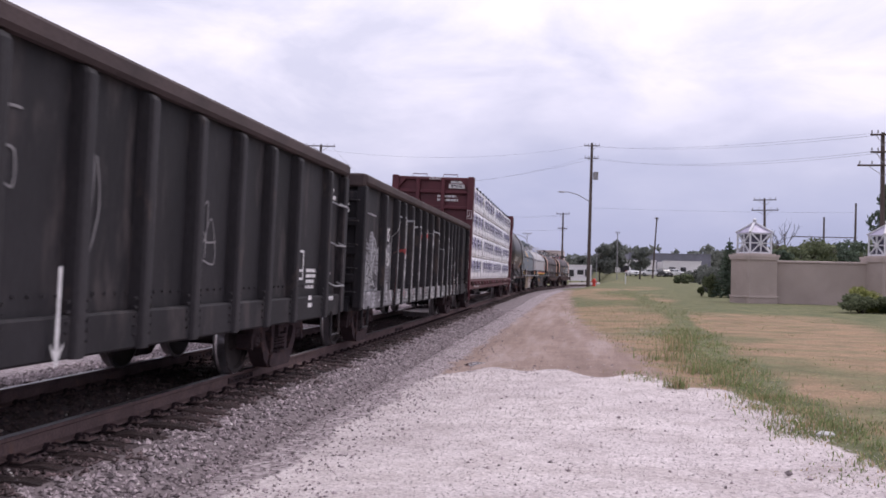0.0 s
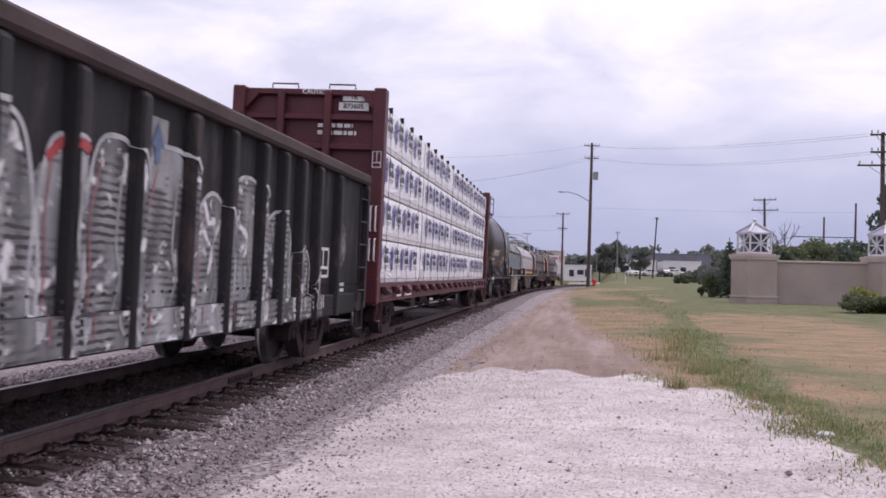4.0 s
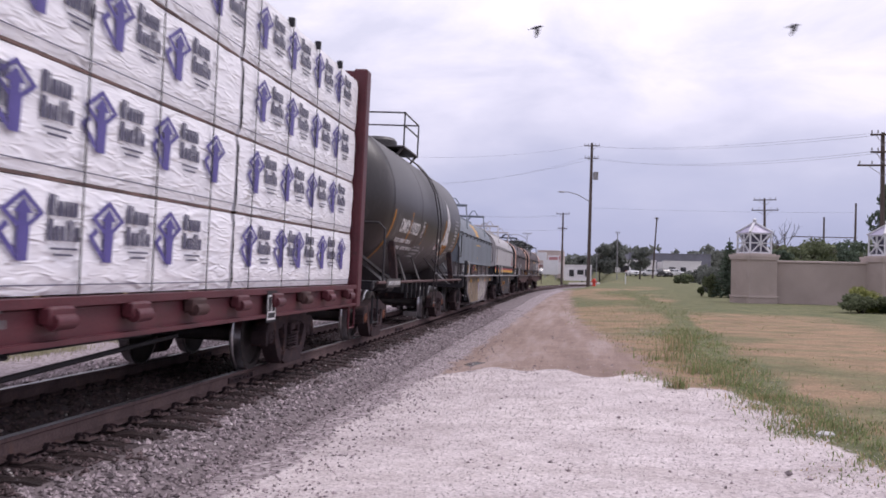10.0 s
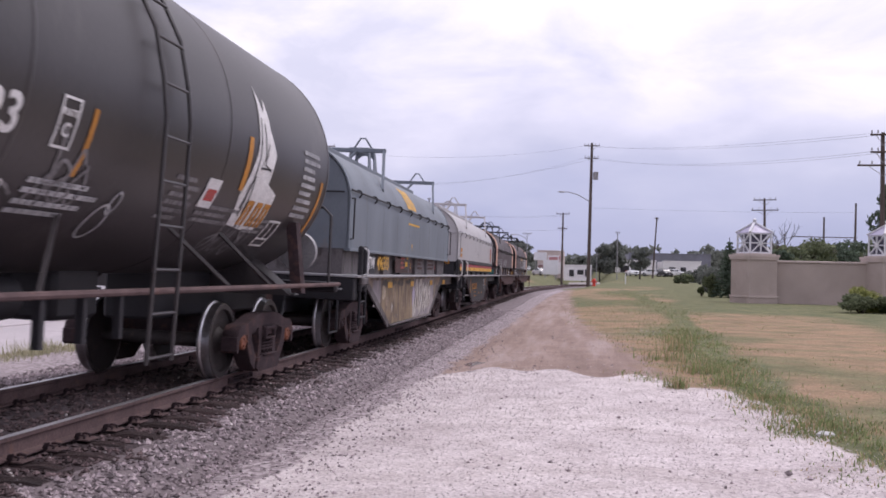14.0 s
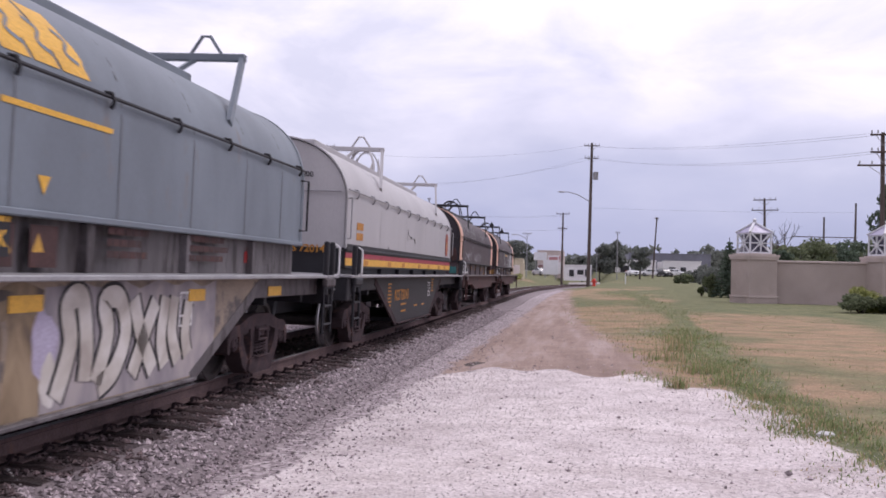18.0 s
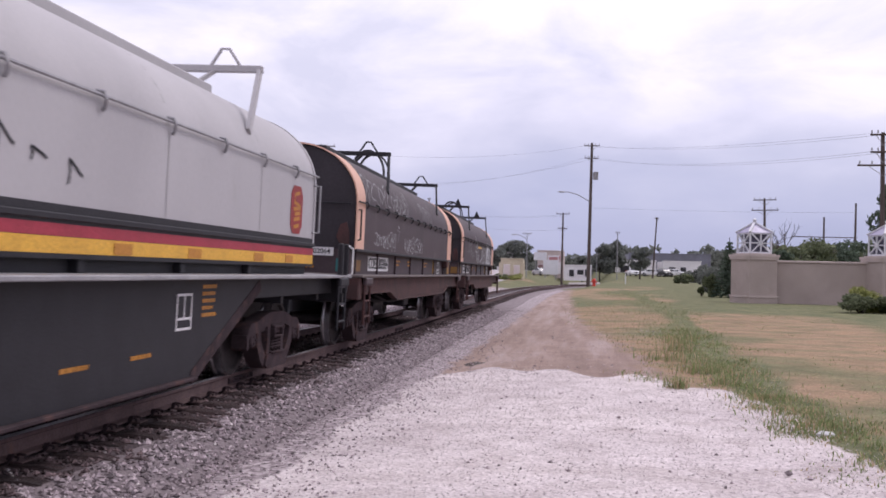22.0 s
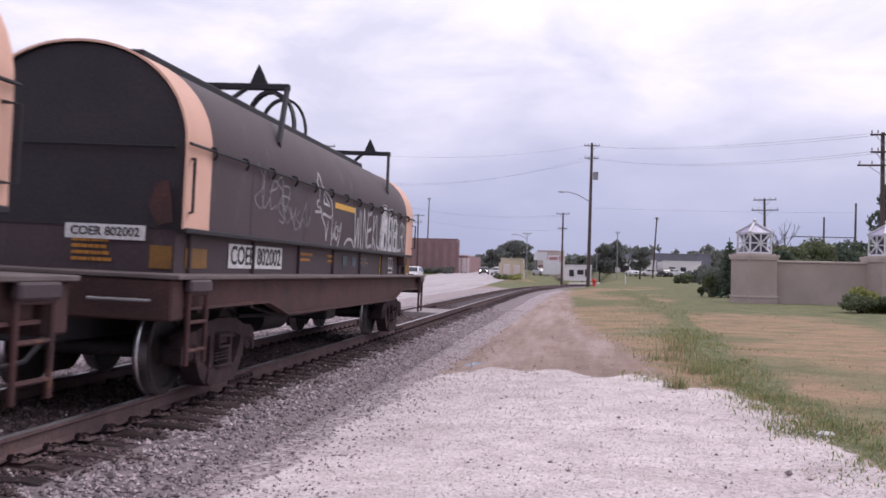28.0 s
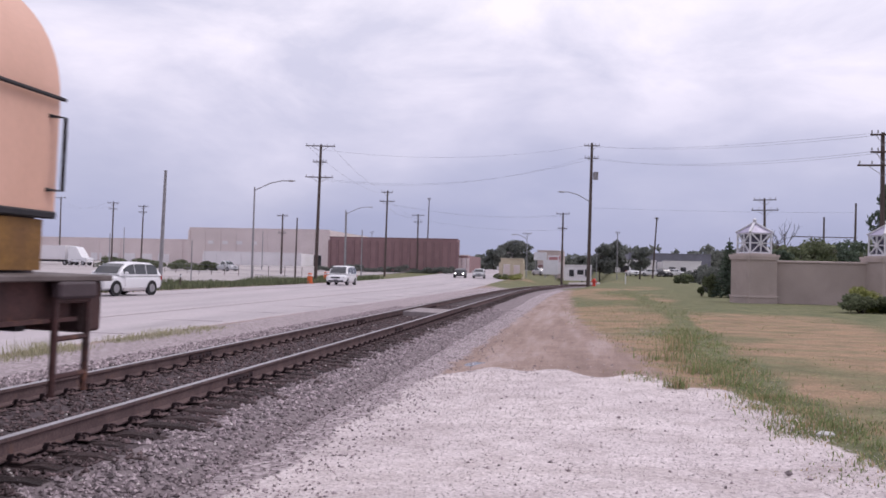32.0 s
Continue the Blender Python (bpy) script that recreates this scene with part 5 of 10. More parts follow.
        part("placard", s, M["faint_white"], car, "pale placard plate")
    for x, z0, z1 in ((1.395, 1.55, 1.95), (1.395, 2.1, 2.55), (1.30, 1.55, 1.95), (1.30, 2.1, 2.55)):
        grab(car, [(x, -h - 0.16, z0), (x, -h - 0.24, z0), (x, -h - 0.24, z1), (x, -h - 0.16, z1)], M["white_paint"], 0.016)
    s = Shape()
    s.box(1.22, 1.475, -h - 0.165, -h + 0.13, 0.76, 1.22, 0.02)
    part("post_foot", s, M["red_paint"], car, "lower end of the corner post")
    s = Shape()
    s.box(-0.22, 0.22, -h + 0.1, h - 0.1, 4.55, 4.70)
    beam = part("center_beam", s, M["red_paint"], car, "dark red longitudinal beam")
    k = -h + 1.2
    while k < h:
        s = Shape()
        s.box(-0.06, 0.06, k - 0.08, k + 0.08, 1.12, 4.55)
        part("beam_post", s, M["red_paint"], beam)
        k += 1.35
    # printed marks on the wrapping: a tree in a diamond, and lines of print
    w = Shape()
    ring = [(0.0, 0.250), (0.255, 0.095), (0.0, -0.060), (-0.255, 0.095)]
    inner = [(0.0, 0.205), (0.180, 0.095), (0.0, -0.015), (-0.180, 0.095)]
    w.add([(p, q, 0.003) for p, q in ring + inner], [(k, (k + 1) % 4, 4 + (k + 1) % 4, 4 + k) for k in range(4)])
    w.add([(-0.115, 0.085, 0.004), (0.0, 0.185, 0.004), (0.115, 0.085, 0.004), (0.060, 0.085, 0.004), (0.055, -0.02, 0.004), (-0.055, -0.02, 0.004), (-0.060, 0.085, 0.004)], [(0, 1, 6), (1, 2, 3), (1, 3, 6), (6, 3, 4, 5)])
    w.add([(-0.065, 0.0, 0.005), (0.085, 0.0, 0.005), (0.070, -0.245, 0.005), (-0.060, -0.245, 0.005)], [(0, 1, 2, 3)])
    w.add([(-0.285, -0.045, 0.003), (-0.195, 0.025, 0.003), (-0.150, -0.005, 0.003), (-0.215, -0.055, 0.003), (-0.085, -0.160, 0.003), (-0.050, -0.245, 0.004), (-0.235, -0.105, 0.003)], [(0, 1, 2, 3), (0, 3, 4, 6), (6, 4, 5)])
    mark = w.mesh("printed_mark", M["mark_blue"])
    t = Shape()
    # plain bars in place of the trade name: (width, height) of each
    for z, row in ((0.045, ((0.062, 0.155), (0.020, 0.150), (0.058, 0.110), (0.040, 0.112), (0.040, 0.112), (0.058, 0.110))), (-0.135, ((0.062, 0.155), (0.058, 0.110), (0.052, 0.110), (0.020, 0.150), (0.034, 0.158), (0.020, 0.150), (0.052, 0.110)))):
        x = 0.0
        for w0, tall in row:
            t.box(x, x + w0, z, z + tall, 0, 0.003)
            x += w0 + 0.020
    for z, x0, x1 in ((-0.20, 0.04, 0.40), (-0.245, 0.09, 0.34)):
        t.box(x0, x1, z, z + 0.016, 0, 0.003)
    words = t.mesh("printed_text_bar", M["mark_grey"])
    lengths = [(-h + 0.16, -h + 5.35), (-h + 5.4, -h + 10.75), (-h + 10.8, -h + 16.15), (-h + 16.2, h - 0.16)]
    tier_z = [1.135, 1.99, 2.845, 3.70]
    for ti, z in enumerate(tier_z):
        for li, (a, b) in enumerate(lengths):
            for sx in (1, -1):
                rnd = random.Random(ti * 10 + li + (sx < 0) * 100)
                s = Shape()
                a2, b2 = a + rnd.uniform(-0.02, 0.05), b - rnd.uniform(0.0, 0.06)
                # wrapped pack with a slightly uneven, creased face
                n, mz = 44, 7
                top = z + 0.822
                grid = []
                for i in range(n + 1):
                    y = a2 + (b2 - a2) * i / n
                    for k in range(mz + 1):
                        q = k / mz
                        zz = z + (top - z) * q
                        crease = 0.012 * noise.noise((y * 2.3, zz * 5 + y * 2, ti * 3 + li)) + 0.008 * noise.noise((y * 5 + zz * 4, zz * 2 - y, ti + 9))
                        roundoff = -0.022 * (1 - min(1, min(q, 1 - q) * 8)) ** 2
                        grid.append((sx * (1.335 + crease + roundoff), y, zz))
                f = [(i * (mz + 1) + k, (i + 1) * (mz + 1) + k, (i + 1) * (mz + 1) + k + 1, i * (mz + 1) + k + 1) for i in range(n) for k in range(mz)]
                s.add(grid, f)
                s.add([(sx * 0.24, a2, top), (sx * 1.30, a2, top), (sx * 1.30, b2, top), (sx * 0.24, b2, top)], [(0, 1, 2, 3)])
                for e in (a2, b2):
                    s.add([(sx * 0.24, e, z), (sx * 1.315, e, z), (sx * 1.315, e, top), (sx * 0.24, e, top)], [(0, 1, 2, 3)])
                p = part("lumber_pack", s, M["wrap"], car, "lumber pack in printed white wrapping", True)
                if sx > 0:
                    y = a2 + 0.30 + rnd.uniform(0, 0.35)
                    while y < b2 - 0.5:
                        part("printed_mark", mark, None, p, "blue tree mark", at=side_at(1.352, y, z + 0.49))
                        if y + 0.72 < b2:
                            part("printed_text_bar", words, None, p, "dark printed lines", at=side_at(1.352, y + 0.31, z + 0.53))
                        y += 1.13 + rnd.uniform(-0.04, 0.04) - (0.35 if rnd.random() < 0.12 else 0)
                    hem = Shape()
                    hem.box(1.349, 1.352, a2 + 0.03, b2 - 0.03, z + 0.070, z + 0.079)
                    part("printed_line", hem, M["mark_grey"], p, "thin dark line along the hem")
                # bearers under the pack
                if sx > 0:
                    for y in np.arange(a2 + 0.4, b2, 1.3):
                        st = Shape()
                        st.box(0.3, 1.31, y - 0.04, y + 0.04, z - 0.016, z - 0.002)
                        part("bearer", st, M["wood_end"], p)
    for z in tier_z[1:]:
        for (a, b) in lengths:
            s = Shape()
            s.box(0.26, 1.318, a + 0.05, b - 0.04, z - 0.030, z - 0.004, 0.004)
            part("lumber_layer", s, M["wood_edge"], car, "bare edge of boards between the packs")
    # straps over the load
    k = -h + 0.99
    while k < h - 0.3:
        s = Shape()
        s.beam((1.372, k, 1.10), (1.365, k, 4.54), 0.022, 0.004, (1, 0, 0))
        s.beam((1.365, k, 4.54), (0.2, k, 4.70), 0.035, 0.004)
        s.box(1.30, 1.375, k - 0.028, k + 0.028, 4.47, 4.58)
        part("tie_down_strap", s, M["near_black"], car, "thin dark tie-down cable with corner guard")
        k += 1.20
    s = Shape()
    s.tube([(1.1, -h + 4, 0.72), (0.9, -3, 0.52), (0.9, 2, 0.48), (0.9, 5, 0.62)], 0.025, 6)
    s.tube([(1.2, -1.0, 0.84), (1.2, -1.0, 0.70), (1.2, 1.6, 0.70), (1.2, 1.6, 0.84)], 0.02, 6)
    part("brake_rod", s, M["near_black"], car, "", True)
    s = Shape()
    s.box(0.2, 1.0, -4.6, -3.9, 0.45, 0.84, 0.04)
    part("brake_cylinder", s, M["near_black"], car)
    s = Shape()
    s.lathe([(-1.9, 0), (-1.9, 0.2), (-0.7, 0.2), (-0.7, 0)], c=(0.6, 0, 0.58), axis="y", n=14)
    part("air_tank", s, M["near_black"], car, "black brake reservoir", True)
    p = Shape()
    p.box(1.462, 1.468, -11.95 - c, -11.6 - c, 0.72, 1.10)
    part("placard", p, M["near_black"], car, "black stencil plate on the sill")
    part("stencil", tag_pattern(0.3, 0.3), None, car, "stencil box", at=side_at(1.469, -11.78 - c, 0.9))
    for u0, u1, word in ((-26.78, -26.28, "TR"), (-25.95, -25.06, "873605")):
        p = Shape()
        p.box(1.402, 1.408, u0 - c, u1 - c, 0.84, 1.045)
        part("number_plate", p, M["white_paint"], car, "white painted plate on the sill")
        part("stencil", lettering(word, 0.22, M["near_black"], 0.002), None, car, "dark letters or number", at=side_at(1.410, (u0 + u1) / 2 - c, 0.942))
    for u, r, w in ((-20.55, 2, 0.45), (-27.5, 2, 0.5), (-24.2, 1, 0.3), (-22.9, 1, 0.7), (-17.0, 2, 0.3)):
        part("stencil", bars(r, w, 0.06, 0.04, M["faint_white"], int(-u * 10)), None, car, "small white print", at=side_at(1.402, u - c, 0.96))
    return car


lumber_car()


# ---- tank car ----
def tank_car():
    c = 0.30
    car = thing("tank_car", "black tank car with white stencils and orange bands", "freight car", track_pose(c - gone(0), 4.4))
    CARS.append((car, c, 4.4))
    R, zc, half = 1.545, 2.785, 5.22
    s = Shape()
    prof = [(-half - 0.85, 0.0)]
    for k in range(1, 10):
        a = k / 9 * math.pi / 2
        prof.append((-half - 0.85 * math.cos(a), R * math.sin(a)))
    body = prof + [(-half * 0.5, R), (0, R), (half * 0.5, R)] + [(-a, r) for a, r in prof[::-1]]
    s.lathe(body, c=(0, 0, zc), axis="y", n=56, caps=False)
    shell = part("tank_shell", s, M["tank_black"], car, "black cylindrical tank with dished ends", True)
    for y in (-half, -half * 0.36, half * 0.3, half):
        w = Shape()
        w.lathe([(y - 0.025, R + 0.001), (y - 0.012, R + 0.007), (y + 0.012, R + 0.007), (y + 0.025, R + 0.001)], c=(0, 0, zc), axis="y", n=56, caps=False)
        part("weld_seam", w, M["tank_black"], shell, "", True)

    def on_shell(y, ang, dr=0.006):
        """Point on the shell, ang degrees above the horizontal on the near flank."""
        a = radians(ang)
        return Vector(((R + dr) * math.cos(a), y, zc + (R + dr) * math.sin(a)))

    def wrap(me, y, ang, dr=0.006):
        """Bends a flat mesh round the shell, after cutting its long edges."""
        bm = bmesh.new()
        bm.from_mesh(me)
        for _ in range(4):
            long = [e for e in bm.edges if e.calc_length() > 0.16]
            if not long:
                break
            bmesh.ops.triangulate(bm, faces=bm.faces)
            long = [e for e in bm.edges if e.calc_length() > 0.16]
            bmesh.ops.subdivide_edges(bm, edges=long, cuts=1)
        bm.to_mesh(me)
        bm.free()
        for v in me.vertices:
            a = radians(ang) + v.co.y / R
            r = R + dr + v.co.z
            v.co = (r * math.cos(a), y + v.co.x, zc + r * math.sin(a))
        return me

    for u, lo, hi, w in ((-4.72, -50, -7, 0.13), (-2.74, -30, -5, 0.11), (-0.72, -30, -10, 0.06), (2.45, -22, 0, 0.12), (5.3, -42, -8, 0.10)):
        b = Shape()
        n = 14
        for k in range(n):
            a0, a1 = lo + (hi - lo) * k / n, lo + (hi - lo) * (k + 1) / n
            if not -half < u - c < half:
                continue
            b.add([on_shell(u - c - w / 2, a0), on_shell(u - c + w / 2, a0), on_shell(u - c + w / 2, a1), on_shell(u - c - w / 2, a1)], [(0, 1, 2, 3)])
        if b.v:
            part("painted_band", b, M["orange"], car, "orange painted band")
    part("stencil", wrap(lettering("DMIX", 0.40, M["white_paint"], 0.008), -3.34 - c, -17.8), None, car, "large white stencilled letters")
    part("stencil", wrap(lettering("190523", 0.385, M["white_paint"], 0.008), -2.16 - c, -17.8), None, car, "large white stencilled number")
    for u, ang, rows, w, hh, mt in ((-0.62, -36, 2, 1.15, 0.045, "spray_white"), (-0.70, -43, 2, 1.0, 0.045, "spray_white"), (1.2, -32, 6, 0.6, 0.045, "faint_white"), (2.2, -36, 3, 1.1, 0.045, "faint_white"), (4.75, -14, 9, 0.7, 0.055, "spray_white"), (3.6, -38, 3, 0.9, 0.045, "faint_white")):
        part("stencil", wrap(bars(rows, w, hh, hh * 0.9, M[mt], int(u * 10) + 99), u - c, ang), None, car, "rows of small white print")
    fr = Shape()
    for x0, x1, y0, y1 in ((-0.12, 0.12, 0.17, 0.19), (-0.12, 0.12, -0.19, -0.17), (-0.12, -0.10, -0.17, 0.17), (0.10, 0.12, -0.17, 0.17)):
        fr.box(x0, x1, y0, y1, -0.001, 0.002)
    part("stencil", wrap(fr.mesh("stencil_frame", M["white_paint"]), -1.05 - c, -16), None, car, "white stencil frame")
    part("stencil", wrap(lettering("PLATE", 0.068, M["white_paint"], 0.002), -1.05 - c, -13.2), None, car, "white stencilled word")
    part("stencil", wrap(lettering("C", 0.14, M["white_paint"], 0.004), -1.05 - c, -18), None, car, "white stencilled letter")
    part("stencil", wrap(lettering("LD LMT  220800 LB   100150 KG", 0.135, M["white_paint"], 0.002), -2.92 - c, -29.5), None, car, "white stencilled load limit")
    part("stencil", wrap(lettering("LT WT     65200 LB     29600 KG  NEW  3-98", 0.135, M["white_paint"], 0.002), -2.72 - c, -36.0), None, car, "white stencilled light weight")
    for u, ang, rx, ry in ((0.02, -44, 0.13, 0.19), (0.10, -36, 0.06, 0.11)):
        ring = [(rx * math.cos(k / 20 * 6.2832), ry * math.sin(k / 20 * 6.2832)) for k in range(21)]
        part("graffiti", wrap(strokes([ring], 0.014).mesh("graffiti", M["spray_white"]), u - c, ang), None, car, "white sprayed ring")
    part("stencil", wrap(tag_pattern(0.42, 0.42), 4.05 - c, -40), None, car, "white stencil box")
    pl = Shape()
    pl.box(-0.16, 0.16, -0.16, 0.16, 0, 0.004)
    part("placard", wrap(pl.mesh("placard", M["white_paint"]), 1.75 - c, -26), None, car, "white and red placard")
    pl = Shape()
    pl.box(-0.11, 0.11, -0.08, 0.05, 0, 0.004)
    part("placard", wrap(pl.mesh("placard", M["lamp_red"]), 1.75 - c, -26, 0.012), None, car, "red field of the placard")
    # company emblem as a plain shape: a tall pointed white form with tan blocks
    lg = Shape()
    lg.add([(-0.30, 0.90, 0), (-0.12, 0.62, 0), (-0.05, 0.80, 0), (0.10, 0.45, 0), (0.34, 0.20, 0), (0.26, -0.15, 0), (0.62, -0.25, 0), (0.66, -0.62, 0), (0.52, -0.80, 0), (-0.32, -0.72, 0), (-0.46, -0.35, 0), (-0.26, 0.2, 0)],
           [(0, 1, 11), (1, 2, 3, 11), (3, 4, 5, 11), (5, 10, 11), (5, 6, 9, 10), (6, 7, 8, 9)])
    part("emblem", wrap(lg.mesh("emblem", M["white_paint"]), 2.95 - c, -11), None, car, "tall white painted emblem")
    lt = Shape()
    for i, x in enumerate((-0.12, 0.16, 0.42)):
        lt.box(x, x + 0.07, -0.70, -0.38, 0, 0.003)
        lt.box(x + 0.12, x + 0.19, -0.70, -0.38, 0, 0.003)
        lt.box(x, x + 0.19, -0.44, -0.38, 0, 0.003)
    part("emblem", wrap(lt.mesh("emblem", M["orange"]), 2.95 - c, -11, 0.012), None, car, "tan blocks on the emblem")
    lt = strokes([[(-0.22, 0.55), (-0.2, 0.1), (-0.3, -0.5)], [(-0.12, 0.5), (-0.02, 0.12), (-0.12, 0.0), (0.2, 0.02)], [(0.05, 0.3), (0.0, 0.05), (0.22, 0.0)], [(-0.3, -0.2), (-0.22, -0.6)], [(-0.2, -0.1), (-0.15, -0.55)]], 0.012)
    part("emblem", wrap(lt.mesh("emblem", M["near_black"]), 2.95 - c, -11, 0.012), None, car, "dark lines on the emblem")
    for u, ang, w, hh, seed, mt in ((-4.25, -22, 0.75, 0.55, 3, "faint_white"), (-2.2, -46, 1.9, 0.45, 4, "faint_white"), (-0.8, -32, 0.6, 0.4, 6, "faint_white"), (2.95, -46, 1.1, 0.4, 8, "faint_white"), (-2.7, -13, 0.7, 0.3, 9, "faint_white")):
        paths = [flow(p) for p in loops(6 if w > 1 else 4, w, hh, seed)]
        part("graffiti", wrap(strokes(paths, 0.016).mesh("graffiti", M[mt]), u - c, ang), None, car, "scrawled pale spray paint")
    # saddles, stub sills, end platforms
    for way in (-1, 1):
        y = way * 4.4
        for sx in (-1, 1):
            s = Shape()
            s.prism([(sx * 1.38, 1.05), (sx * 1.26, 1.98), (sx * 1.40, 1.98), (sx * 1.52, 1.05)], y - 0.09, y + 0.09)
            part("saddle_post", s, M["truck_steel"], car)
        s = Shape()
        s.prism([(-1.4, 1.02), (1.4, 1.02), (0.7, 1.55), (-0.7, 1.55)], y - 0.2, y + 0.2)
        part("saddle", s, M["tank_black"], car, "bolster saddle under the tank")
        s = Shape()
        s.box(-0.3, 0.3, way * 2.6, way * 6.5, 0.72, 1.30, 0.03)
        s.box(-1.45, 1.45, way * 6.3, way * 6.5, 1.02, 1.16, 0.03)
        part("stub_sill", s, M["near_black"], car)
        s = Shape()
        s.box(-1.45, 1.45, way * 5.75, way * 6.5, 1.14, 1.18, 0.008)
        part("end_platform", s, M["near_black"], car, "grating platform at the end")
        for z, y0 in ((2.28, 5.7),):
            s = Shape()
            s.tube([(-1.48, way * 5.75, 1.16), (-1.48, way * 5.75, z - 0.12), (-1.36, way * 5.75, z), (1.36, way * 5.75, z), (1.48, way * 5.75, z - 0.12), (1.48, way * 5.75, 1.16)], 0.022, 8)
            part("end_handrail", s, M["tank_black"], car, "", True)
        for sx in (-1, 1):
            s = Shape()
            s.beam((sx * 1.45, way * 4.6, 1.16), (sx * 0.7, way * 6.2, 1.95), 0.05, 0.05)
            part("brace", s, M["tank_black"], car)
            stirrup(car, sx * 1.45, way * 6.0, way * 6.45, 0.42, 0.9, M["near_black"])
        coupler(car, way * 6.5, way)
        bogie(car, (-4.24 if way < 0 else 4.55) - c, True)
    for sx in (-1, 1):
        s = Shape()
        s.tube([(sx * 1.50, -6.3, 1.15), (sx * 1.50, 6.3, 1.15)], 0.03, 8)
        part("side_rail", s, M["rail_side"], car, "long grey side handrail", True)
        for y in (-3.4, -1.6, 1.9, 3.2):
            s = Shape()
            s.beam((sx * 1.49, y, 1.15), (sx * 1.12, y + 0.8 * (1 if y < 0 else -1), 1.75), 0.035, 0.035)
            part("strut", s, M["tank_black"], car)
        for y in np.arange(-3.2, 3.3, 0.55):
            s = Shape()
            s.box(sx * 1.44, sx * 1.50, y - 0.03, y + 0.03, 0.78, 1.14)
            if -3.4 < y < -0.2:
                part("rail_hanger", s, M["near_black"], car)
    # ladder up the flank, bent round the shell
    for dy in (-0.24, 0.24):
        pts = [(1.60, 0.35 - c + dy, 0.55), (1.67, 0.35 - c + dy, 2.6)] + [tuple(on_shell(0.35 - c + dy, a, 0.09)) for a in (5, 20, 35, 50, 62)]
        s = Shape()
        s.tube(pts, 0.02, 6)
        lad = part("ladder", s, M["tank_black"], car, "ladder bent round the flank", True)
    for z in np.arange(0.6, 2.8, 0.37):
        s = Shape()
        s.tube([(1.60 + 0.034 * (z - 0.55), 0.11 - c, z), (1.60 + 0.034 * (z - 0.55), 0.59 - c, z)], 0.015, 6)
        part("rung", s, M["tank_black"], lad, "", True)
    for a in (4, 18, 32, 46, 60):
        s = Shape()
        s.tube([on_shell(0.11 - c, a, 0.09), on_shell(0.59 - c, a, 0.09)], 0.015, 6)
        part("rung", s, M["tank_black"], lad, "", True)
    # top platform with railing round the valve housing
    s = Shape()
    s.box(-0.95, 0.95, -1.45, 0.55, 4.29, 4.34, 0.01)
    for x in (-0.9, 0.9):
        for y in (-1.35, 0.45):
            s.beam((x, y, 4.30), (x * 0.7, y, 3.95), 0.05, 0.05)
    plat = part("top_platform", s, M["tank_black"], car, "dark walkway platform on top")
    s = Shape()
    s.lathe([(4.30, 0.0), (4.30, 0.48), (4.62, 0.48), (4.70, 0.40), (4.70, 0.0)], axis="z", n=24)
    part("valve_housing", s, M["tank_black"], car, "round valve dome", True)
    for x in (-0.93, 0.93):
        for z in (4.82, 5.12):
            s = Shape()
            s.tube([(x, -1.42, z), (x, 0.52, z)], 0.02, 6)
            part("rail_bar", s, M["tank_black"], plat, "", True)
    for y in (-1.42, 0.52):
        for z in (5.12,):
            s = Shape()
            s.tube([(-0.93, y, z), (0.93, y, z)], 0.02, 6)
            part("rail_bar", s, M["tank_black"], plat, "", True)
        for x in (-0.93, 0.93):
            s = Shape()
            s.tube([(x, y, 4.34), (x, y, 5.12)], 0.022, 6)
            part("rail_post", s, M["tank_black"], plat, "", True)
    s = Shape()
    s.lathe([(-1.3, 0), (-1.3, 0.2), (-0.2, 0.2), (-0.2, 0)], c=(0.3, 0, 1.05), axis="y", n=14)
    s.box(-0.3, 0.3, 0.6, 1.4, 0.8, 1.4, 0.05)
    part("brake_gear", s, M["near_black"], car, "", True)
    s = Shape()
    s.lathe([(0.0, 0.0), (0.0, 0.28), (0.05, 0.30), (0.10, 0.28), (0.10, 0.0)], c=(0.9, 6.05, 1.62), axis="y", n=20)
    part("brake_wheel", s, M["galv"], car, "", True)
    part("stencil", lettering("190523", 0.20, M["white_paint"], 0.004), None, car, "white number on the dished end", at=end_at(0.0, -half - 0.86, 3.4))
    s = Shape()
    s.box(1.50, 1.53, -5.3 - c, -3.9 - c, 1.05, 1.22, 0.006)
    part("side_plate", s, M["tank_black"], car, "dark plate with a white stencilled line")
    part("stencil", lettering("2 INCH HF COMP SHOES", 0.11, M["white_paint"], 0.002), None, car, "white stencilled line", at=side_at(1.533, -4.55 - c, 1.13))
    return car


tank_car()


# ---- covered coil steel cars ----
def arch(x1, z1, z2, z3, p=2.3, n=14):
    """Half outline of a hood: upright flank, then a rounded crown; from the flank's foot to the middle."""
    out = [(x1, z1), (x1, z2)]
    for k in range(1, n + 1):
        a = k / n * math.pi / 2
        out.append((x1 * math.cos(a) ** (2 / p), z2 + (z3 - z2) * math.sin(a) ** (2 / p)))
    out[-1] = (0.0, z3)
    return out


def hood_x(z, p=2.1):
    """Half width of a hood at height z."""
    q = min(max((z - 2.55) / 1.05, 0.0), 0.999)
    return 1.20 * (1 - q ** p) ** (1 / p)


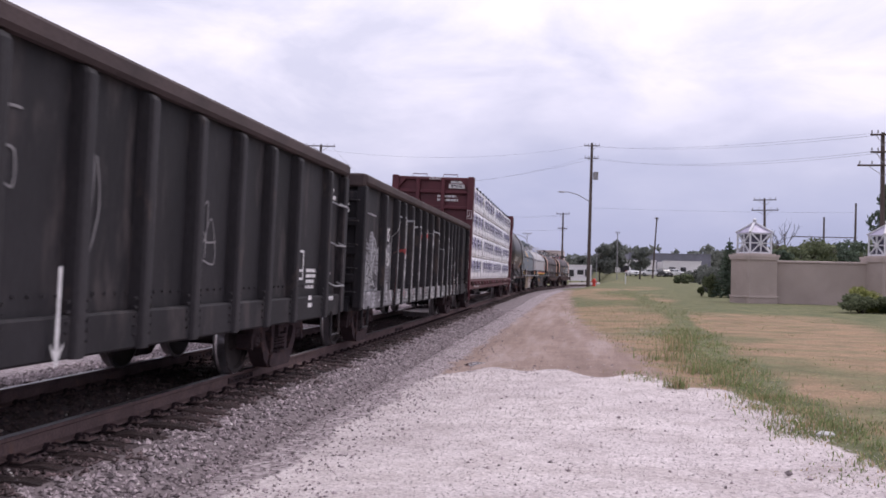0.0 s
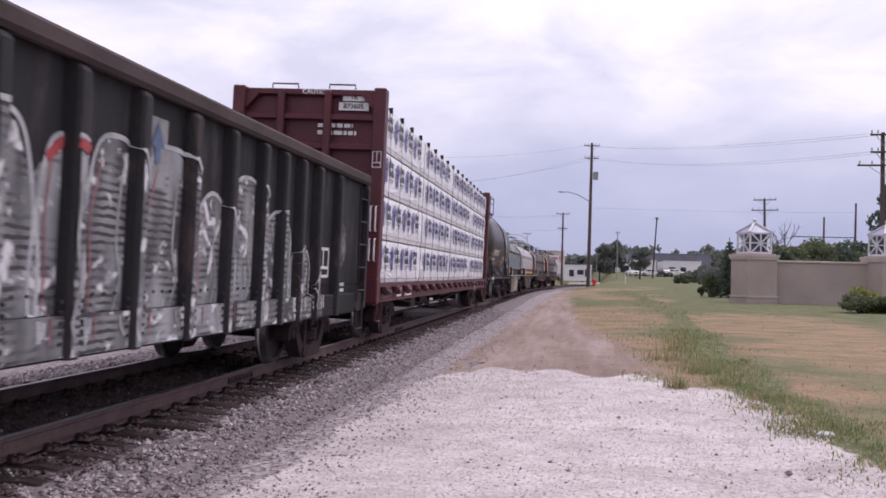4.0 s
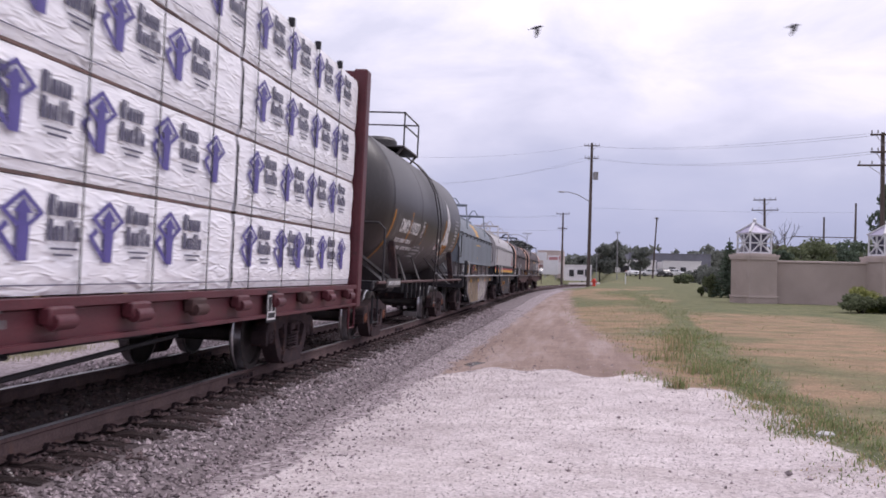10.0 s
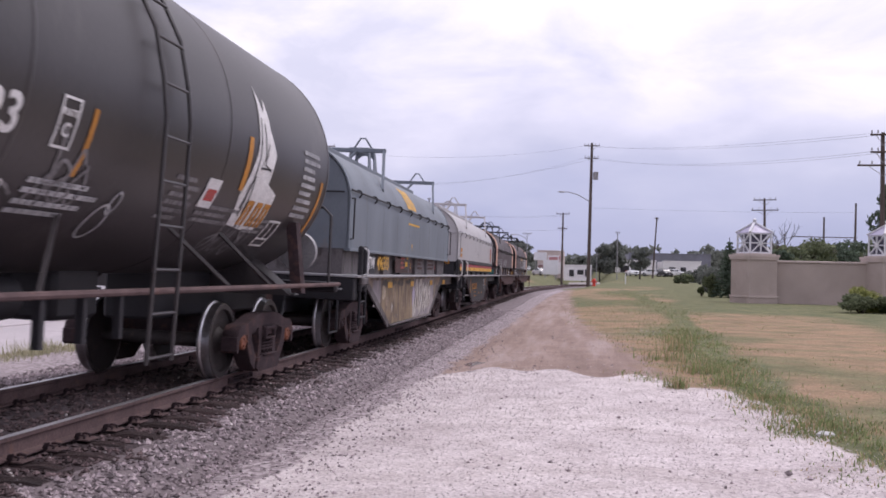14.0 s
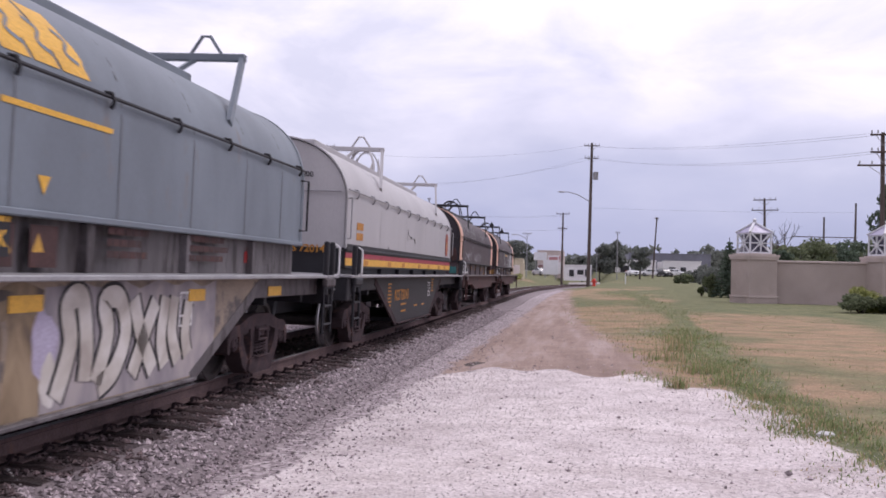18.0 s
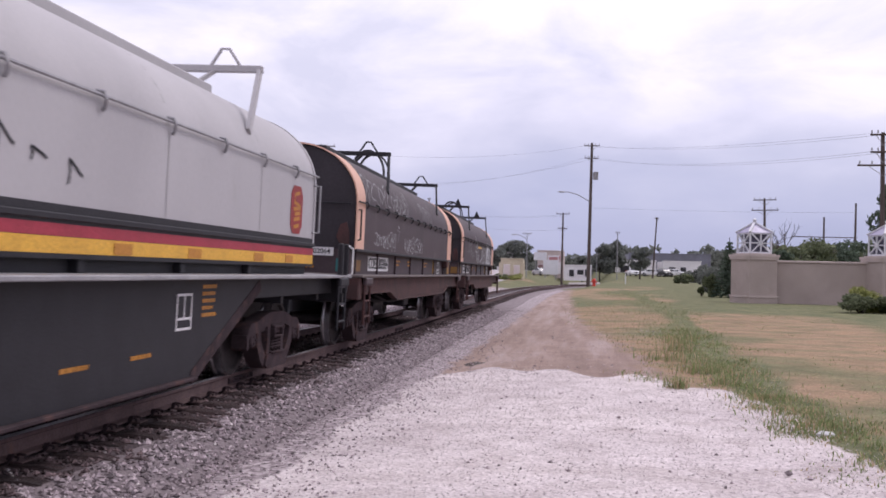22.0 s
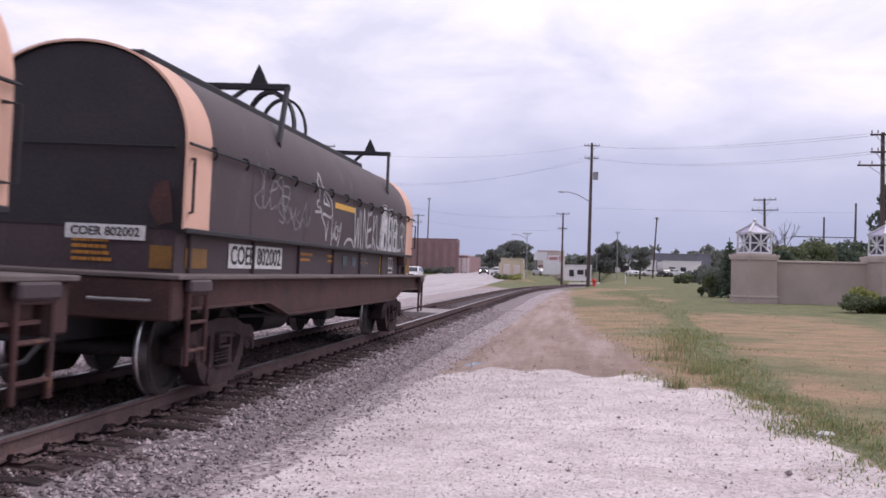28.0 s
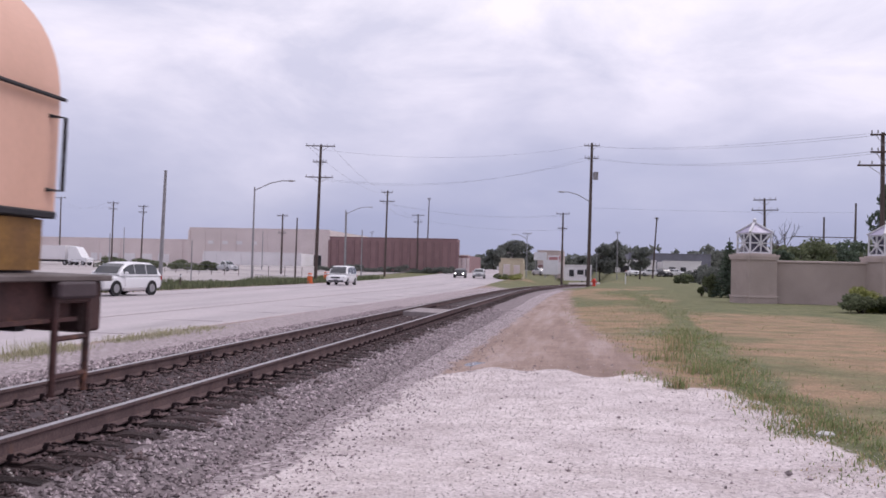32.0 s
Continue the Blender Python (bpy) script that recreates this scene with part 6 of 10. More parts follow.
def coil_car(label, hood0, hood1, end0, end1, bogies, hood_mat, end_mat, band_mat, sill_mat, deck_mat, belly, bracket_mat, rod_mat, p=2.3, rib_w=0.0, fin=False, hook=0.0, rod_z=2.58, hoops=(2.1, 2.75), hoop_top=4.26, hoop_form="band"):
    c = (end0 + end1) / 2
    half = (end1 - end0) / 2
    h0, h1 = hood0 - c, hood1 - c
    trucks = 5.2
    car = thing("coil_car", label, "freight car", track_pose(c - gone(0), trucks))
    CARS.append((car, c, trucks))
    right = arch(1.20, 1.73, 2.55, 3.60, p)
    ring = right + [(-x, z) for x, z in right[-2::-1]]
    s = Shape()
    ys = [h0, h0 + 0.02] + list(np.linspace(h0 + 0.4, h1 - 0.4, 8)) + [h1 - 0.02, h1]
    s.loft([[(x * (1 - (0.012 if y in (h0, h1) else 0)), y, z) for x, z in ring] for y in ys], False, False)
    hood = part("hood", s, hood_mat, car, "rounded removable steel hood", True)
    for y, way in ((h0, -1), (h1, 1)):
        e = Shape()
        yy = y - way * 0.05
        e.loft([[(x * 0.97, yy + d, 1.73 + (z - 1.73) * 0.985) for x, z in ring] for d in (-0.015, 0.015)])
        part("hood_end", e, end_mat, car, "upright end of the hood")
        wide = rib_w * (1.75 if way > 0 else 1.35)
        b = Shape()
        b.loft([[(x * q * (1 if z < 2.5 else 1) + 0.0, yv, 1.72 + (z - 1.72) * q2) for x, z in ring] for yv, q, q2 in ((y + way * 0.01, 0.99, 0.992), (y + way * 0.01, 1.008, 1.006), (y - way * (wide or 0.07), 1.008, 1.006), (y - way * (wide or 0.07), 0.99, 0.992))], False, False)
        part("hood_band", b, band_mat, hood, "end band of the hood", True)
        # rod across the end
        g = Shape()
        g.tube([(-1.1, y + way * 0.03, rod_z - 0.04), (1.1, y + way * 0.03, rod_z - 0.04)], 0.016, 6)
        part("end_rod", g, rod_mat, car, "", True)
        # bent grab irons at the corners
        for sx in (-1, 1):
            grab(car, [(sx * (hood_x(rod_z - 0.14, p) + 0.005), y - way * 0.12, rod_z - 0.14), (sx * 1.28, y - way * 0.02, rod_z - 0.14), (sx * 1.28, y - way * 0.02, 1.90), (sx * 1.205, y - way * 0.12, 1.90)], rod_mat, 0.016)
    for sx in (-1, 1):
        g = Shape()
        rx = hood_x(rod_z, p) + 0.045
        g.tube([(sx * rx, h0 - 0.02, rod_z), (sx * rx, h1 + 0.02, rod_z)], 0.017, 6)
        rod = part("side_rod", g, rod_mat, car, "long operating rod along the hood", True)
        for y in np.arange(h0 + 0.6, h1 - 0.2, 1.3 if belly else 0.95):
            k = Shape()
            k.tube([(sx * (rx - 0.06), y, rod_z + 0.04), (sx * (rx + 0.01), y, rod_z + 0.03), (sx * (rx + 0.03), y, rod_z - 0.03), (sx * (rx + 0.005), y + 0.03, rod_z - 0.06 - hook), (sx * (rx - 0.02), y + 0.05, rod_z - 0.08 - hook)], 0.017, 6)
            part("rod_bracket", k, rod_mat, rod, "", True)
        # lip along the hood's foot
        l = Shape()
        l.box(sx * 1.13, sx * 1.235, h0, h1, 1.69, 1.745, 0.01)
        part("hood_lip", l, bracket_mat if bracket_mat is not M["light_grey"] else M["near_black"], car)
    # lifting frames on the crown
    s = Shape()
    s.box(-0.44, 0.44, h0 + 0.5, h1 - 2.2, 3.50, 3.635, 0.015)
    part("ridge_board", s, bracket_mat, car, "narrow board along the crown")
    for i, y in enumerate((h0 + 3.8, h1 - 1.9)):
        g = Shape()
        g.box(-0.98, 0.98, y - 0.045, y + 0.045, 3.86, 3.95, 0.01)
        fr = part("lifting_frame", g, bracket_mat, car, "raised lifting frame")
        for sx in (-1, 1):
            l = Shape()
            l.beam((sx * 0.94, y, 3.88), (sx * 1.10, y - 0.72, 3.0), 0.10, 0.05, (1, 0, 0))
            part("frame_leg", l, bracket_mat, fr)
        l = Shape()
        l.tube([(0.68, y, 3.94), (0.53, y - 0.02, 4.16), (0.43, y - 0.02, 4.16), (0.28, y, 3.94)], 0.022, 6)
        if fin:
            l = Shape()
            l.prism([(0.40, 3.94), (0.66, 3.94), (0.52, 4.22)], y - 0.03, y + 0.03)
        l.beam((0.35, y, 3.88), (0.18, y - 0.35, 3.60), 0.05, 0.05)
        part("frame_hook", l, bracket_mat, fr, "", True)
        if i == 0:
            for n, dy in enumerate(hoops):
                # flat steel band bent over the crown; the leading one is wider and gusseted
                o = Shape()
                wide = 0.16 if n == 0 else 0.09
                arc = [k / 14 * math.pi for k in range(15)]
                if hoop_form == "frame":
                    # upright plate with sloping legs and a cut-out below its head
                    for sx in (-1, 1):
                        o.loft([[(sx * 0.27, y + dy - 0.09 - f, 3.55), (sx * 0.27, y + dy + 0.09 + f, 3.55), (sx * 0.22, y + dy + 0.07, hoop_top), (sx * 0.22, y + dy - 0.07, hoop_top)], [(sx * 0.24, y + dy - 0.09 - f, 3.55), (sx * 0.24, y + dy + 0.09 + f, 3.55), (sx * 0.19, y + dy + 0.07, hoop_top), (sx * 0.19, y + dy - 0.07, hoop_top)]] if (f := 0.05 + 0.05 * n) else [])
                    o.box(-0.235, 0.235, y + dy - 0.07, y + dy + 0.07, hoop_top - 0.03, hoop_top, 0.006)
                    o.prism([(-0.22, hoop_top - 0.03), (0.22, hoop_top - 0.03), (0.22, hoop_top - 0.26), (0.17, hoop_top - 0.19), (0.10, hoop_top - 0.13), (0.0, hoop_top - 0.11), (-0.10, hoop_top - 0.13), (-0.17, hoop_top - 0.19), (-0.22, hoop_top - 0.26)], y + dy - 0.012, y + dy + 0.012)
                    part("lifting_hoop", o, bracket_mat, fr, "upright lifting frame with an arched cut-out")
                    continue
                if hoop_form == "strap":
                    # broad strap bent over the crown, stiffened by three-cornered gussets
                    wide = 0.20 if n == 0 else 0.07
                    o.loft([[(q * 0.29 * math.cos(a), y + dy + e, 3.55 + q * (hoop_top - 3.55) * math.sin(a) ** 0.6) for q, e in ((0.95, -wide / 2), (1.0, -wide / 2), (1.0, wide / 2), (0.95, wide / 2))] for a in arc])
                    hoop = part("lifting_hoop", o, bracket_mat, fr, "broad steel strap bent over the crown", True)
                    for sx in (-1, 1):
                        t = Shape()
                        yy = y + dy + (0.02 if n else -0.06)
                        t.prism([(yy, 3.60), (yy + (0.46 if n else -0.42), 3.60), (yy, hoop_top - (0.16 if n else 0.28))], sx * 0.26, sx * 0.275, "x")
                        part("gusset", t, bracket_mat, hoop)
                    continue
                o.loft([[(q * 0.42 * math.cos(a), y + dy + e, 3.55 + q * (hoop_top - 3.55) * math.sin(a) ** 0.8) for q, e in ((0.93, -wide / 2), (1.0, -wide / 2), (1.0, wide / 2), (0.93, wide / 2))] for a in arc])
                part("lifting_hoop", o, bracket_mat, fr, "flat lifting hoop", True)
            o = Shape()
            o.tube([(0.0, y + hoops[0], hoop_top - 0.02), (0.0, y + hoops[1], hoop_top - 0.02)], 0.03, 6)
            part("hoop_bar", o, bracket_mat, fr, "", True)
    # trough wall below the hood, deck and sill
    s = Shape()
    s.box(-1.10, 1.10, h0 + 0.05, h1 - 0.05, 1.27, 1.73)
    part("trough", s, sill_mat, car, "recessed trough wall under the hood")
    for sx in (-1, 1):
        for y in np.arange(h0 + (1.3 if belly else 0.37), h1 - 0.8, 1.9):
            s = Shape()
            s.box(sx * 1.09, sx * (1.18 if belly else 1.14), y - (0.05 if belly else 0.02), y + (0.05 if belly else 0.02), 1.29, 1.69, 0.01)
            part("trough_stiffener", s, sill_mat, car)
    s = Shape()
    s.box(-1.52, 1.52, -half, half, 1.245, 1.288, 0.008)
    part("deck", s, deck_mat, car, "narrow walkway along the side")
    for sx in (-1, 1):
        s = Shape()
        if belly:
            s.box(sx * 1.245, sx * 1.294, -half + 0.4, half - 0.4, 1.00, 1.243, 0.01)
        else:
            q = half - 0.4
            s.prism([(-q, 1.243), (q, 1.243), (q, 0.98), (q - 2.3, 0.98), (q - 3.1, 0.80), (-q + 3.1, 0.80), (-q + 2.3, 0.98), (-q, 0.98)], sx * 1.35, sx * 1.41, "x")
        part("side_sill", s, M["rust"] if not belly else sill_mat, car)
        if not belly:
            f = Shape()
            for p0, p1 in (((-q, 0.97), (-q + 2.3, 0.97)), ((-q + 2.3, 0.97), (-q + 3.1, 0.79)), ((-q + 3.1, 0.79), (q - 3.1, 0.79)), ((q - 3.1, 0.79), (q - 2.3, 0.97)), ((q - 2.3, 0.97), (q, 0.97))):
                f.beam((sx * 1.41, p0[0], p0[1]), (sx * 1.41, p1[0], p1[1]), 0.12, 0.03, (0, 0, 1))
            part("sill_flange", f, M["rust"], car, "rusty bottom flange of the sill")
    s = Shape()
    s.box(-0.3, 0.3, -half, half, 0.60, 1.24, 0.02)
    for k in range(9):
        y = -half + 0.9 + k * (2 * half - 1.8) / 8
        s.box(-1.22 if belly else -1.35, 1.22 if belly else 1.35, y - 0.05, y + 0.05, 0.90, 1.24)
    part("center_sill", s, M["near_black"], car)
    if belly:
        mid = (bogies[0] + bogies[1]) / 2 - c - 0.15
        t = (bogies[1] - bogies[0]) / 2 - (3.0 if belly is M["near_black"] else 2.4)
        for sx in (-1, 1):
            s = Shape()
            s.prism([(mid - t - 2.3, 1.24), (mid + t + 1.9, 1.24), (mid + t + 1.9, 1.16), (mid + t, 0.26), (mid - t, 0.26), (mid - t - 2.3, 1.16)], sx * 1.24, sx * 1.30, "x")
            part("belly_plate", s, belly, car, "deep fishbelly side plate")
            s = Shape()
            s.box(sx * 1.22, sx * 1.36, mid - t - 0.03, mid + t + 0.03, 0.225, 0.262, 0.008)
            for way in (-1, 1):
                s.beam((sx * 1.29, mid + way * t, 0.25), (sx * 1.29, mid + way * (t + (1.9 if way > 0 else 2.3)), 1.16), 0.14, 0.035, (1, 0, 0))
            part("belly_flange", s, sill_mat if sill_mat is not M["near_black"] else M["truck_steel"], car)
        s = Shape()
        s.box(-1.2, 1.2, mid - t, mid + t, 0.28, 0.36)
        part("belly_floor", s, M["near_black"], car)
    else:
        s = Shape()
        s.lathe([(-2.2, 0), (-2.2, 0.2), (-1.1, 0.2), (-1.1, 0)], c=(0.5, 0, 0.62), axis="y", n=14)
        part("air_tank", s, M["near_black"], car, "", True)
        s = Shape()
        s.box(0.2, 0.9, 0.4, 1.0, 0.5, 0.92, 0.03)
        part("brake_cylinder", s, M["near_black"], car)
        s = Shape()
        s.tube([(0.9, -trucks + 1.4, 0.75), (0.9, -1.0, 0.66), (0.7, 1.5, 0.66), (0.7, trucks - 1.4, 0.70)], 0.025, 6)
        s.tube([(1.0, -trucks + 1.6, 0.86), (1.1, -trucks + 2.6, 0.70), (1.1, -0.4, 0.72)], 0.02, 6)
        part("brake_rod", s, M["near_black"], car, "", True)
    for way in (-1, 1):
        y = way * half
        s = Shape()
        s.box(-1.45, 1.45, y - way * 0.32, y - way * 0.02, 0.86, 1.245, 0.02)
        part("end_sill", s, M["near_black"] if belly else M["rust"], car)
        for sx in (-1, 1):
            ladder(car, [(sx * 1.49, y - way * 0.72, 0.44), (sx * 1.49, y - way * 0.72, 1.24)], [(sx * 1.49, y - way * 0.30, 0.44), (sx * 1.49, y - way * 0.30, 1.24)], 3, M["near_black"] if belly else M["rust"], 0.02, "corner step ladder")
            # corner guard posts with hand rails
            if belly:
                for dy in (0.30, 0.62):
                    q = Shape()
                    q.box(sx * 1.44, sx * 1.52, y - way * dy - 0.04, y - way * dy + 0.04, 1.0, 1.78, 0.02)
                    part("guard_post", q, M["near_black"], car, "black corner guard post")
                grab(car, [(sx * 1.53, y - way * 0.34, 1.75), (sx * 1.60, y - way * 0.34, 1.70), (sx * 1.60, y - way * 0.34, 1.32), (sx * 1.53, y - way * 0.34, 1.28)], M["white_paint"], 0.016)
            grab(car, [(sx * 0.7, y + way * 0.0, 1.05), (sx * 0.7, y + way * 0.09, 1.05), (sx * 1.25, y + way * 0.09, 1.05), (sx * 1.25, y, 1.05)], M["galv"], 0.014)
            w = Shape()
            w.box(sx * 1.46, sx * 1.54, y - way * 0.75, y - way * 0.25, 1.12, 1.245, 0.02)
            part("jacking_pad", w, sill_mat, car)
        coupler(car, y, way)
        bogie(car, bogies[0 if way < 0 else 1] - c)
    return car, c, h0, h1


def plate(car, x, y0, y1, z0, z1, mat, label, name="painted_panel"):
    s = Shape()
    s.box(x, x + 0.004, y0, y1, z0, z1)
    return part(name, s, mat, car, label)


def hood_line(car, c, pts, r, mat, label, p=2.1, smooth=True, dx=0.006):
    """A painted line in (u, z) that follows the curve of a hood."""
    line = flow(pts, 8) if smooth else [(a[0] + (b[0] - a[0]) * k / 5, a[1] + (b[1] - a[1]) * k / 5) for a, b in zip(pts, pts[1:]) for k in range(6)]
    s = Shape()
    row = []
    for i, (u, z) in enumerate(line):
        a, b = line[max(0, i - 1)], line[min(len(line) - 1, i + 1)]
        d = Vector((b[0] - a[0], b[1] - a[1]))
        d = d.normalized() if d.length > 1e-6 else Vector((1, 0))
        for k in (1, -1):
            zz = z + d.x * r * k
            row.append((hood_x(zz, p) + dx, u - d.y * r * k - c, zz))
    s.add(row, [(2 * i, 2 * i + 1, 2 * i + 3, 2 * i + 2) for i in range(len(line) - 1)])
    part("graffiti", s, mat, car, label)


def hood_patch(car, c, outline_uz, mat, label, p=2.1, name="emblem", dx=0.005):
    """A painted patch on a hood: rows of (z, left, right)."""
    s = Shape()
    v = []
    for z, a, b in outline_uz:
        v += [(hood_x(z, p) + dx, a - c, z), (hood_x(z, p) + dx, b - c, z)]
    s.add(v, [(2 * i, 2 * i + 1, 2 * i + 3, 2 * i + 2) for i in range(len(outline_uz) - 1)])
    part(name, s, mat, car, label)


def hood_seams(car, c, us, mat, p=2.1):
    for u in us:
        s = Shape()
        zs = [1.75, 2.2, 2.55, 2.75, 2.95, 3.1, 3.25, 3.38, 3.48]
        v = []
        for z in zs:
            v += [(hood_x(z, p) + 0.003, u - 0.012 - c, z), (hood_x(z, p) + 0.003, u + 0.012 - c, z)]
        s.add(v, [(2 * i, 2 * i + 1, 2 * i + 3, 2 * i + 2) for i in range(len(zs) - 1)])
        part("seam", s, mat, car, "welded seam of the hood")


# blue-grey car
k1, c1, a1, b1 = coil_car("blue-grey covered coil car with rusty sill and graffiti on its belly", 8.25, 20.85, 7.75, 21.85, (9.35, 19.6), M["blue_grey"], M["blue_grey"], M["blue_grey"], M["trough_wall"], M["galv"], M["belly_tan"], M["blue_grey"], M["near_black"], 2.1, rod_z=2.74, hoops=(1.75, 2.35), hoop_top=4.19, hoop_form="frame")
M["seam_grey"] = surf("seam_grey", (0.36, 0.35, 0.36), (0.30, 0.29, 0.30), rough=0.6)
M["seam_blue"] = surf("seam_blue", (0.12, 0.13, 0.15), (0.09, 0.095, 0.105), rough=0.6)
hood_seams(k1, c1, (9.6, 11.1, 12.6, 14.1, 15.6, 17.1, 18.6, 19.9), M["seam_blue"])
for _a, _b in ((13.98, 14.31), (14.36, 14.68), (14.73, 15.12)):
    hood_patch(k1, c1, [(2.82 + 0.05 * k, _a - 0.035 * k, _b - 0.035 * k + (0.05 if k in (3, 4, 5) else 0)) for k in range(10)], M["stripe_yellow"], "yellow slanted block of an emblem")
    hood_line(k1, c1, [(_a + 0.02, 3.14), (_a + 0.16, 3.08), (_a + 0.10, 2.98), (_a + 0.26, 2.92)], 0.018, M["blue_grey"], "blue-grey gap in the emblem", dx=0.009)
hood_line(k1, c1, [(13.95, 2.47), (15.45, 2.47)], 0.022, M["stripe_yellow"], "yellow painted line below the emblem", smooth=False)
plate(k1, 1.182, 9.75 - c1, 10.52 - c1, 1.31, 1.68, M["near_black"], "black panel")
part("stencil", lettering("ATW", 0.32, M["white_paint"], 0.006), None, k1, "white stencilled letters", at=side_at(1.190, 10.13 - c1, 1.5))
part("stencil", lettering("496593", 0.39, M["stripe_yellow"], 0.003), None, k1, "yellow stencilled number", at=side_at(1.186, 11.32 - c1, 1.5))
for u, w, mt in ((12.3, 0.5, "rust"), (13.0, 0.45, "bright_red"), (13.6, 0.2, "stripe_yellow"), (15.4, 0.8, "rust"), (17.2, 1.1, "rust")):
    part("stencil", bars(3, w, 0.06, 0.04, M[mt], int(u * 7)), None, k1, "faded print", at=side_at(1.186, u + 0.5 - c1, 1.5))
for u, w in ((9.0, 0.5), (11.55, 0.45), (14.2, 0.4), (17.1, 0.4), (19.5, 0.5)):
    plate(k1, 1.3075, u - c1 - w / 2, u - c1 + w / 2, 1.02, 1.14, M["stripe_yellow"], "yellow reflector strip")
# rusty patches of the trough wall
for _u, _w in ((12.7, 1.5), (14.4, 0.35)):
    plate(k1, 1.182, _u - c1, _u + _w - c1, 1.33, 1.64, M["rust"], "rust-brown painted patch")
# wild paint over the whole belly plate
OLIVE = spray_mix("spray_olive", 1.7, (0.062, 0.043, 0.036), (0.175, 0.122, 0.072), (0.29, 0.215, 0.135), (0.34, 0.47, 0.66), (1, 1.5, 0.75), 1.4)
PALE = spray_mix("spray_pale", 1.6, (0.16, 0.14, 0.16), (0.24, 0.215, 0.235), (0.34, 0.30, 0.30), (0.36, 0.48, 0.62), (1, 1.6, 0.7), 0.6)
LETTER = spray_mix("spray_letter", 2.0, (0.34, 0.30, 0.27), (0.46, 0.425, 0.39), (0.56, 0.53, 0.51), (0.34, 0.48, 0.62), (1, 1.2, 0.8), 0.4)
LILAC = surf("spray_lilac", (0.42, 0.38, 0.50), (0.34, 0.30, 0.40), scale=4, rough=0.6, bump=0)


def belly_paint(u0, u1, mat, label, seed):
    rnd = random.Random(seed)
    s = Shape()
    n = 24
    v = []
    for k in range(n + 1):
        u = u0 + (u1 - u0) * k / n
        d = max(0.0, 11.6 - u) / 2.3 + max(0.0, u - 17.05) / 1.9
        lo = 0.275 + 0.9 * d
        hi = 1.19 + 0.03 * math.sin(u * 9) + 0.03 * rnd.random()
        v += [(1.3035, u - c1, lo), (1.3035, u - c1, max(lo + 0.01, hi))]
    s.add(v, [(2 * i, 2 * i + 2, 2 * i + 3, 2 * i + 1) for i in range(n)])
    part("graffiti", s, mat, k1, label)


belly_paint(9.9, 10.66, PALE, "lilac-grey spray paint on the belly plate", 3)
belly_paint(10.66, 14.42, OLIVE, "olive and tan spray paint over the belly plate", 1)
belly_paint(14.43, 17.6, PALE, "white bubble letters sprayed on the belly plate", 2)
BOLD = [[(15.05, 0.36), (15.22, 0.75), (15.16, 1.05), (15.36, 1.10), (15.46, 0.72), (15.44, 0.45)], [(15.62, 0.42), (15.78, 0.80), (15.70, 1.06), (15.95, 1.08), (16.08, 0.80), (15.92, 0.50), (15.66, 0.38)], [(16.20, 1.08), (16.36, 0.76), (16.62, 0.42)], [(16.62, 1.04), (16.42, 0.74), (16.22, 0.42)], [(16.82, 1.08), (16.76, 0.70), (16.86, 0.44)], [(17.02, 1.08), (16.98, 0.74), (17.14, 0.46)], [(17.34, 1.02), (17.28, 0.72), (17.36, 0.50)]]
part("graffiti", strokes([flow([(q - 14.905, z) for q, z in p]) for p in BOLD], 0.125), M["near_black"], k1, "black outline of bold sprayed letters", at=side_at(1.306, 14.475 - c1, 0.0))
part("graffiti", strokes([flow([(q - 14.905, z) for q, z in p]) for p in BOLD], 0.093), LETTER, k1, "cream fill of bold sprayed letters", at=side_at(1.309, 14.475 - c1, 0.0))
CREAM = spray_mix("spray_cream", 3.0, (0.22, 0.165, 0.11), (0.36, 0.285, 0.20), (0.44, 0.37, 0.28), (0.34, 0.46, 0.62), (1, 1.0, 1.0), 0.4)
UMBER = spray_mix("spray_umber", 3.0, (0.030, 0.024, 0.024), (0.055, 0.042, 0.038), (0.10, 0.075, 0.055), (0.34, 0.50, 0.66), (1, 1.2, 0.6), 0.5)


def dab(u, z, w, h, mat, label, seed, dx=0.0):
    """An uneven patch of sprayed paint on the belly plate."""
    rnd = random.Random(seed)
    s = Shape()
    ph = [rnd.uniform(0, 6.28) for _ in range(3)]
    rim = []
    for k in range(32):
        a = k / 32 * 6.2832
        q = 0.88 + 0.12 * math.sin(2 * a + ph[0]) + 0.10 * math.sin(3 * a + ph[1]) + 0.05 * math.sin(7 * a + ph[2])
        rim.append((1.3045 + dx, u - c1 + w / 2 * math.cos(a) * q, z + h / 2 * math.sin(a) * q))
    s.add(rim, [tuple(range(32))])
    part("graffiti", s, mat, k1, label)


for _i, (_u, _z, _w, _h) in enumerate(((11.05, 1.10, 0.75, 0.22), (11.9, 1.12, 0.62, 0.15), (12.75, 1.12, 0.85, 0.17), (13.7, 1.13, 0.7, 0.13), (11.35, 0.72, 0.30, 0.40), (12.15, 0.86, 0.16, 0.50), (12.95, 0.62, 0.12, 0.46), (13.55, 0.74, 0.14, 0.42), (12.4, 0.40, 0.4, 0.10))):
    dab(_u, _z, _w, _h, UMBER if _z > 1.0 else M["belly_tan"], "dark sprayed edge of worn paint" if _z > 1.0 else "dull stained patch of paint", 200 + _i)
dab(10.98, 0.93, 0.50, 0.28, CREAM, "cream sprayed patch", 230, 0.001)
dab(11.86, 0.60, 0.10, 0.20, LETTER, "pale drop of paint", 231, 0.001)
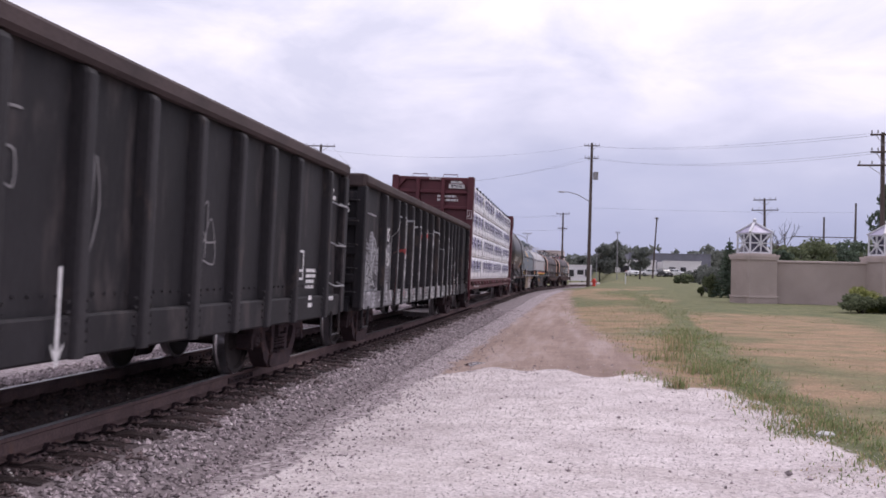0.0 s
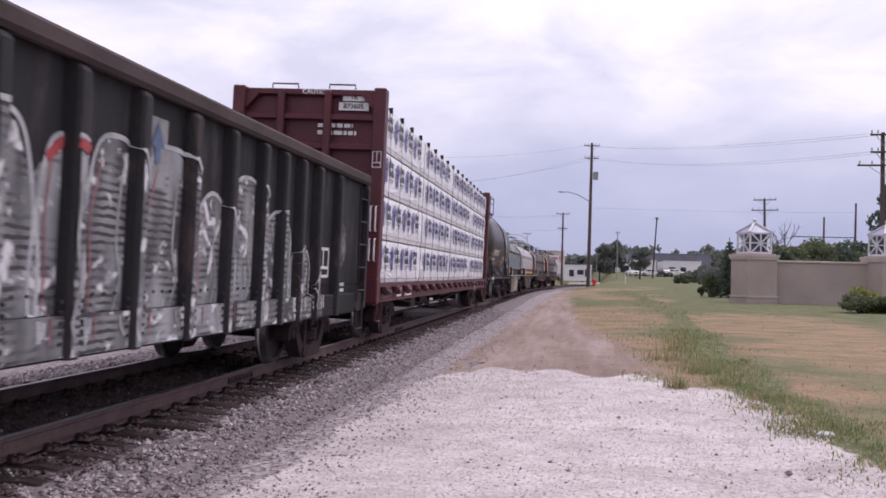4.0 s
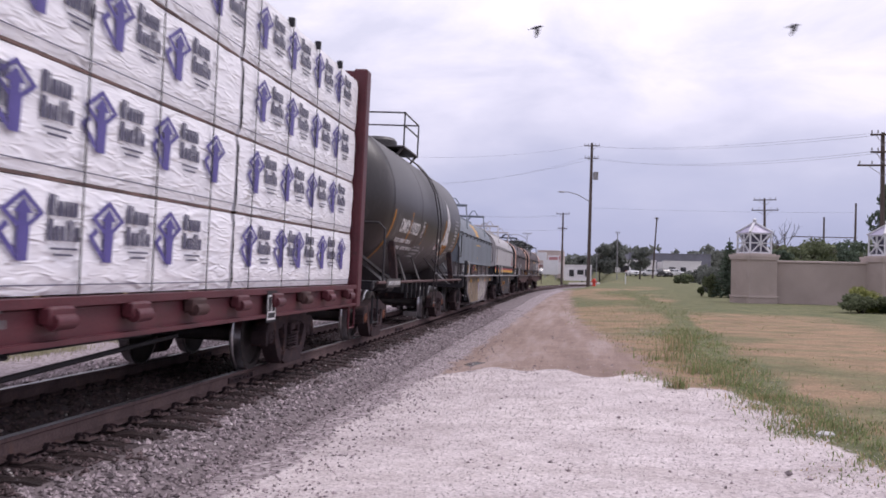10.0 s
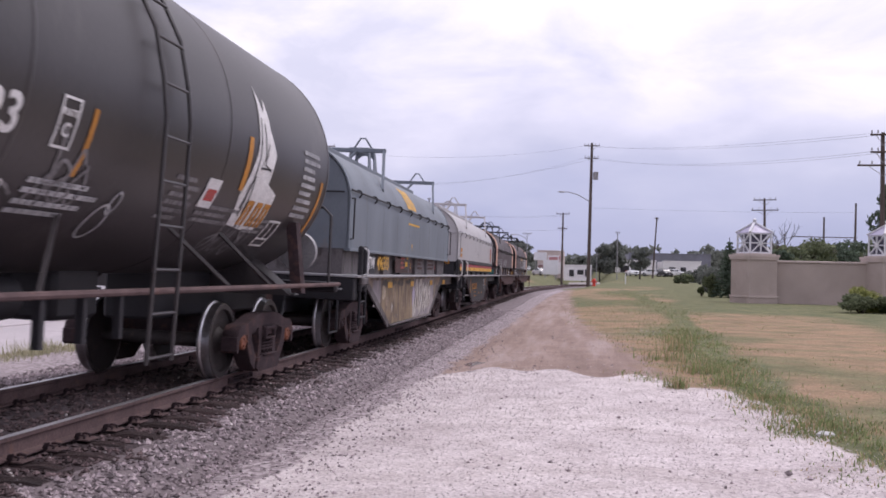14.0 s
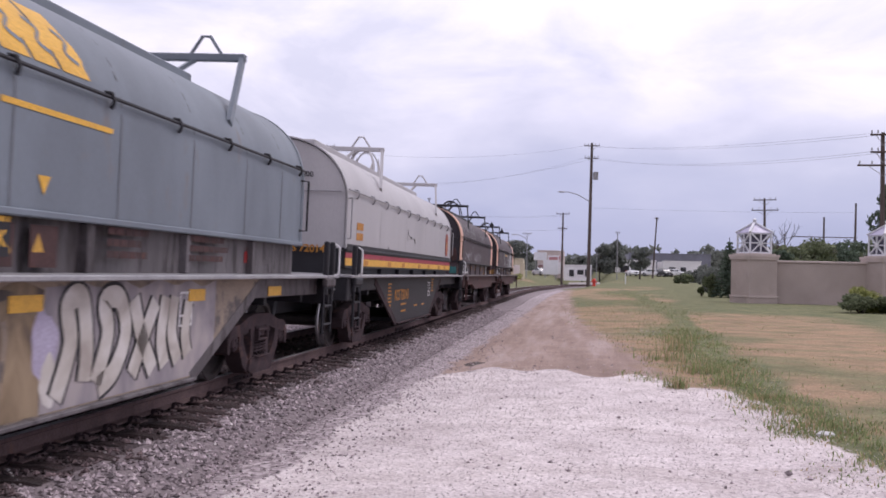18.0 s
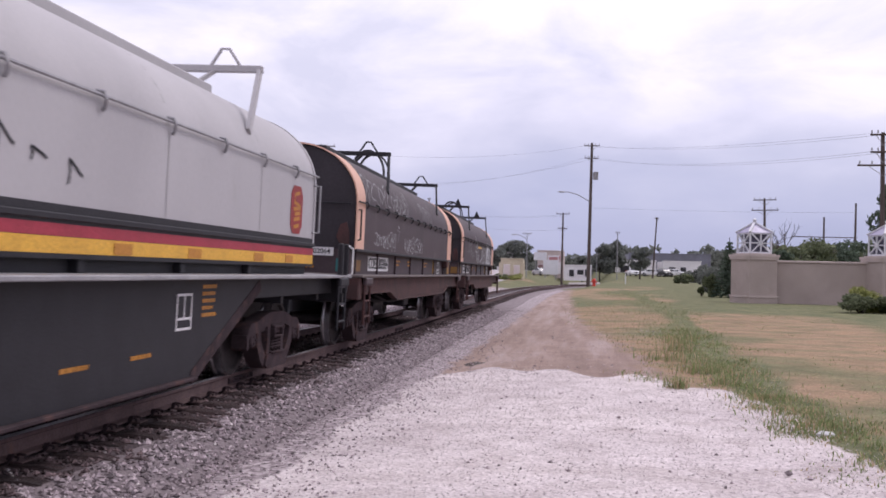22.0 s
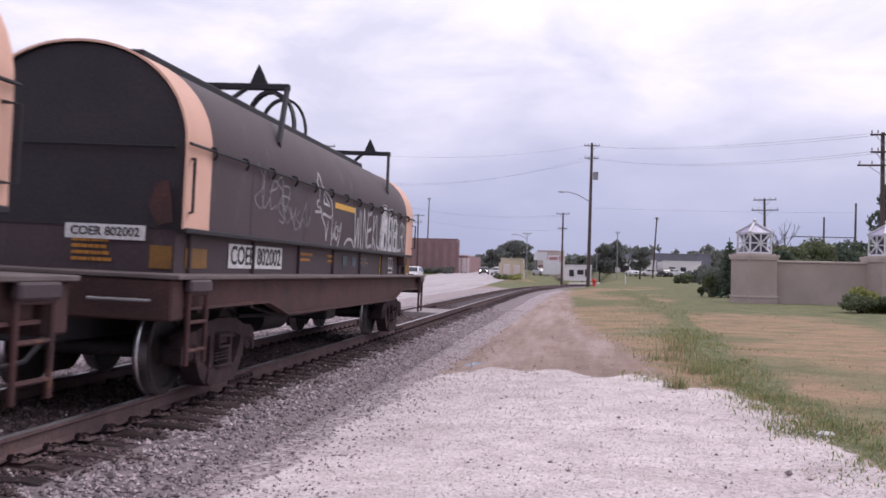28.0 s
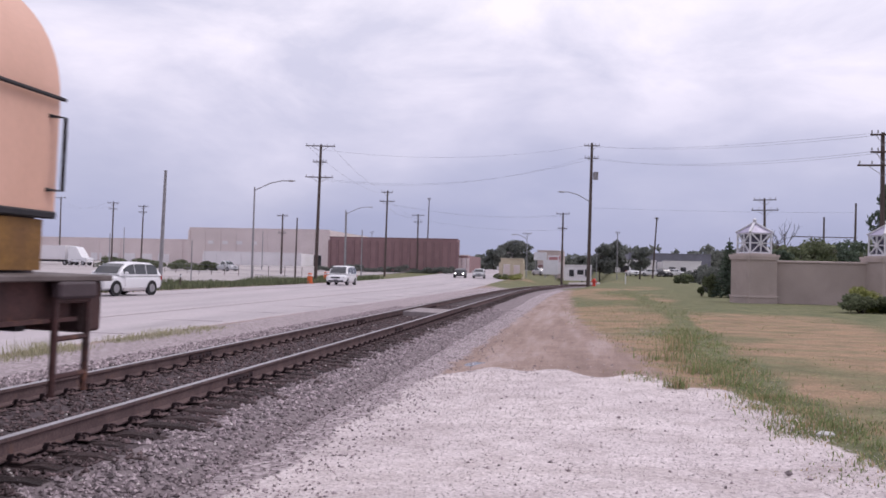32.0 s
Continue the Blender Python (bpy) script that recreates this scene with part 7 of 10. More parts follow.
dab(14.45, 0.78, 0.34, 0.62, LILAC, "lilac sprayed patch", 232, 0.001)
dab(14.52, 0.50, 0.26, 0.40, LETTER, "pale sprayed patch", 233, 0.0015)
for _u, _z, _h in ((12.55, 0.70, 0.62), (13.2, 0.74, 0.55), (13.95, 0.72, 0.5), (11.72, 0.74, 0.5)):
    part("graffiti", strokes([flow([(0.0, _h / 2), (0.03, 0.1), (-0.02, -_h / 2)])], 0.03), M["belly_tan"], k1, "soft brown drip of paint", at=side_at(1.3055, _u - c1, _z))
part("stencil", tag_pattern(0.30, 0.34), None, k1, "white stencil box", at=side_at(1.3075, 16.85 - c1, 0.95))
plate(k1, 1.1845, 13.72 - c1, 14.16 - c1, 1.40, 1.64, M["near_black"], "dark stencil panel")
part("stencil", lettering("286K", 0.16, M["stripe_yellow"], 0.003), None, k1, "yellow stencilled figure", at=side_at(1.190, 13.94 - c1, 1.52))
for _x, _z, _k in ((1.207, 1.94, -1), (1.186, 1.50, 1)):
    s = Shape()
    s.add([(_x, 14.42 - c1, _z - 0.06 * _k), (_x, 14.58 - c1, _z - 0.06 * _k), (_x, 14.50 - c1, _z + 0.08 * _k)], [(0, 1, 2)])
    part("painted_mark", s, M["stripe_yellow"], k1, "small yellow painted triangle")
plate(k1, 1.106, 18.9 - c1, 19.0 - c1, 1.42, 1.56, M["bright_red"], "small red marker")

# light grey car with coloured stripes
k2, c2, a2, b2 = coil_car("light grey covered coil car with red and yellow stripes", 23.4, 36.75, 22.65, 37.95, (24.88, 35.5), M["light_grey"], M["light_grey"], M["light_grey"], M["near_black"], M["galv"], M["near_black"], M["light_grey"], M["galv"], 2.0, hook=0.03, rod_z=2.73, hoops=(2.2, 2.7), hoop_top=4.20, hoop_form="strap")
for x0, z0, z1, mt, lb in ((1.204, 1.665, 1.81, "near_black", "black stripe"), (1.204, 1.57, 1.665, "stripe_red", "dark red stripe"), (1.204, 1.44, 1.567, "stripe_yellow", "yellow stripe"), (1.204, 1.40, 1.437, "near_black", "black stripe")):
    plate(k2, x0, a2 + 0.02, b2 - 0.02, z0, z1, M[mt], lb, "stripe")
s = Shape()
s.box(1.15, 1.203, a2 + 0.02, b2 - 0.02, 1.40, 1.74)
part("hood_skirt", s, M["near_black"], k2)
for u in (24.4, 26.6, 28.2, 30.4, 31.9, 33.8, 35.0):
    plate(k2, 1.21, u + 0.6 - c2 - 0.16, u + 0.6 - c2 + 0.16, 1.45, 1.545, M["orange"], "tan reflector patch on the stripe")
for z in (2.08, 1.90):
    plate(k2, 1.204, 24.15 - c2, 24.65 - c2, z, z + 0.13, M["orange"], "tan reflector patch")
part("stencil", lettering("KCS 720143", 0.33, M["orange"], 0.004), None, k2, "orange stencilled letters and number", at=side_at(1.304, 28.30 - c2, 0.84))
for u, z, r, w in ((28.6, 0.60, 1, 0.8), (28.6, 0.45, 1, 0.7), (26.95, 0.80, 8, 0.42), (32.72, 0.98, 5, 0.38), (30.2, 0.52, 1, 0.5), (31.3, 0.52, 1, 0.5)):
    part("stencil", bars(r, w, 0.038, 0.035, M["orange"], int(u * 9 + z * 50)), None, k2, "rows of small orange print", at=side_at(1.304, u - c2, z))
part("stencil", tag_pattern(0.36, 0.36), None, k2, "white stencil box", at=side_at(1.304, 32.1 - c2, 0.92))
part("stencil", lettering("KCS 720000", 0.13, M["near_black"], 0.002), None, k2, "dark stencilled letters and number", at=end_at(0.26, a2 - 0.02, 2.96))
part("stencil", lettering("720149", 0.13, M["near_black"], 0.002), None, k2, "dark stencilled number", at=end_at(0.16, a2 - 0.02, 2.80))
part("stencil", lettering("KCS 720143", 0.18, M["orange"], 0.003), None, k2, "orange letters and number", at=end_at(0.48, a2 - 0.012, 1.70))
hood_seams(k2, c2, (26.2, 29.0, 31.8, 34.4), M["seam_grey"], 2.0)
_l = Shape()
_l.prism([(-0.15, 0.33), (0.15, 0.33), (0.26, 0.22), (0.26, -0.22), (0.15, -0.33), (-0.15, -0.33), (-0.26, -0.22), (-0.26, 0.22)], 0, 0.004, "z")
part("emblem", _l, M["bright_red"], k2, "red eight-sided emblem", at=side_at(1.205, 35.85 - c2, 2.18))
_l = strokes([[(0.10, 0.24), (-0.10, 0.21), (-0.13, 0.10), (0.12, 0.06), (0.13, -0.04), (-0.10, -0.06)], [(-0.16, 0.0), (0.17, 0.04)], [(-0.13, -0.14), (0.13, -0.11)], [(-0.12, -0.24), (0.11, -0.21)]], 0.026)
part("emblem", _l, M["orange"], k2, "tan lines on the emblem", at=side_at(1.211, 35.85 - c2, 2.18))
for u, z, hh in ((28.6, 2.15, 0.25), (29.0, 2.1, 0.1), (29.5, 2.02, 0.2), (26.4, 1.75, 0.12)):
    part("rust_streak", strokes([[(0, hh / 2), (0.02, 0), (0.0, -hh / 2)], [(0, hh / 2), (0.16, 0.0), (0.2, -0.02)]], 0.012), M["near_black"], k2, "dark scrape on the paint", at=side_at(1.205, u + 0.6 - c2, z + 0.05))

# the two brown cars with salmon bands
for idx, (h0, h1, e0, e1, tr, num, dark) in enumerate(((39.4, 52.15, 38.7, 52.6, (40.5, 50.6), "802064", 0), (55.0, 67.85, 54.25, 68.2, (56.4, 66.3), "802002", 1))):
    kc, cc, a, b = coil_car("dark brown covered coil car with salmon end bands", h0, h1, e0, e1, tr, M["coer_brown"], M["coer_end_shade"], M["salmon"], M["coer_brown"], M["deck_brown"], None, M["near_black"], M["near_black"], 2.1, 0.46, bool(idx))
    plate(kc, 1.105, a + 1.48, a + 3.42, 1.35, 1.635, M["white_paint"], "white number board", "number_board")
    part("stencil", lettering("COER " + num, 0.31, M["near_black"], 0.004), None, kc, "black letters and number", at=side_at(1.111, a + 2.45, 1.49))
    s = Shape()
    s.box(-0.05, 0.80, a + 0.02, a + 0.03, 1.60, 1.75)
    part("number_board", s, M["white_paint"], kc, "white number board on the end")
    part("stencil", lettering("COER " + num, 0.125, M["near_black"], 0.002), None, kc, "black letters and number", at=end_at(0.375, a + 0.018, 1.675))
    plate(kc, 1.105, a + 0.3, a + 0.85, 1.34, 1.55, M["ochre"], "ochre painted panel")
    s = Shape()
    s.box(0.85, 1.08, a + 0.03, a + 0.045, 1.33, 1.56)
    part("painted_panel", s, M["ochre"] if dark else M["teal"], kc, "painted panel on the end")
    for u, w in ((a + 4.6, 0.6), (a + 6.0, 0.5), (a + 8.4, 0.7)):
        part("stencil", bars(2, w, 0.04, 0.04, M["orange"], int(u * 31) + idx), None, kc, "rows of small tan print", at=side_at(1.105, u, 1.5))
    part("stencil", bars(4, 0.45, 0.035, 0.03, M["orange"], 44), None, kc, "rows of small tan print", at=end_at(0.25, a + 0.028, 1.46))
    plate(kc, 1.105, a + 9.8, a + 9.9, 1.30, 1.66, M["stripe_yellow"], "yellow upright marker")
    s = Shape()
    s.prism([(-0.12, 0.0), (-0.05, 0.22), (0.06, 0.26), (0.1, 0.1), (0.12, -0.15), (-0.02, -0.2)], a - 0.03, a - 0.06)
    part("latch", s, M["rust"], kc, "rusty corner latch", at=pose(0.98, 0, 1.95))
    plate(kc, 1.185, b - 0.62, b - 0.10, 1.31, 1.68, M["ochre"], "ochre painted panel")
    s = Shape()
    s.box(1.10, 1.26, b - 1.15, b - 0.80, 1.50, 1.72, 0.015)
    part("corner_bracket", s, M["rust"], kc, "rusty bracket under the hood")
    plate(kc, 1.105, b - 2.25, b - 1.72, 1.30, 1.66, M["brown_steel"], "dark stencil panel")
    part("stencil", tag_pattern(0.46, 0.34), None, kc, "pale stencil box", at=side_at(1.110, b - 1.98, 1.48))
    hood_seams(kc, cc, [a + cc + q for q in (1.9, 4.1, 6.3, 8.5, 10.7)], M["coer_seam"])
    SIGNS = {"A": [[(0, 0), (0.5, 1), (1, 0)], [(0.2, 0.4), (0.8, 0.4)]], "B": [[(0, 0), (0, 1), (0.7, 0.9), (0.6, 0.6), (0, 0.5), (0.9, 0.35), (0.7, 0), (0, 0)]], "E": [[(1, 1), (0, 0.9), (0.05, 0.5), (0.8, 0.55)], [(0.05, 0.5), (0, 0), (1, 0.1)]], "I": [[(0.4, 1), (0.5, 0)]], "K": [[(0.1, 1), (0, 0)], [(1, 1), (0.1, 0.4), (1, 0)]], "L": [[(0, 1), (0.1, 0), (0.9, 0.1)]], "N": [[(0, 0), (0.1, 1), (0.8, 0), (1, 1)]], "R": [[(0, 0), (0.1, 1), (0.8, 0.85), (0.6, 0.5), (0.1, 0.45), (1, 0)]], "S": [[(1, 0.9), (0.2, 0.95), (0.1, 0.6), (0.9, 0.4), (0.8, 0.05), (0, 0.1)]], "T": [[(0, 1), (1, 0.95)], [(0.5, 1), (0.45, 0)]], "U": [[(0, 1), (0.1, 0.05), (0.8, 0), (1, 1)]], "V": [[(0, 1), (0.5, 0), (1, 1)]], "W": [[(0, 1), (0.2, 0), (0.5, 0.8), (0.75, 0), (1, 1)]], "Y": [[(0, 1), (0.5, 0.5), (1, 1)], [(0.5, 0.5), (0.4, 0)]], "O": [[(0.5, 1), (0, 0.5), (0.5, 0), (1, 0.5), (0.5, 1)]], "!": [[(0.4, 1), (0.5, 0.3)], [(0.45, 0.12), (0.5, 0.0)]]}

    def scrawl(word, u0, u1, z0, z1, r, mat, label, seed=0):
        rnd = random.Random(seed + len(word))
        w = (u1 - u0) / len(word)
        for i, ch in enumerate(word):
            dz, k = rnd.uniform(-0.03, 0.03), rnd.uniform(0.85, 1.15)
            for path in SIGNS.get(ch, []):
                hood_line(kc, cc, [(u0 + (i + q * k + rnd.uniform(-0.09, 0.09)) * w, z0 + dz + (z1 - z0) * (y + rnd.uniform(-0.05, 0.05))) for q, y in path], r, mat, label, smooth=False, dx=0.007)

    def scribble(u0, u1, z0, z1, n, r, mat, label, seed):
        """Looping marks that spell nothing."""
        for p in loops(n, u1 - u0, z1 - z0, seed):
            hood_line(kc, cc, [((u0 + u1) / 2 + q, (z0 + z1) / 2 + z) for q, z in p], r, mat, label, smooth=True, dx=0.007)
    if idx == 0:
        scribble(40.95, 42.35, 1.86, 2.10, 7, 0.013, M["spray_white"], "white scrawled spray paint", 1)
        scribble(42.45, 43.15, 1.86, 2.14, 4, 0.013, M["spray_white"], "white scrawled spray paint", 8)
        hood_line(kc, cc, [(43.22, 2.22), (43.34, 2.34), (43.44, 2.26), (43.36, 2.10), (43.30, 1.98)], 0.014, M["spray_white"], "white sprayed hook")
        scribble(44.1, 45.0, 1.84, 2.06, 6, 0.013, M["spray_white"], "white scrawled spray paint", 2)
        scribble(45.1, 46.6, 1.84, 2.14, 7, 0.013, M["spray_white"], "white scrawled spray paint", 14)
        scribble(39.7, 40.9, 2.70, 3.10, 4, 0.015, M["haze_white"], "pale scrawl high on the hood", 3)
        scribble(41.0, 42.4, 2.66, 3.06, 4, 0.015, M["haze_white"], "pale scrawl high on the hood", 23)
        scribble(42.6, 44.7, 2.64, 3.02, 7, 0.017, M["haze_white"], "pale scrawl high on the hood", 4)
        scribble(46.3, 48.0, 2.86, 3.06, 7, 0.012, M["haze_white"], "pale scrawl high on the hood", 5)
        scribble(46.5, 48.1, 2.66, 2.84, 7, 0.012, M["faint_white"], "pale scrawl high on the hood", 6)
    else:
        hood_patch(kc, cc, [(2.36, 60.72, 62.1), (2.45, 60.72, 62.1)], M["stripe_yellow"], "yellow reflector strip", name="reflector_strip")
        hood_line(kc, cc, [(59.75, 2.82), (59.63, 2.66), (59.8, 2.55), (59.78, 2.40), (59.66, 2.38), (59.72, 2.30), (59.85, 2.30), (59.95, 2.24), (59.6, 2.22)], 0.022, M["spray_white"], "angular white spray-painted stroke", smooth=False)
        hood_line(kc, cc, [(59.75, 2.82), (59.92, 2.62), (60.3, 2.52), (60.5, 2.44), (60.58, 2.24), (60.5, 2.18), (60.05, 2.22), (59.95, 2.18), (60.18, 2.02), (60.24, 1.82), (60.34, 2.12)], 0.022, M["spray_white"], "angular white spray-painted stroke", smooth=False)
        hood_line(kc, cc, [(60.02, 2.55), (60.05, 2.38), (60.4, 2.36), (60.02, 2.55)], 0.018, M["spray_white"], "angular white spray-painted stroke", smooth=False)
        scribble(60.42, 61.12, 1.84, 2.10, 4, 0.02, M["spray_white"], "white scrawled spray paint", 12)
        hood_line(kc, cc, [(61.40, 1.78), (61.6, 1.88), (61.9, 1.88), (62.08, 1.76)], 0.025, M["spray_white"], "white sprayed arc")
        scrawl("WINE", 62.10, 63.42, 1.79, 2.46, 0.031, M["spray_white"], "tall white spray-painted letters", 4)
        scrawl("KU", 63.56, 64.22, 1.79, 2.46, 0.030, M["spray_white"], "tall white spray-painted letters", 5)
        scrawl("LER!", 66.0, 67.02, 1.78, 2.42, 0.026, M["spray_white"], "tall white spray-painted letters", 6)
        BUBBLE = spray_mix("bubble_fill", 3.0, (0.30, 0.30, 0.33), (0.50, 0.50, 0.53), (0.62, 0.62, 0.65), (0.34, 0.48, 0.62), (1, 1, 1.6), 1.0)
        for _u0, _u1, _top in ((64.28, 64.98, 2.66), (64.94, 65.5, 2.62), (65.44, 65.98, 2.50)):
            _rows = []
            for _k in range(15):
                _z = 1.77 + (_top - 1.77) * _k / 14
                _q = (1 - max(0, _k / 14 - 0.6) ** 2 / 0.2) ** 0.5
                _m, _w = (_u0 + _u1) / 2, (_u1 - _u0) / 2
                _rows.append((_z, _m - _w * _q, _m + _w * _q))
            hood_patch(kc, cc, _rows, BUBBLE, "filled white bubble letter", name="graffiti", dx=0.004)
            hood_line(kc, cc, [(r[1], r[0]) for r in _rows] + [(r[2], r[0]) for r in _rows[::-1]], 0.016, M["near_black"], "black outline of a bubble letter", dx=0.009)
            hood_line(kc, cc, [(r[1] - 0.03, r[0] + 0.01) for r in _rows] + [(r[2] + 0.02, r[0] + 0.03) for r in _rows[:9:-1]], 0.014, M["spray_white"], "white halo of a bubble letter", dx=0.0045)
        for _u, _z, _h in ((64.7, 1.98, 0.16), (65.22, 2.32, 0.13), (65.25, 1.99, 0.09), (65.72, 2.30, 0.11), (65.74, 1.97, 0.11)):
            hood_patch(kc, cc, [(_z + _h * math.sin(q), _u - 0.08 * math.cos(q), _u + 0.08 * math.cos(q)) for q in [-1.5 + 0.3 * k for k in range(11)]], M["near_black"], "black eye of a bubble letter", name="graffiti", dx=0.009)
        scribble(57.0, 58.3, 2.15, 2.55, 5, 0.013, M["faint_white"], "faint grey scrawl", 19)
        scribble(57.9, 59.3, 1.95, 2.20, 6, 0.012, M["faint_white"], "faint grey scrawl", 21)
        for _u in (61.75, 62.4, 63.2):
            plate(kc, 1.105, _u - cc, _u + 0.3 - cc, 1.43, 1.60, M["faded_blue"], "faded blue painted square")


def stretch_cars(k, fixed=9.0):
    """Sets every car to its true length along the train; the trucks keep their shape."""
    for i, (car, mid, half) in enumerate(CARS):
        CARS[i] = (car, fixed + k * (mid - fixed), half * k)
        for ob in car.children:
            if ob.name.startswith("bogie"):
                ob.location.y *= k
            else:
                ob.matrix_basis = Matrix.Diagonal((1, k, 1, 1)) @ ob.matrix_basis


stretch_cars(1.072)


# ---- paved yards ----
def paved(name, label, x0, x1, ys, mat):
    s = Shape()
    for k, (a, b) in enumerate(zip(ys, ys[1:])):
        n = len(s.v)
        s.add([(x0, a, ground_z(x0, a) + 0.05), (x1, a, ground_z(x1, a) + 0.05), (x1, b, ground_z(x1, b) + 0.05), (x0, b, ground_z(x0, b) + 0.05)], [(0, 1, 2, 3)])
    tagged(part(name, s, M[mat], None), label, "pavement", kind="structure")


paved("pavement", "pale worn pavement of the factory yard", -240, -28.6, [66, 80, 95, 110, 125, 140, 155, 170, 185, 200, 215, 235, 262], "yard_pave")
paved("parking_lot", "pale worn pavement before the stores", 3.0, 60, [188, 200, 212, 224, 238], "yard_pave")


# ---- walls and buildings ----
def stands(x, y, sink=0.0):
    return pose(x, y, ground_z(x, y) - sink)


def entry_wall():
    """Stucco entry wall: piers with white lattice lanterns, and the wall between them."""
    def pier(x, y):
        t = thing("gate_pier", "tan stucco pier with white lattice lantern on top", "gate pier", stands(x, y, 0.08) @ pose(0, 0, 0, 0, 0, 22), "entry wall piers")
        def octo(r, z0, z1, name, mat, c=0.10):
            s = Shape()
            q = [(-r + c, -r), (r - c, -r), (r, -r + c), (r, r - c), (r - c, r), (-r + c, r), (-r, r - c), (-r, -r + c)]
            s.prism(q, z0, z1, "z")
            return part(name, s, mat, t)
        octo(0.99, 0.0, 0.42, "plinth", M["stucco"])
        octo(1.03, 0.42, 0.52, "plinth_band", M["stucco_trim"])
        octo(0.95, 0.52, 2.56, "shaft", M["stucco"])
        octo(1.02, 2.56, 2.70, "cap", M["stucco_trim"])
        octo(1.06, 2.70, 2.84, "cap", M["stucco_trim"])
        octo(0.90, 2.84, 2.90, "cap", M["stucco_trim"])
        s = Shape()
        for sx in (-1, 1):
            for sy in (-1, 1):
                s.box(sx * 0.62, sx * 0.71, sy * 0.62, sy * 0.71, 2.90, 4.10, 0.01)
        lan = part("lantern", s, M["lattice_white"], t, "white lattice lantern with hipped top")
        for face in range(4):
            m = Matrix.Rotation(face * math.pi / 2, 4, "Z")
            g = Shape()
            for z in (2.95, 4.05):
                g.box(-0.64, 0.64, -0.70, -0.64, z - 0.05, z + 0.05, m=m)
            for k in range(4):
                w = k * math.pi / 4
                dx, dz = 0.60 * math.cos(w) * (1.38 if k % 2 else 1.0), 0.54 * math.sin(w) * (1.38 if k % 2 else 1.0)
                g.beam(m @ Vector((-dx, -0.67, 3.50 - dz)), m @ Vector((dx, -0.67, 3.50 + dz)), 0.06, 0.085, m @ Vector((0, 1, 0)))
            g.lathe([(-0.04, 0.0), (-0.04, 0.13), (0.04, 0.13), (0.04, 0.0)], c=tuple(m @ Vector((0, -0.67, 3.50))), axis="y" if face % 2 == 0 else "x", n=12)
            part("lattice_panel", g, M["lattice_white"], lan)
        # solid box added in place of the shade inside the lantern
        core = Shape()
        core.box(-0.50, 0.50, -0.50, 0.50, 2.90, 4.08)
        part("lantern_core", core, M["inside_shade"], lan, "dark violet-grey box standing for the shade inside the lantern")
        for k in range(4):
            a = math.pi / 4 + k * math.pi / 2
            h = Shape()
            h.beam((1.06 * math.cos(a), 1.06 * math.sin(a), 4.11), (0.06 * math.cos(a), 0.06 * math.sin(a), 4.68), 0.14, 0.08)
            part("hip_rib", h, M["lattice_white"], lan)
            r = Shape()
            b = a + math.pi / 2
            p0, p1, p2 = Vector((1.02 * math.cos(a), 1.02 * math.sin(a), 4.09)), Vector((1.02 * math.cos(b), 1.02 * math.sin(b), 4.09)), Vector((0, 0, 4.66))
            r.add([p0, p1, p2, p0 - Vector((0, 0, 0.03)), p1 - Vector((0, 0, 0.03)), p2 - Vector((0, 0, 0.03))], [(0, 1, 2), (5, 4, 3), (0, 3, 4, 1)])
            part("roof_panel", r, M["roof_sky_tint"], lan)
        f = Shape()
        f.lathe([(4.62, 0.0), (4.62, 0.12), (4.72, 0.06), (4.78, 0.11), (4.86, 0.12), (4.91, 0.07), (4.94, 0.0)], axis="z", n=12)
        part("finial", f, M["lattice_white"], lan, "", True)
    pier(15.05, 58.2)
    pier(22.28, 58.2)
    z = ground_z(18, 58)
    s = Shape()
    s.box(16.0, 21.3, 58.3, 58.75, z - 0.2, z + 2.34, 0.02)
    w = thing("entry_wall", "tan stucco boundary wall with pale coping", "wall", kind="")
    part("wall_panel", s, M["stucco"], w)
    s = Shape()
    s.box(16.0, 21.3, 58.22, 58.83, z + 2.34, z + 2.47, 0.03)
    part("coping", s, M["stucco_trim"], w, "pale coping")
    s = Shape()
    s.box(23.2, 44.0, 58.3, 58.75, z - 0.2, z + 2.34, 0.02)
    part("wall_panel", s, M["stucco"], w)
    s = Shape()
    s.box(23.2, 44.0, 58.22, 58.83, z + 2.34, z + 2.47, 0.03)
    part("coping", s, M["stucco_trim"], w, "pale coping")


entry_wall()


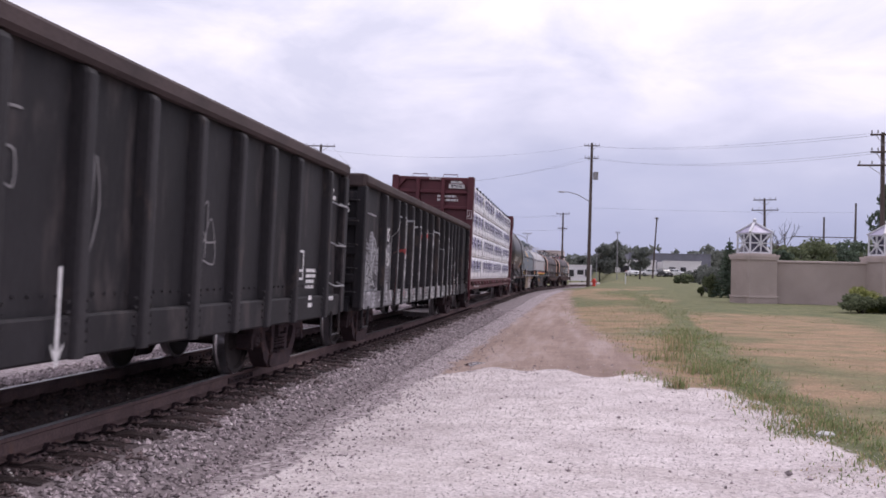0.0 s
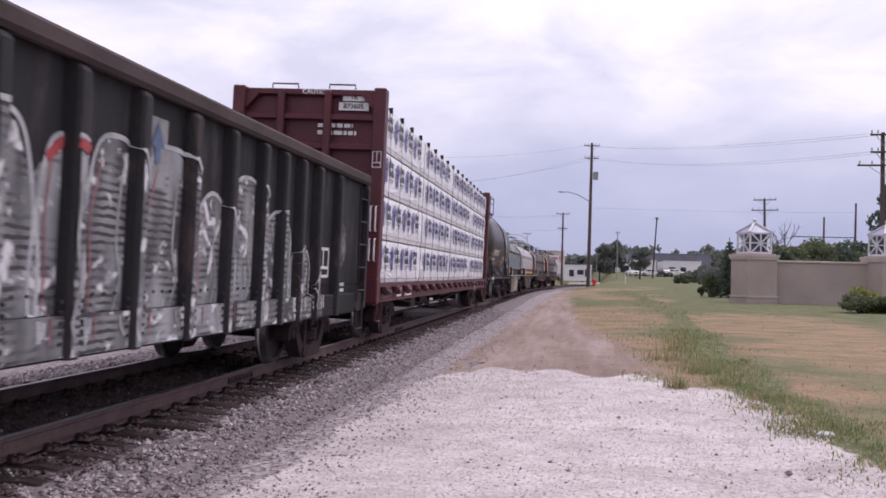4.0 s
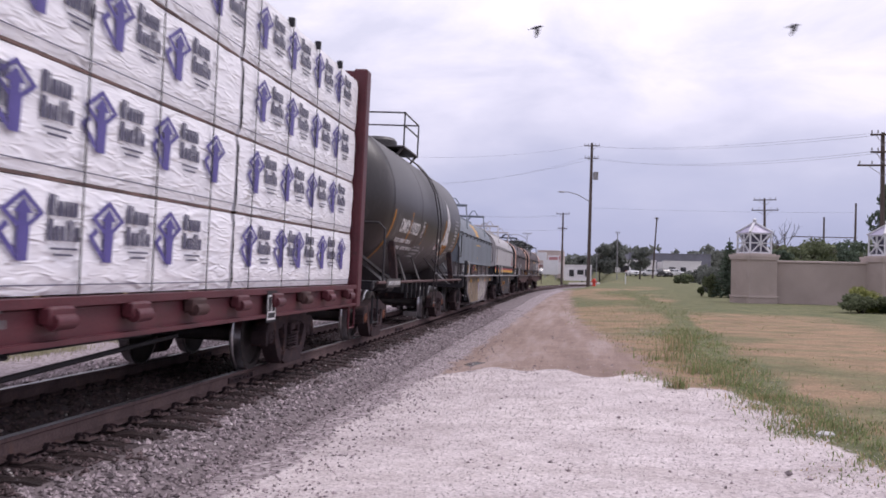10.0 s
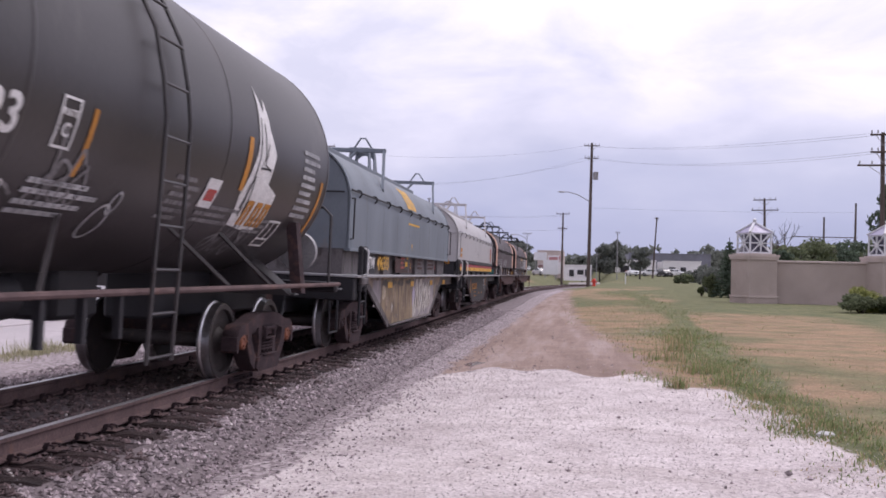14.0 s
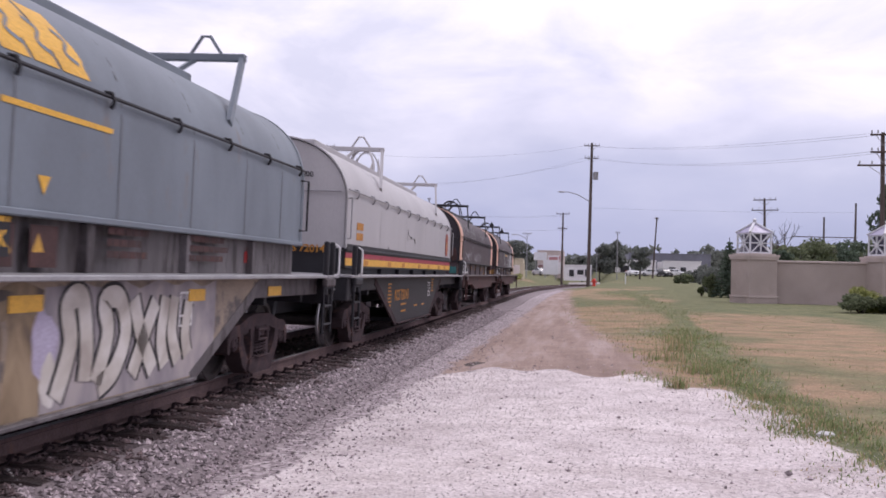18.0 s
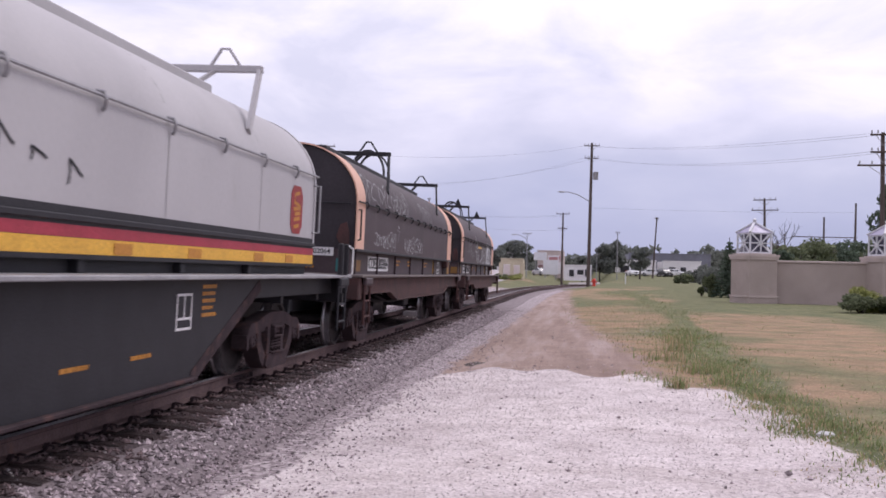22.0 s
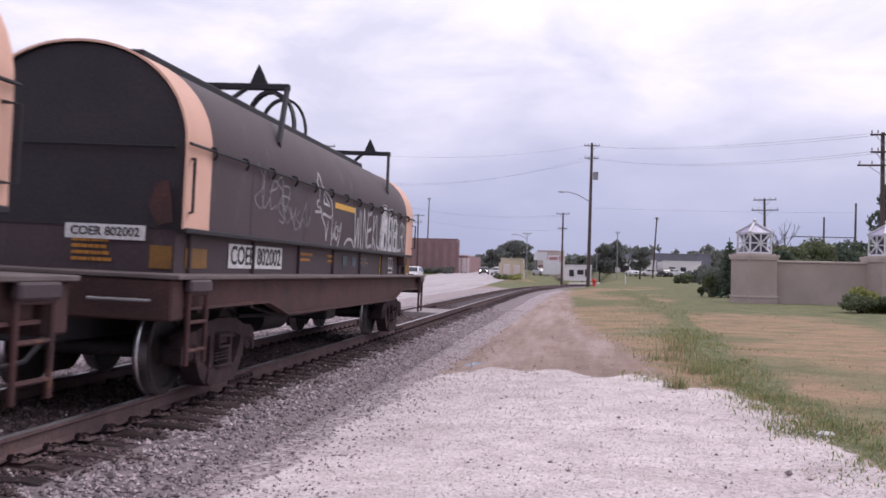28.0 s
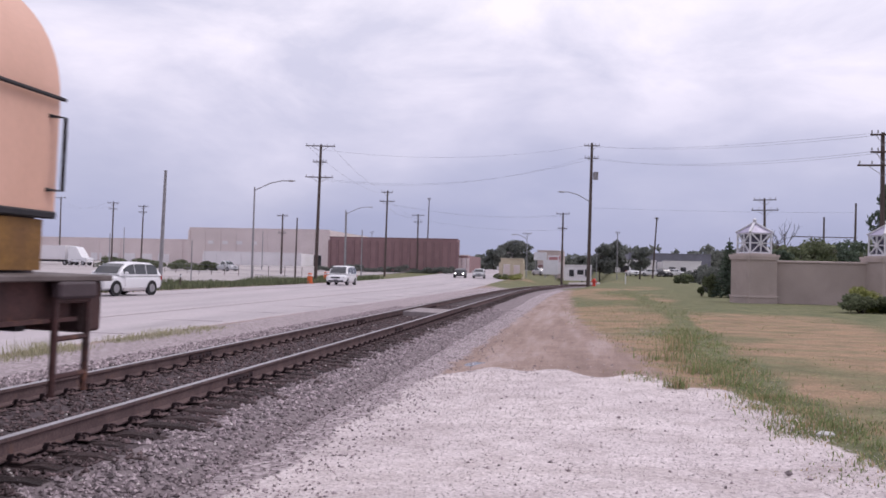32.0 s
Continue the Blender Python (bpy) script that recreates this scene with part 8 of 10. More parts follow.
def hall(name, label, x0, x1, y0, y1, z0, z1, wall, bays=0, openings=(), roof="roof_grey", pil="", parapet=0.35, turn=0):
    """A building with walls of thickness, roof slab, parapet, bays and framed openings on its front."""
    w, d = x1 - x0, y1 - y0
    b = thing(name, label, "building", pose(x0, y0, z0, 0, 0, turn))
    h = z1 - z0
    s = Shape()
    s.box(0, w, 0, 0.4, -0.6, h)
    part("wall", s, M[wall], b)
    for a, c, e, f in ((0, 0.4, 0.4, d), (w - 0.4, w, 0.4, d), (0.4, w - 0.4, d - 0.4, d)):
        s = Shape()
        s.box(a, c, e, f, -0.6, h)
        part("wall", s, M[wall], b)
    s = Shape()
    s.box(0.3, w - 0.3, 0.3, d - 0.3, h - parapet - 0.2, h - parapet)
    part("roof", s, M[roof], b)
    s = Shape()
    s.box(-0.12, w + 0.12, -0.12, 0.5, h - 0.02, h + 0.16, 0.02)
    part("parapet_coping", s, M[pil or wall], b)
    for k in range(bays + 1 if bays else 0):
        x = k * w / bays
        s = Shape()
        s.box(x - 0.28, x + 0.28, -0.22, 0.05, -0.6, h - 0.5, 0.03)
        part("pilaster", s, M[pil or wall], b)
    for x, z, ow, oh, mat in openings:
        s = Shape()
        s.box(x - ow / 2 - 0.1, x + ow / 2 + 0.1, -0.09, 0.02, z - 0.1, z + oh + 0.1, 0.02)
        win = part("window", s, M["pale_wall"], b)
        s = Shape()
        s.box(x - ow / 2, x + ow / 2, -0.12, -0.085, z, z + oh)
        part("pane", s, M[mat], win)
    return b


hall("brick_warehouse", "long dark red brick warehouse with flat roof", -45.4, -19.1, 196, 200, -0.3, 7.35, "brick_red", 16, [], pil="pil_brown")
hall("brick_annex", "small pink-brown brick annex", -18.9, -17.2, 199, 225, 0.0, 4.2, "brick_red", 2, [(0.85, 1.0, 0.7, 2.6, "pale_wall")], pil="tan_wall")
hall("warehouse", "large tan metal warehouse", -98.5, -60.0, 252, 330, 0.8, 10.9, "tan_wall", 9, [(32 + 3.2 * k, 0.2, 2.6, 3.2, "dark_open") for k in range(2)] + [(6 + 4 * k, 6, 1.4, 0.7, "pale_wall") for k in range(4)])
hall("warehouse", "long low tan warehouse wing", -160, -98.6, 262, 330, 0.2, 7.9, "tan_wall", 10, [(20 + 5 * k, 0.3, 3.0, 3.2, "pale_wall") for k in range(7)])
hall("loading_shed", "low white loading shed", -88, -63, 236, 248, 0.7, 4.4, "pale_wall", 8)
hall("small_shed", "small pale yellow trackside building with a door", -6.8, -3.4, 152, 156, -0.1, 3.1, "yellow_wall", 2, [(0.95, 0.3, 0.9, 2.0, "tan_wall"), (2.35, 1.0, 0.9, 1.2, "tan_wall")], "tan_wall")
hall("shop", "low white shop with a pale roof", 2.3, 7.6, 192, 204, 0.3, 2.6, "pale_wall", 0, [(1.5, 0.2, 0.9, 1.3, "dark_open"), (3.2, 0.6, 1.2, 0.9, "dark_open"), (4.4, 0.2, 0.7, 1.4, "dark_open")], "pale_wall", parapet=0.1)
hall("shop", "pinkish block shop behind the road", -3.4, 2.0, 206, 222, 0.6, 5.6, "stucco_trim", 0, [(1.3, 0.3, 2.3, 1.9, "pil_brown"), (3.9, 3.2, 1.8, 0.8, "faded_red"), (3.9, 0.4, 2.0, 2.2, "pale_wall")])
hall("shop", "far low white shop building", -16.5, -10.5, 262, 280, 1.2, 6.2, "pale_wall", 0, [(1.5, 0.5, 1.0, 2.0, "dark_open"), (4.0, 2.4, 1.0, 0.8, "dark_open")])
hall("store", "low white store building beyond the lawn", 24.5, 33.0, 232, 250, 1.2, 4.3, "pale_wall", 0, [(2, 0.6, 1.5, 1.2, "dark_open"), (4.5, 0.6, 1.2, 1.2, "dark_open")], parapet=0.15)
hall("store", "low pale store with dark roof", 14.5, 23.5, 240, 256, 1.2, 4.4, "pale_wall", 0, [(1.6, 0.4, 2.0, 1.6, "dark_open"), (5.5, 0.4, 1.4, 1.6, "dark_open")], parapet=0.1)
hall("long_roof_store", "distant long store with grey roof", 20, 44, 300, 330, 1.6, 7.4, "slate", 0, [], "slate", parapet=0.1)


def sign_board(x, y, z, w, h, mat, label, legs=2.0):
    t = thing("roadside_sign", label, "sign", pose(x, y, z - legs))
    for sx in (-0.35, 0.35):
        s = Shape()
        s.tube([(sx * w, 0.08, -0.4), (sx * w, 0.08, legs + h * 0.5)], 0.09, 8)
        part("post", s, M["pole_grey"], t)
    s = Shape()
    s.box(-w / 2, w / 2, -0.12, 0.06, legs, legs + h, 0.02)
    part("board", s, M["lattice_white"], t)
    s = Shape()
    s.box(-w / 2 + 0.2, w / 2 - 0.2, -0.14, -0.12, legs + 0.25, legs + h - 0.25)
    part("sign_face", s, M[mat], t)


sign_board(-2.6, 200, 3.6, 2.6, 1.6, "lattice_white", "white roadside sign on two posts", 3.0)
sign_board(0.0, 202, 3.2, 2.2, 1.4, "faded_red", "red and white roadside sign", 2.6)
sign_board(0.2, 175, 0.8, 2.6, 2.6, "lattice_white", "white panel beside the track", 0.5)


# ---- poles, lamps and wires ----
def utility_pole(x, y, h, r=0.16, lean=0.0, arms=((0.3, 2.4),), wood="pole_wood", lamp=None, label="weathered wooden utility pole with crossarms", z=None, gear=()):
    t = thing("utility_pole", label, "utility pole", (stands(x, y) if z is None else pose(x, y, z)) @ pose(0, 0, 0, 0, lean, 0), "utility poles")
    s = Shape()
    s.tube([(0, 0, -1.0), (0, 0, h * 0.3), (0, 0, h * 0.7), (0, 0, h)], [r, r * 0.92, r * 0.78, r * 0.66], 10)
    part("pole_shaft", s, M[wood], t, "", True)
    for down, w in arms:
        a = Shape()
        a.box(-w / 2, w / 2, -r - 0.10, -r * 0.6, h - down - 0.05, h - down + 0.05, 0.01)
        arm = part("crossarm", a, M[wood], t)
        for sx in (-0.92, -0.45, 0.45, 0.92):
            i = Shape()
            i.lathe([(0, 0.02), (0.05, 0.05), (0.10, 0.035), (0.15, 0.05), (0.2, 0.02)], c=(sx * w / 2, -r - 0.06, h - down + 0.07), axis="z", n=8)
            part("insulator", i, M["pole_grey"], arm, "", True)
        for sx in (-1, 1):
            b = Shape()
            b.beam((sx * w * 0.28, -r, h - down - 0.05), (0, -r * 0.8, h - down - 0.65), 0.04, 0.03)
            part("brace", b, M["pole_grey"], arm)
    for z0, rad, ln in gear:
        g = Shape()
        g.lathe([(z0, 0.0), (z0, rad), (z0 + ln, rad), (z0 + ln, 0)], c=(r + rad, 0, 0), axis="z", n=14)
        part("transformer", g, M["pole_grey"], t, "grey can transformer", True)
    if lamp:
        z0, reach, up = lamp
        g = Shape()
        g.tube([(0, 0, z0), (reach * 0.5, -0.1, z0 + up * 0.75), (reach * 0.85, -0.1, z0 + up), (reach, -0.1, z0 + up)], 0.05, 8)
        arm = part("lamp_arm", g, M["pole_grey"], t, "", True)
        g = Shape()
        g.loft([[(reach + q, -0.1 + wv * math.cos(k / 8 * 6.283), z0 + up + hv * math.sin(k / 8 * 6.283)) for k in range(8)] for q, wv, hv in ((0, 0.05, 0.05), (math.copysign(0.25, reach), 0.16, 0.09), (math.copysign(0.6, reach), 0.18, 0.08), (math.copysign(0.8, reach), 0.05, 0.04))])
        part("lamp_head", g, M["galv"], arm, "cobra-head street lamp", True)
    return t


utility_pole(6.25, 116, 16.5, 0.22, 0.5, ((0.35, 1.8), (1.8, 1.6)), lamp=(9.6, -3.0, 1.1), label="tall wooden utility pole with a street lamp arm", z=-0.02, gear=((12.2, 0.3, 0.9),))
utility_pole(2.6, 150, 10.2, 0.17, 0.2, ((0.2, 2.0), (2.4, 1.4)), z=0.1)
utility_pole(-24.0, 107, 15.0, 0.20, 1.0, ((0.2, 3.4), (2.0, 1.6), (3.7, 3.2)), z=0.0)
utility_pole(-24.7, 150, 13.4, 0.17, 0.8, ((0.3, 1.8), (1.7, 2.4)))
utility_pole(-26.2, 190, 11.6, 0.17, 0.0, ((0.3, 2.4), (1.6, 1.8)))
utility_pole(-30.5, 230, 17.0, 0.16, 0.9, ((0.3, 0.8),))
utility_pole(-21.9, 61, 7.8, 0.14, 1.4, (), "pole_grey", label="bare leaning grey wooden pole")
utility_pole(-79.6, 170, 12.2, 0.16, 0.5, ((0.3, 2.2), (1.4, 1.6)))
utility_pole(-79.5, 182, 12.2, 0.16, 1.2, ((0.3, 2.0), (1.4, 1.6)))
utility_pole(-117.7, 220, 15.6, 0.2, 0.0, ((0.2, 2.6),))
utility_pole(-41.3, 150, 9.5, 0.17, 0.3, ((0.3, 1.8), (3.0, 1.2)))
utility_pole(-24.6, 101, 6.8, 0.10, 0.8, (), label="short wooden pole beside the road")
utility_pole(23.15, 62, 10.35, 0.17, -0.4, ((0.15, 1.5), (1.2, 1.5), (2.0, 3.0)))
utility_pole(25.1, 110, 9.9, 0.17, -1.2, ((0.2, 2.4), (1.3, 2.8)))
utility_pole(34.8, 112, 9.6, 0.15, 0.5, ())
utility_pole(33.9, 122, 8.6, 0.15, 0.3, ((2.4, 7.5),))
utility_pole(18.3, 180, 11.0, 0.17, 3.0, ((0.3, 0.8),))
utility_pole(11.9, 178, 8.5, 0.10, 0.0, ((0.2, 0.9),), "pole_grey", label="thin grey yard lamp pole")
utility_pole(8.5, 190, 6.2, 0.08, 0.0, ((0.1, 1.2),), "pole_grey", label="thin grey yard lamp pole")
utility_pole(6.9, 190, 6.2, 0.08, 0.0, ((0.1, 1.2),), "pole_grey", label="thin grey yard lamp pole")
utility_pole(-4.2, 178, 8.0, 0.09, 0.0, ((0.2, 1.6),), "pole_grey", lamp=(6.8, -2.0, 0.8), label="grey street lamp pole")
utility_pole(-46.0, 240, 9.0, 0.1, 0.0, ((0.2, 1.0),), "pole_grey", label="thin grey yard lamp pole")
utility_pole(-27.3, 95, 9.5, 0.11, 0.4, (), "pole_grey", lamp=(9.2, 3.4, 1.0), label="grey street lamp with a curved arm")
utility_pole(-32.9, 158, 10.3, 0.12, 0.1, (), "pole_grey", lamp=(10.0, 3.6, 1.2), label="grey street lamp with a curved arm")
utility_pole(-27.5, 135, 9.5, 0.10, 0.2, (), "pole_grey", label="thin grey pole beside the road")
utility_pole(-23.5, 128, 6.5, 0.09, 0.1, (), "pole_grey", label="thin grey pole beside the road")
utility_pole(-25.5, 75, 3.6, 0.05, 0.2, (), "pole_grey", label="thin white marker pole")
utility_pole(-56, 185, 7.5, 0.1, 0.2, (), "pole_grey", label="thin grey pole beside the road")
utility_pole(-87, 190, 8.0, 0.1, 0.2, (), "pole_grey", label="thin grey pole beside the road")
utility_pole(-70, 150, 6.0, 0.1, 0.2, (), "pole_grey", label="thin grey pole beside the road")


def wire(a, b, sag, r=0.011):
    a, b = Vector(a), Vector(b)
    s = Shape()
    s.tube([a.lerp(b, k / 20) - Vector((0, 0, sag * 4 * (k / 20) * (1 - k / 20))) for k in range(21)], r, 4)
    tagged(part("overhead_wire", s, M["wire"], None), "thin dark overhead cable between poles", "cable", "overhead cables")


for dx, z1, z2, sag in ((-0.8, 16.1, 10.1, 0.5), (0.8, 16.1, 10.1, 0.6), (-0.7, 14.7, 9.0, 0.75), (0.7, 14.7, 9.0, 0.85)):
    wire((6.4 + dx, 116, z1), (23.1 + dx * 0.8, 62, z2), sag)
wire((6.3, 116, 8.9), (34.7, 112, 8.5), 0.15)
for dx, z1, z2, sag in ((-1.0, 16.1, 14.6, 1.2), (0.2, 14.7, 11.2, 1.6), (-0.9, 14.7, 11.2, 1.8)):
    wire((6.4 + dx, 116, z1), (-24 + dx, 107, z2), sag)
for dx, z1, z2 in ((-0.8, 9.9, 8.6), (0.8, 9.9, 8.2), (0.2, 7.7, 7.0)):
    wire((2.6 + dx, 150, z1), (-24.7 + dx, 150, z2 + 3), 1.0)
for dx in (-1.4, 1.4):
    wire((-24 + dx, 107, 14.9), (-24.7 + dx * 0.5, 150, 12.8), 0.8)
    wire((-24.7 + dx * 0.6, 150, 11.6), (-26.2 + dx * 0.6, 190, 11.0), 0.6)
    wire((-79.6 + dx, 170, 12.0), (-117 + dx, 220, 14.8), 1.0)


# ---- vehicles ----
def wheel_of(t, x, y, r, w=0.2):
    s = Shape()
    s.lathe([(-w / 2, r * 0.6), (-w / 2, r * 0.95), (-w * 0.35, r), (w * 0.35, r), (w / 2, r * 0.95), (w / 2, r * 0.6)], c=(x, y, r), n=20, caps=False)
    ty = part("wheel", s, M["tyre"], t, "", True)
    s = Shape()
    s.lathe([(-w * 0.46, 0.0), (-w * 0.49, r * 0.72), (w * 0.49, r * 0.72), (w * 0.46, 0.0)], c=(x, y, r), n=14)
    for k in range(5):
        a = k * 1.2566
        for sx in (-1, 1):
            s.beam((x + sx * w * 0.45, y, r), (x + sx * w * 0.45, y + r * 0.58 * math.cos(a), r + r * 0.58 * math.sin(a)), 0.05, 0.02, (1, 0, 0))
    part("rim", s, M["galv"], ty, "", True)


def road_vehicle(name, label, at, L, W, H, paint, kind="suv", group=""):
    """A road vehicle with its front towards -y: body, glasshouse, glass, wheels, lamps, bumpers."""
    t = thing(name, label, "car", at, group)
    r = 0.36 if kind in ("suv", "pickup") else 0.32
    belt = {"suv": 1.02, "van": 0.98, "sedan": 0.92, "pickup": 1.08}[kind]
    hl = L / 2

    def section(y, w, z0, z1, n=2.6):
        out = []
        for k in range(16):
            a = k / 16 * 2 * math.pi
            ca, sa = math.cos(a), math.sin(a)
            out.append((w * math.copysign(abs(ca) ** (2 / n), ca), y, (z0 + z1) / 2 + (z1 - z0) / 2 * math.copysign(abs(sa) ** (2 / n), sa)))
        return out
    hood = {"suv": 0.26, "van": 0.2, "sedan": 0.28, "pickup": 0.26}[kind]
    s = Shape()
    rows = [(-hl, 0.72, 0.34, belt * 0.72), (-hl + 0.12, 0.9, 0.26, belt * 0.86), (-hl + 0.45, 0.97, 0.24, belt * 0.95), (-hl + L * hood, 1.0, 0.24, belt), (0, 1.0, 0.24, belt + 0.02), (hl - 0.4, 0.98, 0.26, belt + 0.02), (hl - 0.1, 0.93, 0.30, belt), (hl, 0.82, 0.38, belt * 0.9)]
    s.loft([section(y, W / 2 * w, z0, z1, 4.5) for y, w, z0, z1 in rows])
    part("body", s, M[paint], t, "", True)
    tail = {"suv": hl - 0.12, "van": hl - 0.1, "sedan": hl - 0.75, "pickup": 0.35}[kind]
    top0, top1 = {"suv": (-0.42, hl - 0.55), "van": (-0.75, hl - 0.3), "sedan": (-0.35, 0.75), "pickup": (-0.55, 0.15)}[kind]
    y0 = -hl + L * hood - (0.1 if kind != "van" else 0.2)
    A = W / 2
    drop = {"suv": 0.14, "van": 0.10, "sedan": 0.05, "pickup": 0.03}[kind]
    line = [(y0, belt + 0.01), (y0 + (top0 - y0) * 0.5, belt + (H - belt) * 0.58), (top0, H - 0.10), (top0 + 0.35, H - 0.02), ((top0 + top1) / 2, H), (top1 - 0.25, H - 0.03), (top1, H - drop), (top1 + (tail - top1) * 0.55, belt + (H - belt) * 0.45), (tail, belt + 0.01)]

    def side(z, top):
        """Half width of the cabin at height z under a roof at top."""
        q = min(max((z - belt) / max(H - belt, 0.01), 0), 1)
        return A * (0.95 - 0.17 * q)
    rings = []
    for y, z in line:
        h = z - belt
        half = [(side(belt, z), belt - 0.05), (side(belt + 0.5 * h, z), belt + 0.5 * h), (side(z, z) * 0.99, belt + 0.86 * h), (side(z, z) * 0.90, belt + 0.965 * h), (side(z, z) * 0.6, z), (0.0, z + 0.012)]
        rings.append([(x, y, zz) for x, zz in half] + [(-x, y, zz) for x, zz in half[-2::-1]])
    s = Shape()
    s.loft(rings, False, False)
    part("cabin", s, M[paint], t, "", True)

    def roof_z(y):
        for (ya, za), (yb, zb) in zip(line, line[1:]):
            if ya <= y <= yb:
                return za + (zb - za) * (y - ya) / (yb - ya)
        return belt

    def glass(cols, label):
        """A pane as a strip of (low point, high point) pairs."""
        g = Shape()
        g.add([p for ab in cols for p in ab], [(2 * i, 2 * i + 2, 2 * i + 3, 2 * i + 1) for i in range(len(cols) - 1)])
        part("window", g, M["car_glass"], t, label)
    for (ya, za), (yb, zb), out, label in ((line[0], line[2], -1, "raked windscreen"), (line[-1], line[-3], 1, "rear window")):
        g = Shape()
        steps = [0.07, 0.28, 0.5, 0.72, 0.92]
        v = []
        for q in steps:
            y = ya + (yb - ya) * q
            for k in range(-3, 4):
                v.append((side(roof_z(y), 0) * 0.84 * k / 3, y + out * 0.03, roof_z(y) + 0.022 + 0.012 * (1 - (k / 3) ** 2)))
        g.add(v, [(7 * i + j, 7 * i + j + 1, 7 * i + j + 8, 7 * i + j + 7) for i in range(4) for j in range(6)])
        part("window", g, M["car_glass"], t, label)
    for sx in (-1, 1):
        n = {"suv": 3, "van": 3, "sedan": 2, "pickup": 1}[kind]
        ya, yb = y0 + (top0 - y0) * 0.42, top1 + (tail - top1) * 0.35
        for k in range(n):
            q0, q1 = ya + (yb - ya) * (k / n + 0.012), ya + (yb - ya) * ((k + 1) / n - 0.012)
            cols = []
            for i in range(6):
                y = q0 + (q1 - q0) * i / 5
                hi = max(belt + 0.05, belt + (roof_z(y) - belt) * 0.84)
                lo = belt + 0.045
                cols.append(((sx * (side(lo, 0) + 0.010), y, lo), (sx * (side(hi, 0) + 0.014), y, hi)))
            glass(cols, "dark window glass")
        s = Shape()
        s.box(sx * A, sx * (A + 0.17), y0 + 0.35, y0 + 0.47, belt + 0.02, belt + 0.17, 0.03)
        part("wing_mirror", s, M[paint], t)
        for y in (-hl + L * 0.19, hl - L * 0.20):
            arch_s = Shape()
            arch_s.lathe([(sx * (A - 0.10), r * 1.10), (sx * (A + 0.004), r * 1.10), (sx * (A + 0.004), r * 0.9)], c=(0, y, r), n=20, caps=False)
            part("wheel_arch", arch_s, M["car_dark"], t, "", True)
            wheel_of(t, sx * (A - 0.10), y, r, 0.22)
        s = Shape()
        s.box(sx * A * 0.52, sx * A * 0.90, -hl - 0.01, -hl + 0.22, belt * 0.66, belt * 0.82, 0.04)
        part("headlight", s, M["lamp_white"], t, "clear headlight")
        s = Shape()
        s.box(sx * A * 0.70, sx * A * 0.93, hl - 0.12, hl + 0.005, belt * 0.75, belt * 1.0, 0.03)
        part("tail_light", s, M["lamp_red"], t, "red tail light")
        s = Shape()
        s.box(sx * (A - 0.02), sx * (A + 0.004), -hl * 0.345, -hl * 0.34, 0.45, belt - 0.1)
        part("door_seam", s, M["joint_grey"], t)
        s = Shape()
        s.box(sx * (A - 0.06), sx * (A + 0.012), -hl * 0.40, hl * 0.38, 0.22, 0.36, 0.03)
        part("sill_cladding", s, M["joint_grey"], t)
    s = Shape()
    s.box(-A * 0.45, A * 0.45, -hl - 0.015, -hl + 0.05, belt * 0.62, belt * 0.78, 0.02)
    part("grille", s, M["car_dark"], t, "dark grille")
    s = Shape()
    s.box(-A * 0.75, A * 0.75, -hl - 0.02, -hl + 0.05, 0.32, 0.44, 0.02)
    part("air_intake", s, M["car_dark"], t, "dark lower intake")
    s = Shape()
    s.box(-0.17, 0.17, -hl - 0.03, -hl - 0.015, 0.46, 0.56)
    part("plate", s, M["pole_grey"], t, "plain grey plate")
    return t


ROAD_Z = -0.33
road_vehicle("suv", "white compact suv waiting on the concrete road", pose(-17.8, 47.0, ROAD_Z, 0, 0, -12), 4.6, 1.82, 1.68, "car_white", "suv")
VAN = road_vehicle("minivan", "white minivan driving along the concrete road", pose(-16.3, 137.5, ROAD_Z), 4.8, 1.9, 1.75, "car_white", "van")
DARK = road_vehicle("sedan", "dark sedan with headlights on the road", pose(-13, 190, 0.2), 4.6, 1.8, 1.42, "car_dark", "sedan")
SILVER = road_vehicle("sedan", "silver sedan on the road", pose(-10, 182, 0.2), 4.6, 1.8, 1.45, "car_silver", "sedan")
_s = bpy.data.materials.new("headlamp_glow")
_s.use_nodes = True
_s.node_tree.nodes["Principled BSDF"].inputs["Emission Color"].default_value = (1, 0.98, 0.95, 1)
_s.node_tree.nodes["Principled BSDF"].inputs["Emission Strength"].default_value = 6.0
for sx in (-1, 1):
    _g = Shape()
    _g.lathe([(-2.36, 0.0), (-2.36, 0.09), (-2.28, 0.10), (-2.28, 0.0)], c=(sx * 0.62, 0, 0.66), axis="y", n=14)
    part("lit_headlight", _g, _s, DARK, "bright lit headlight", True)
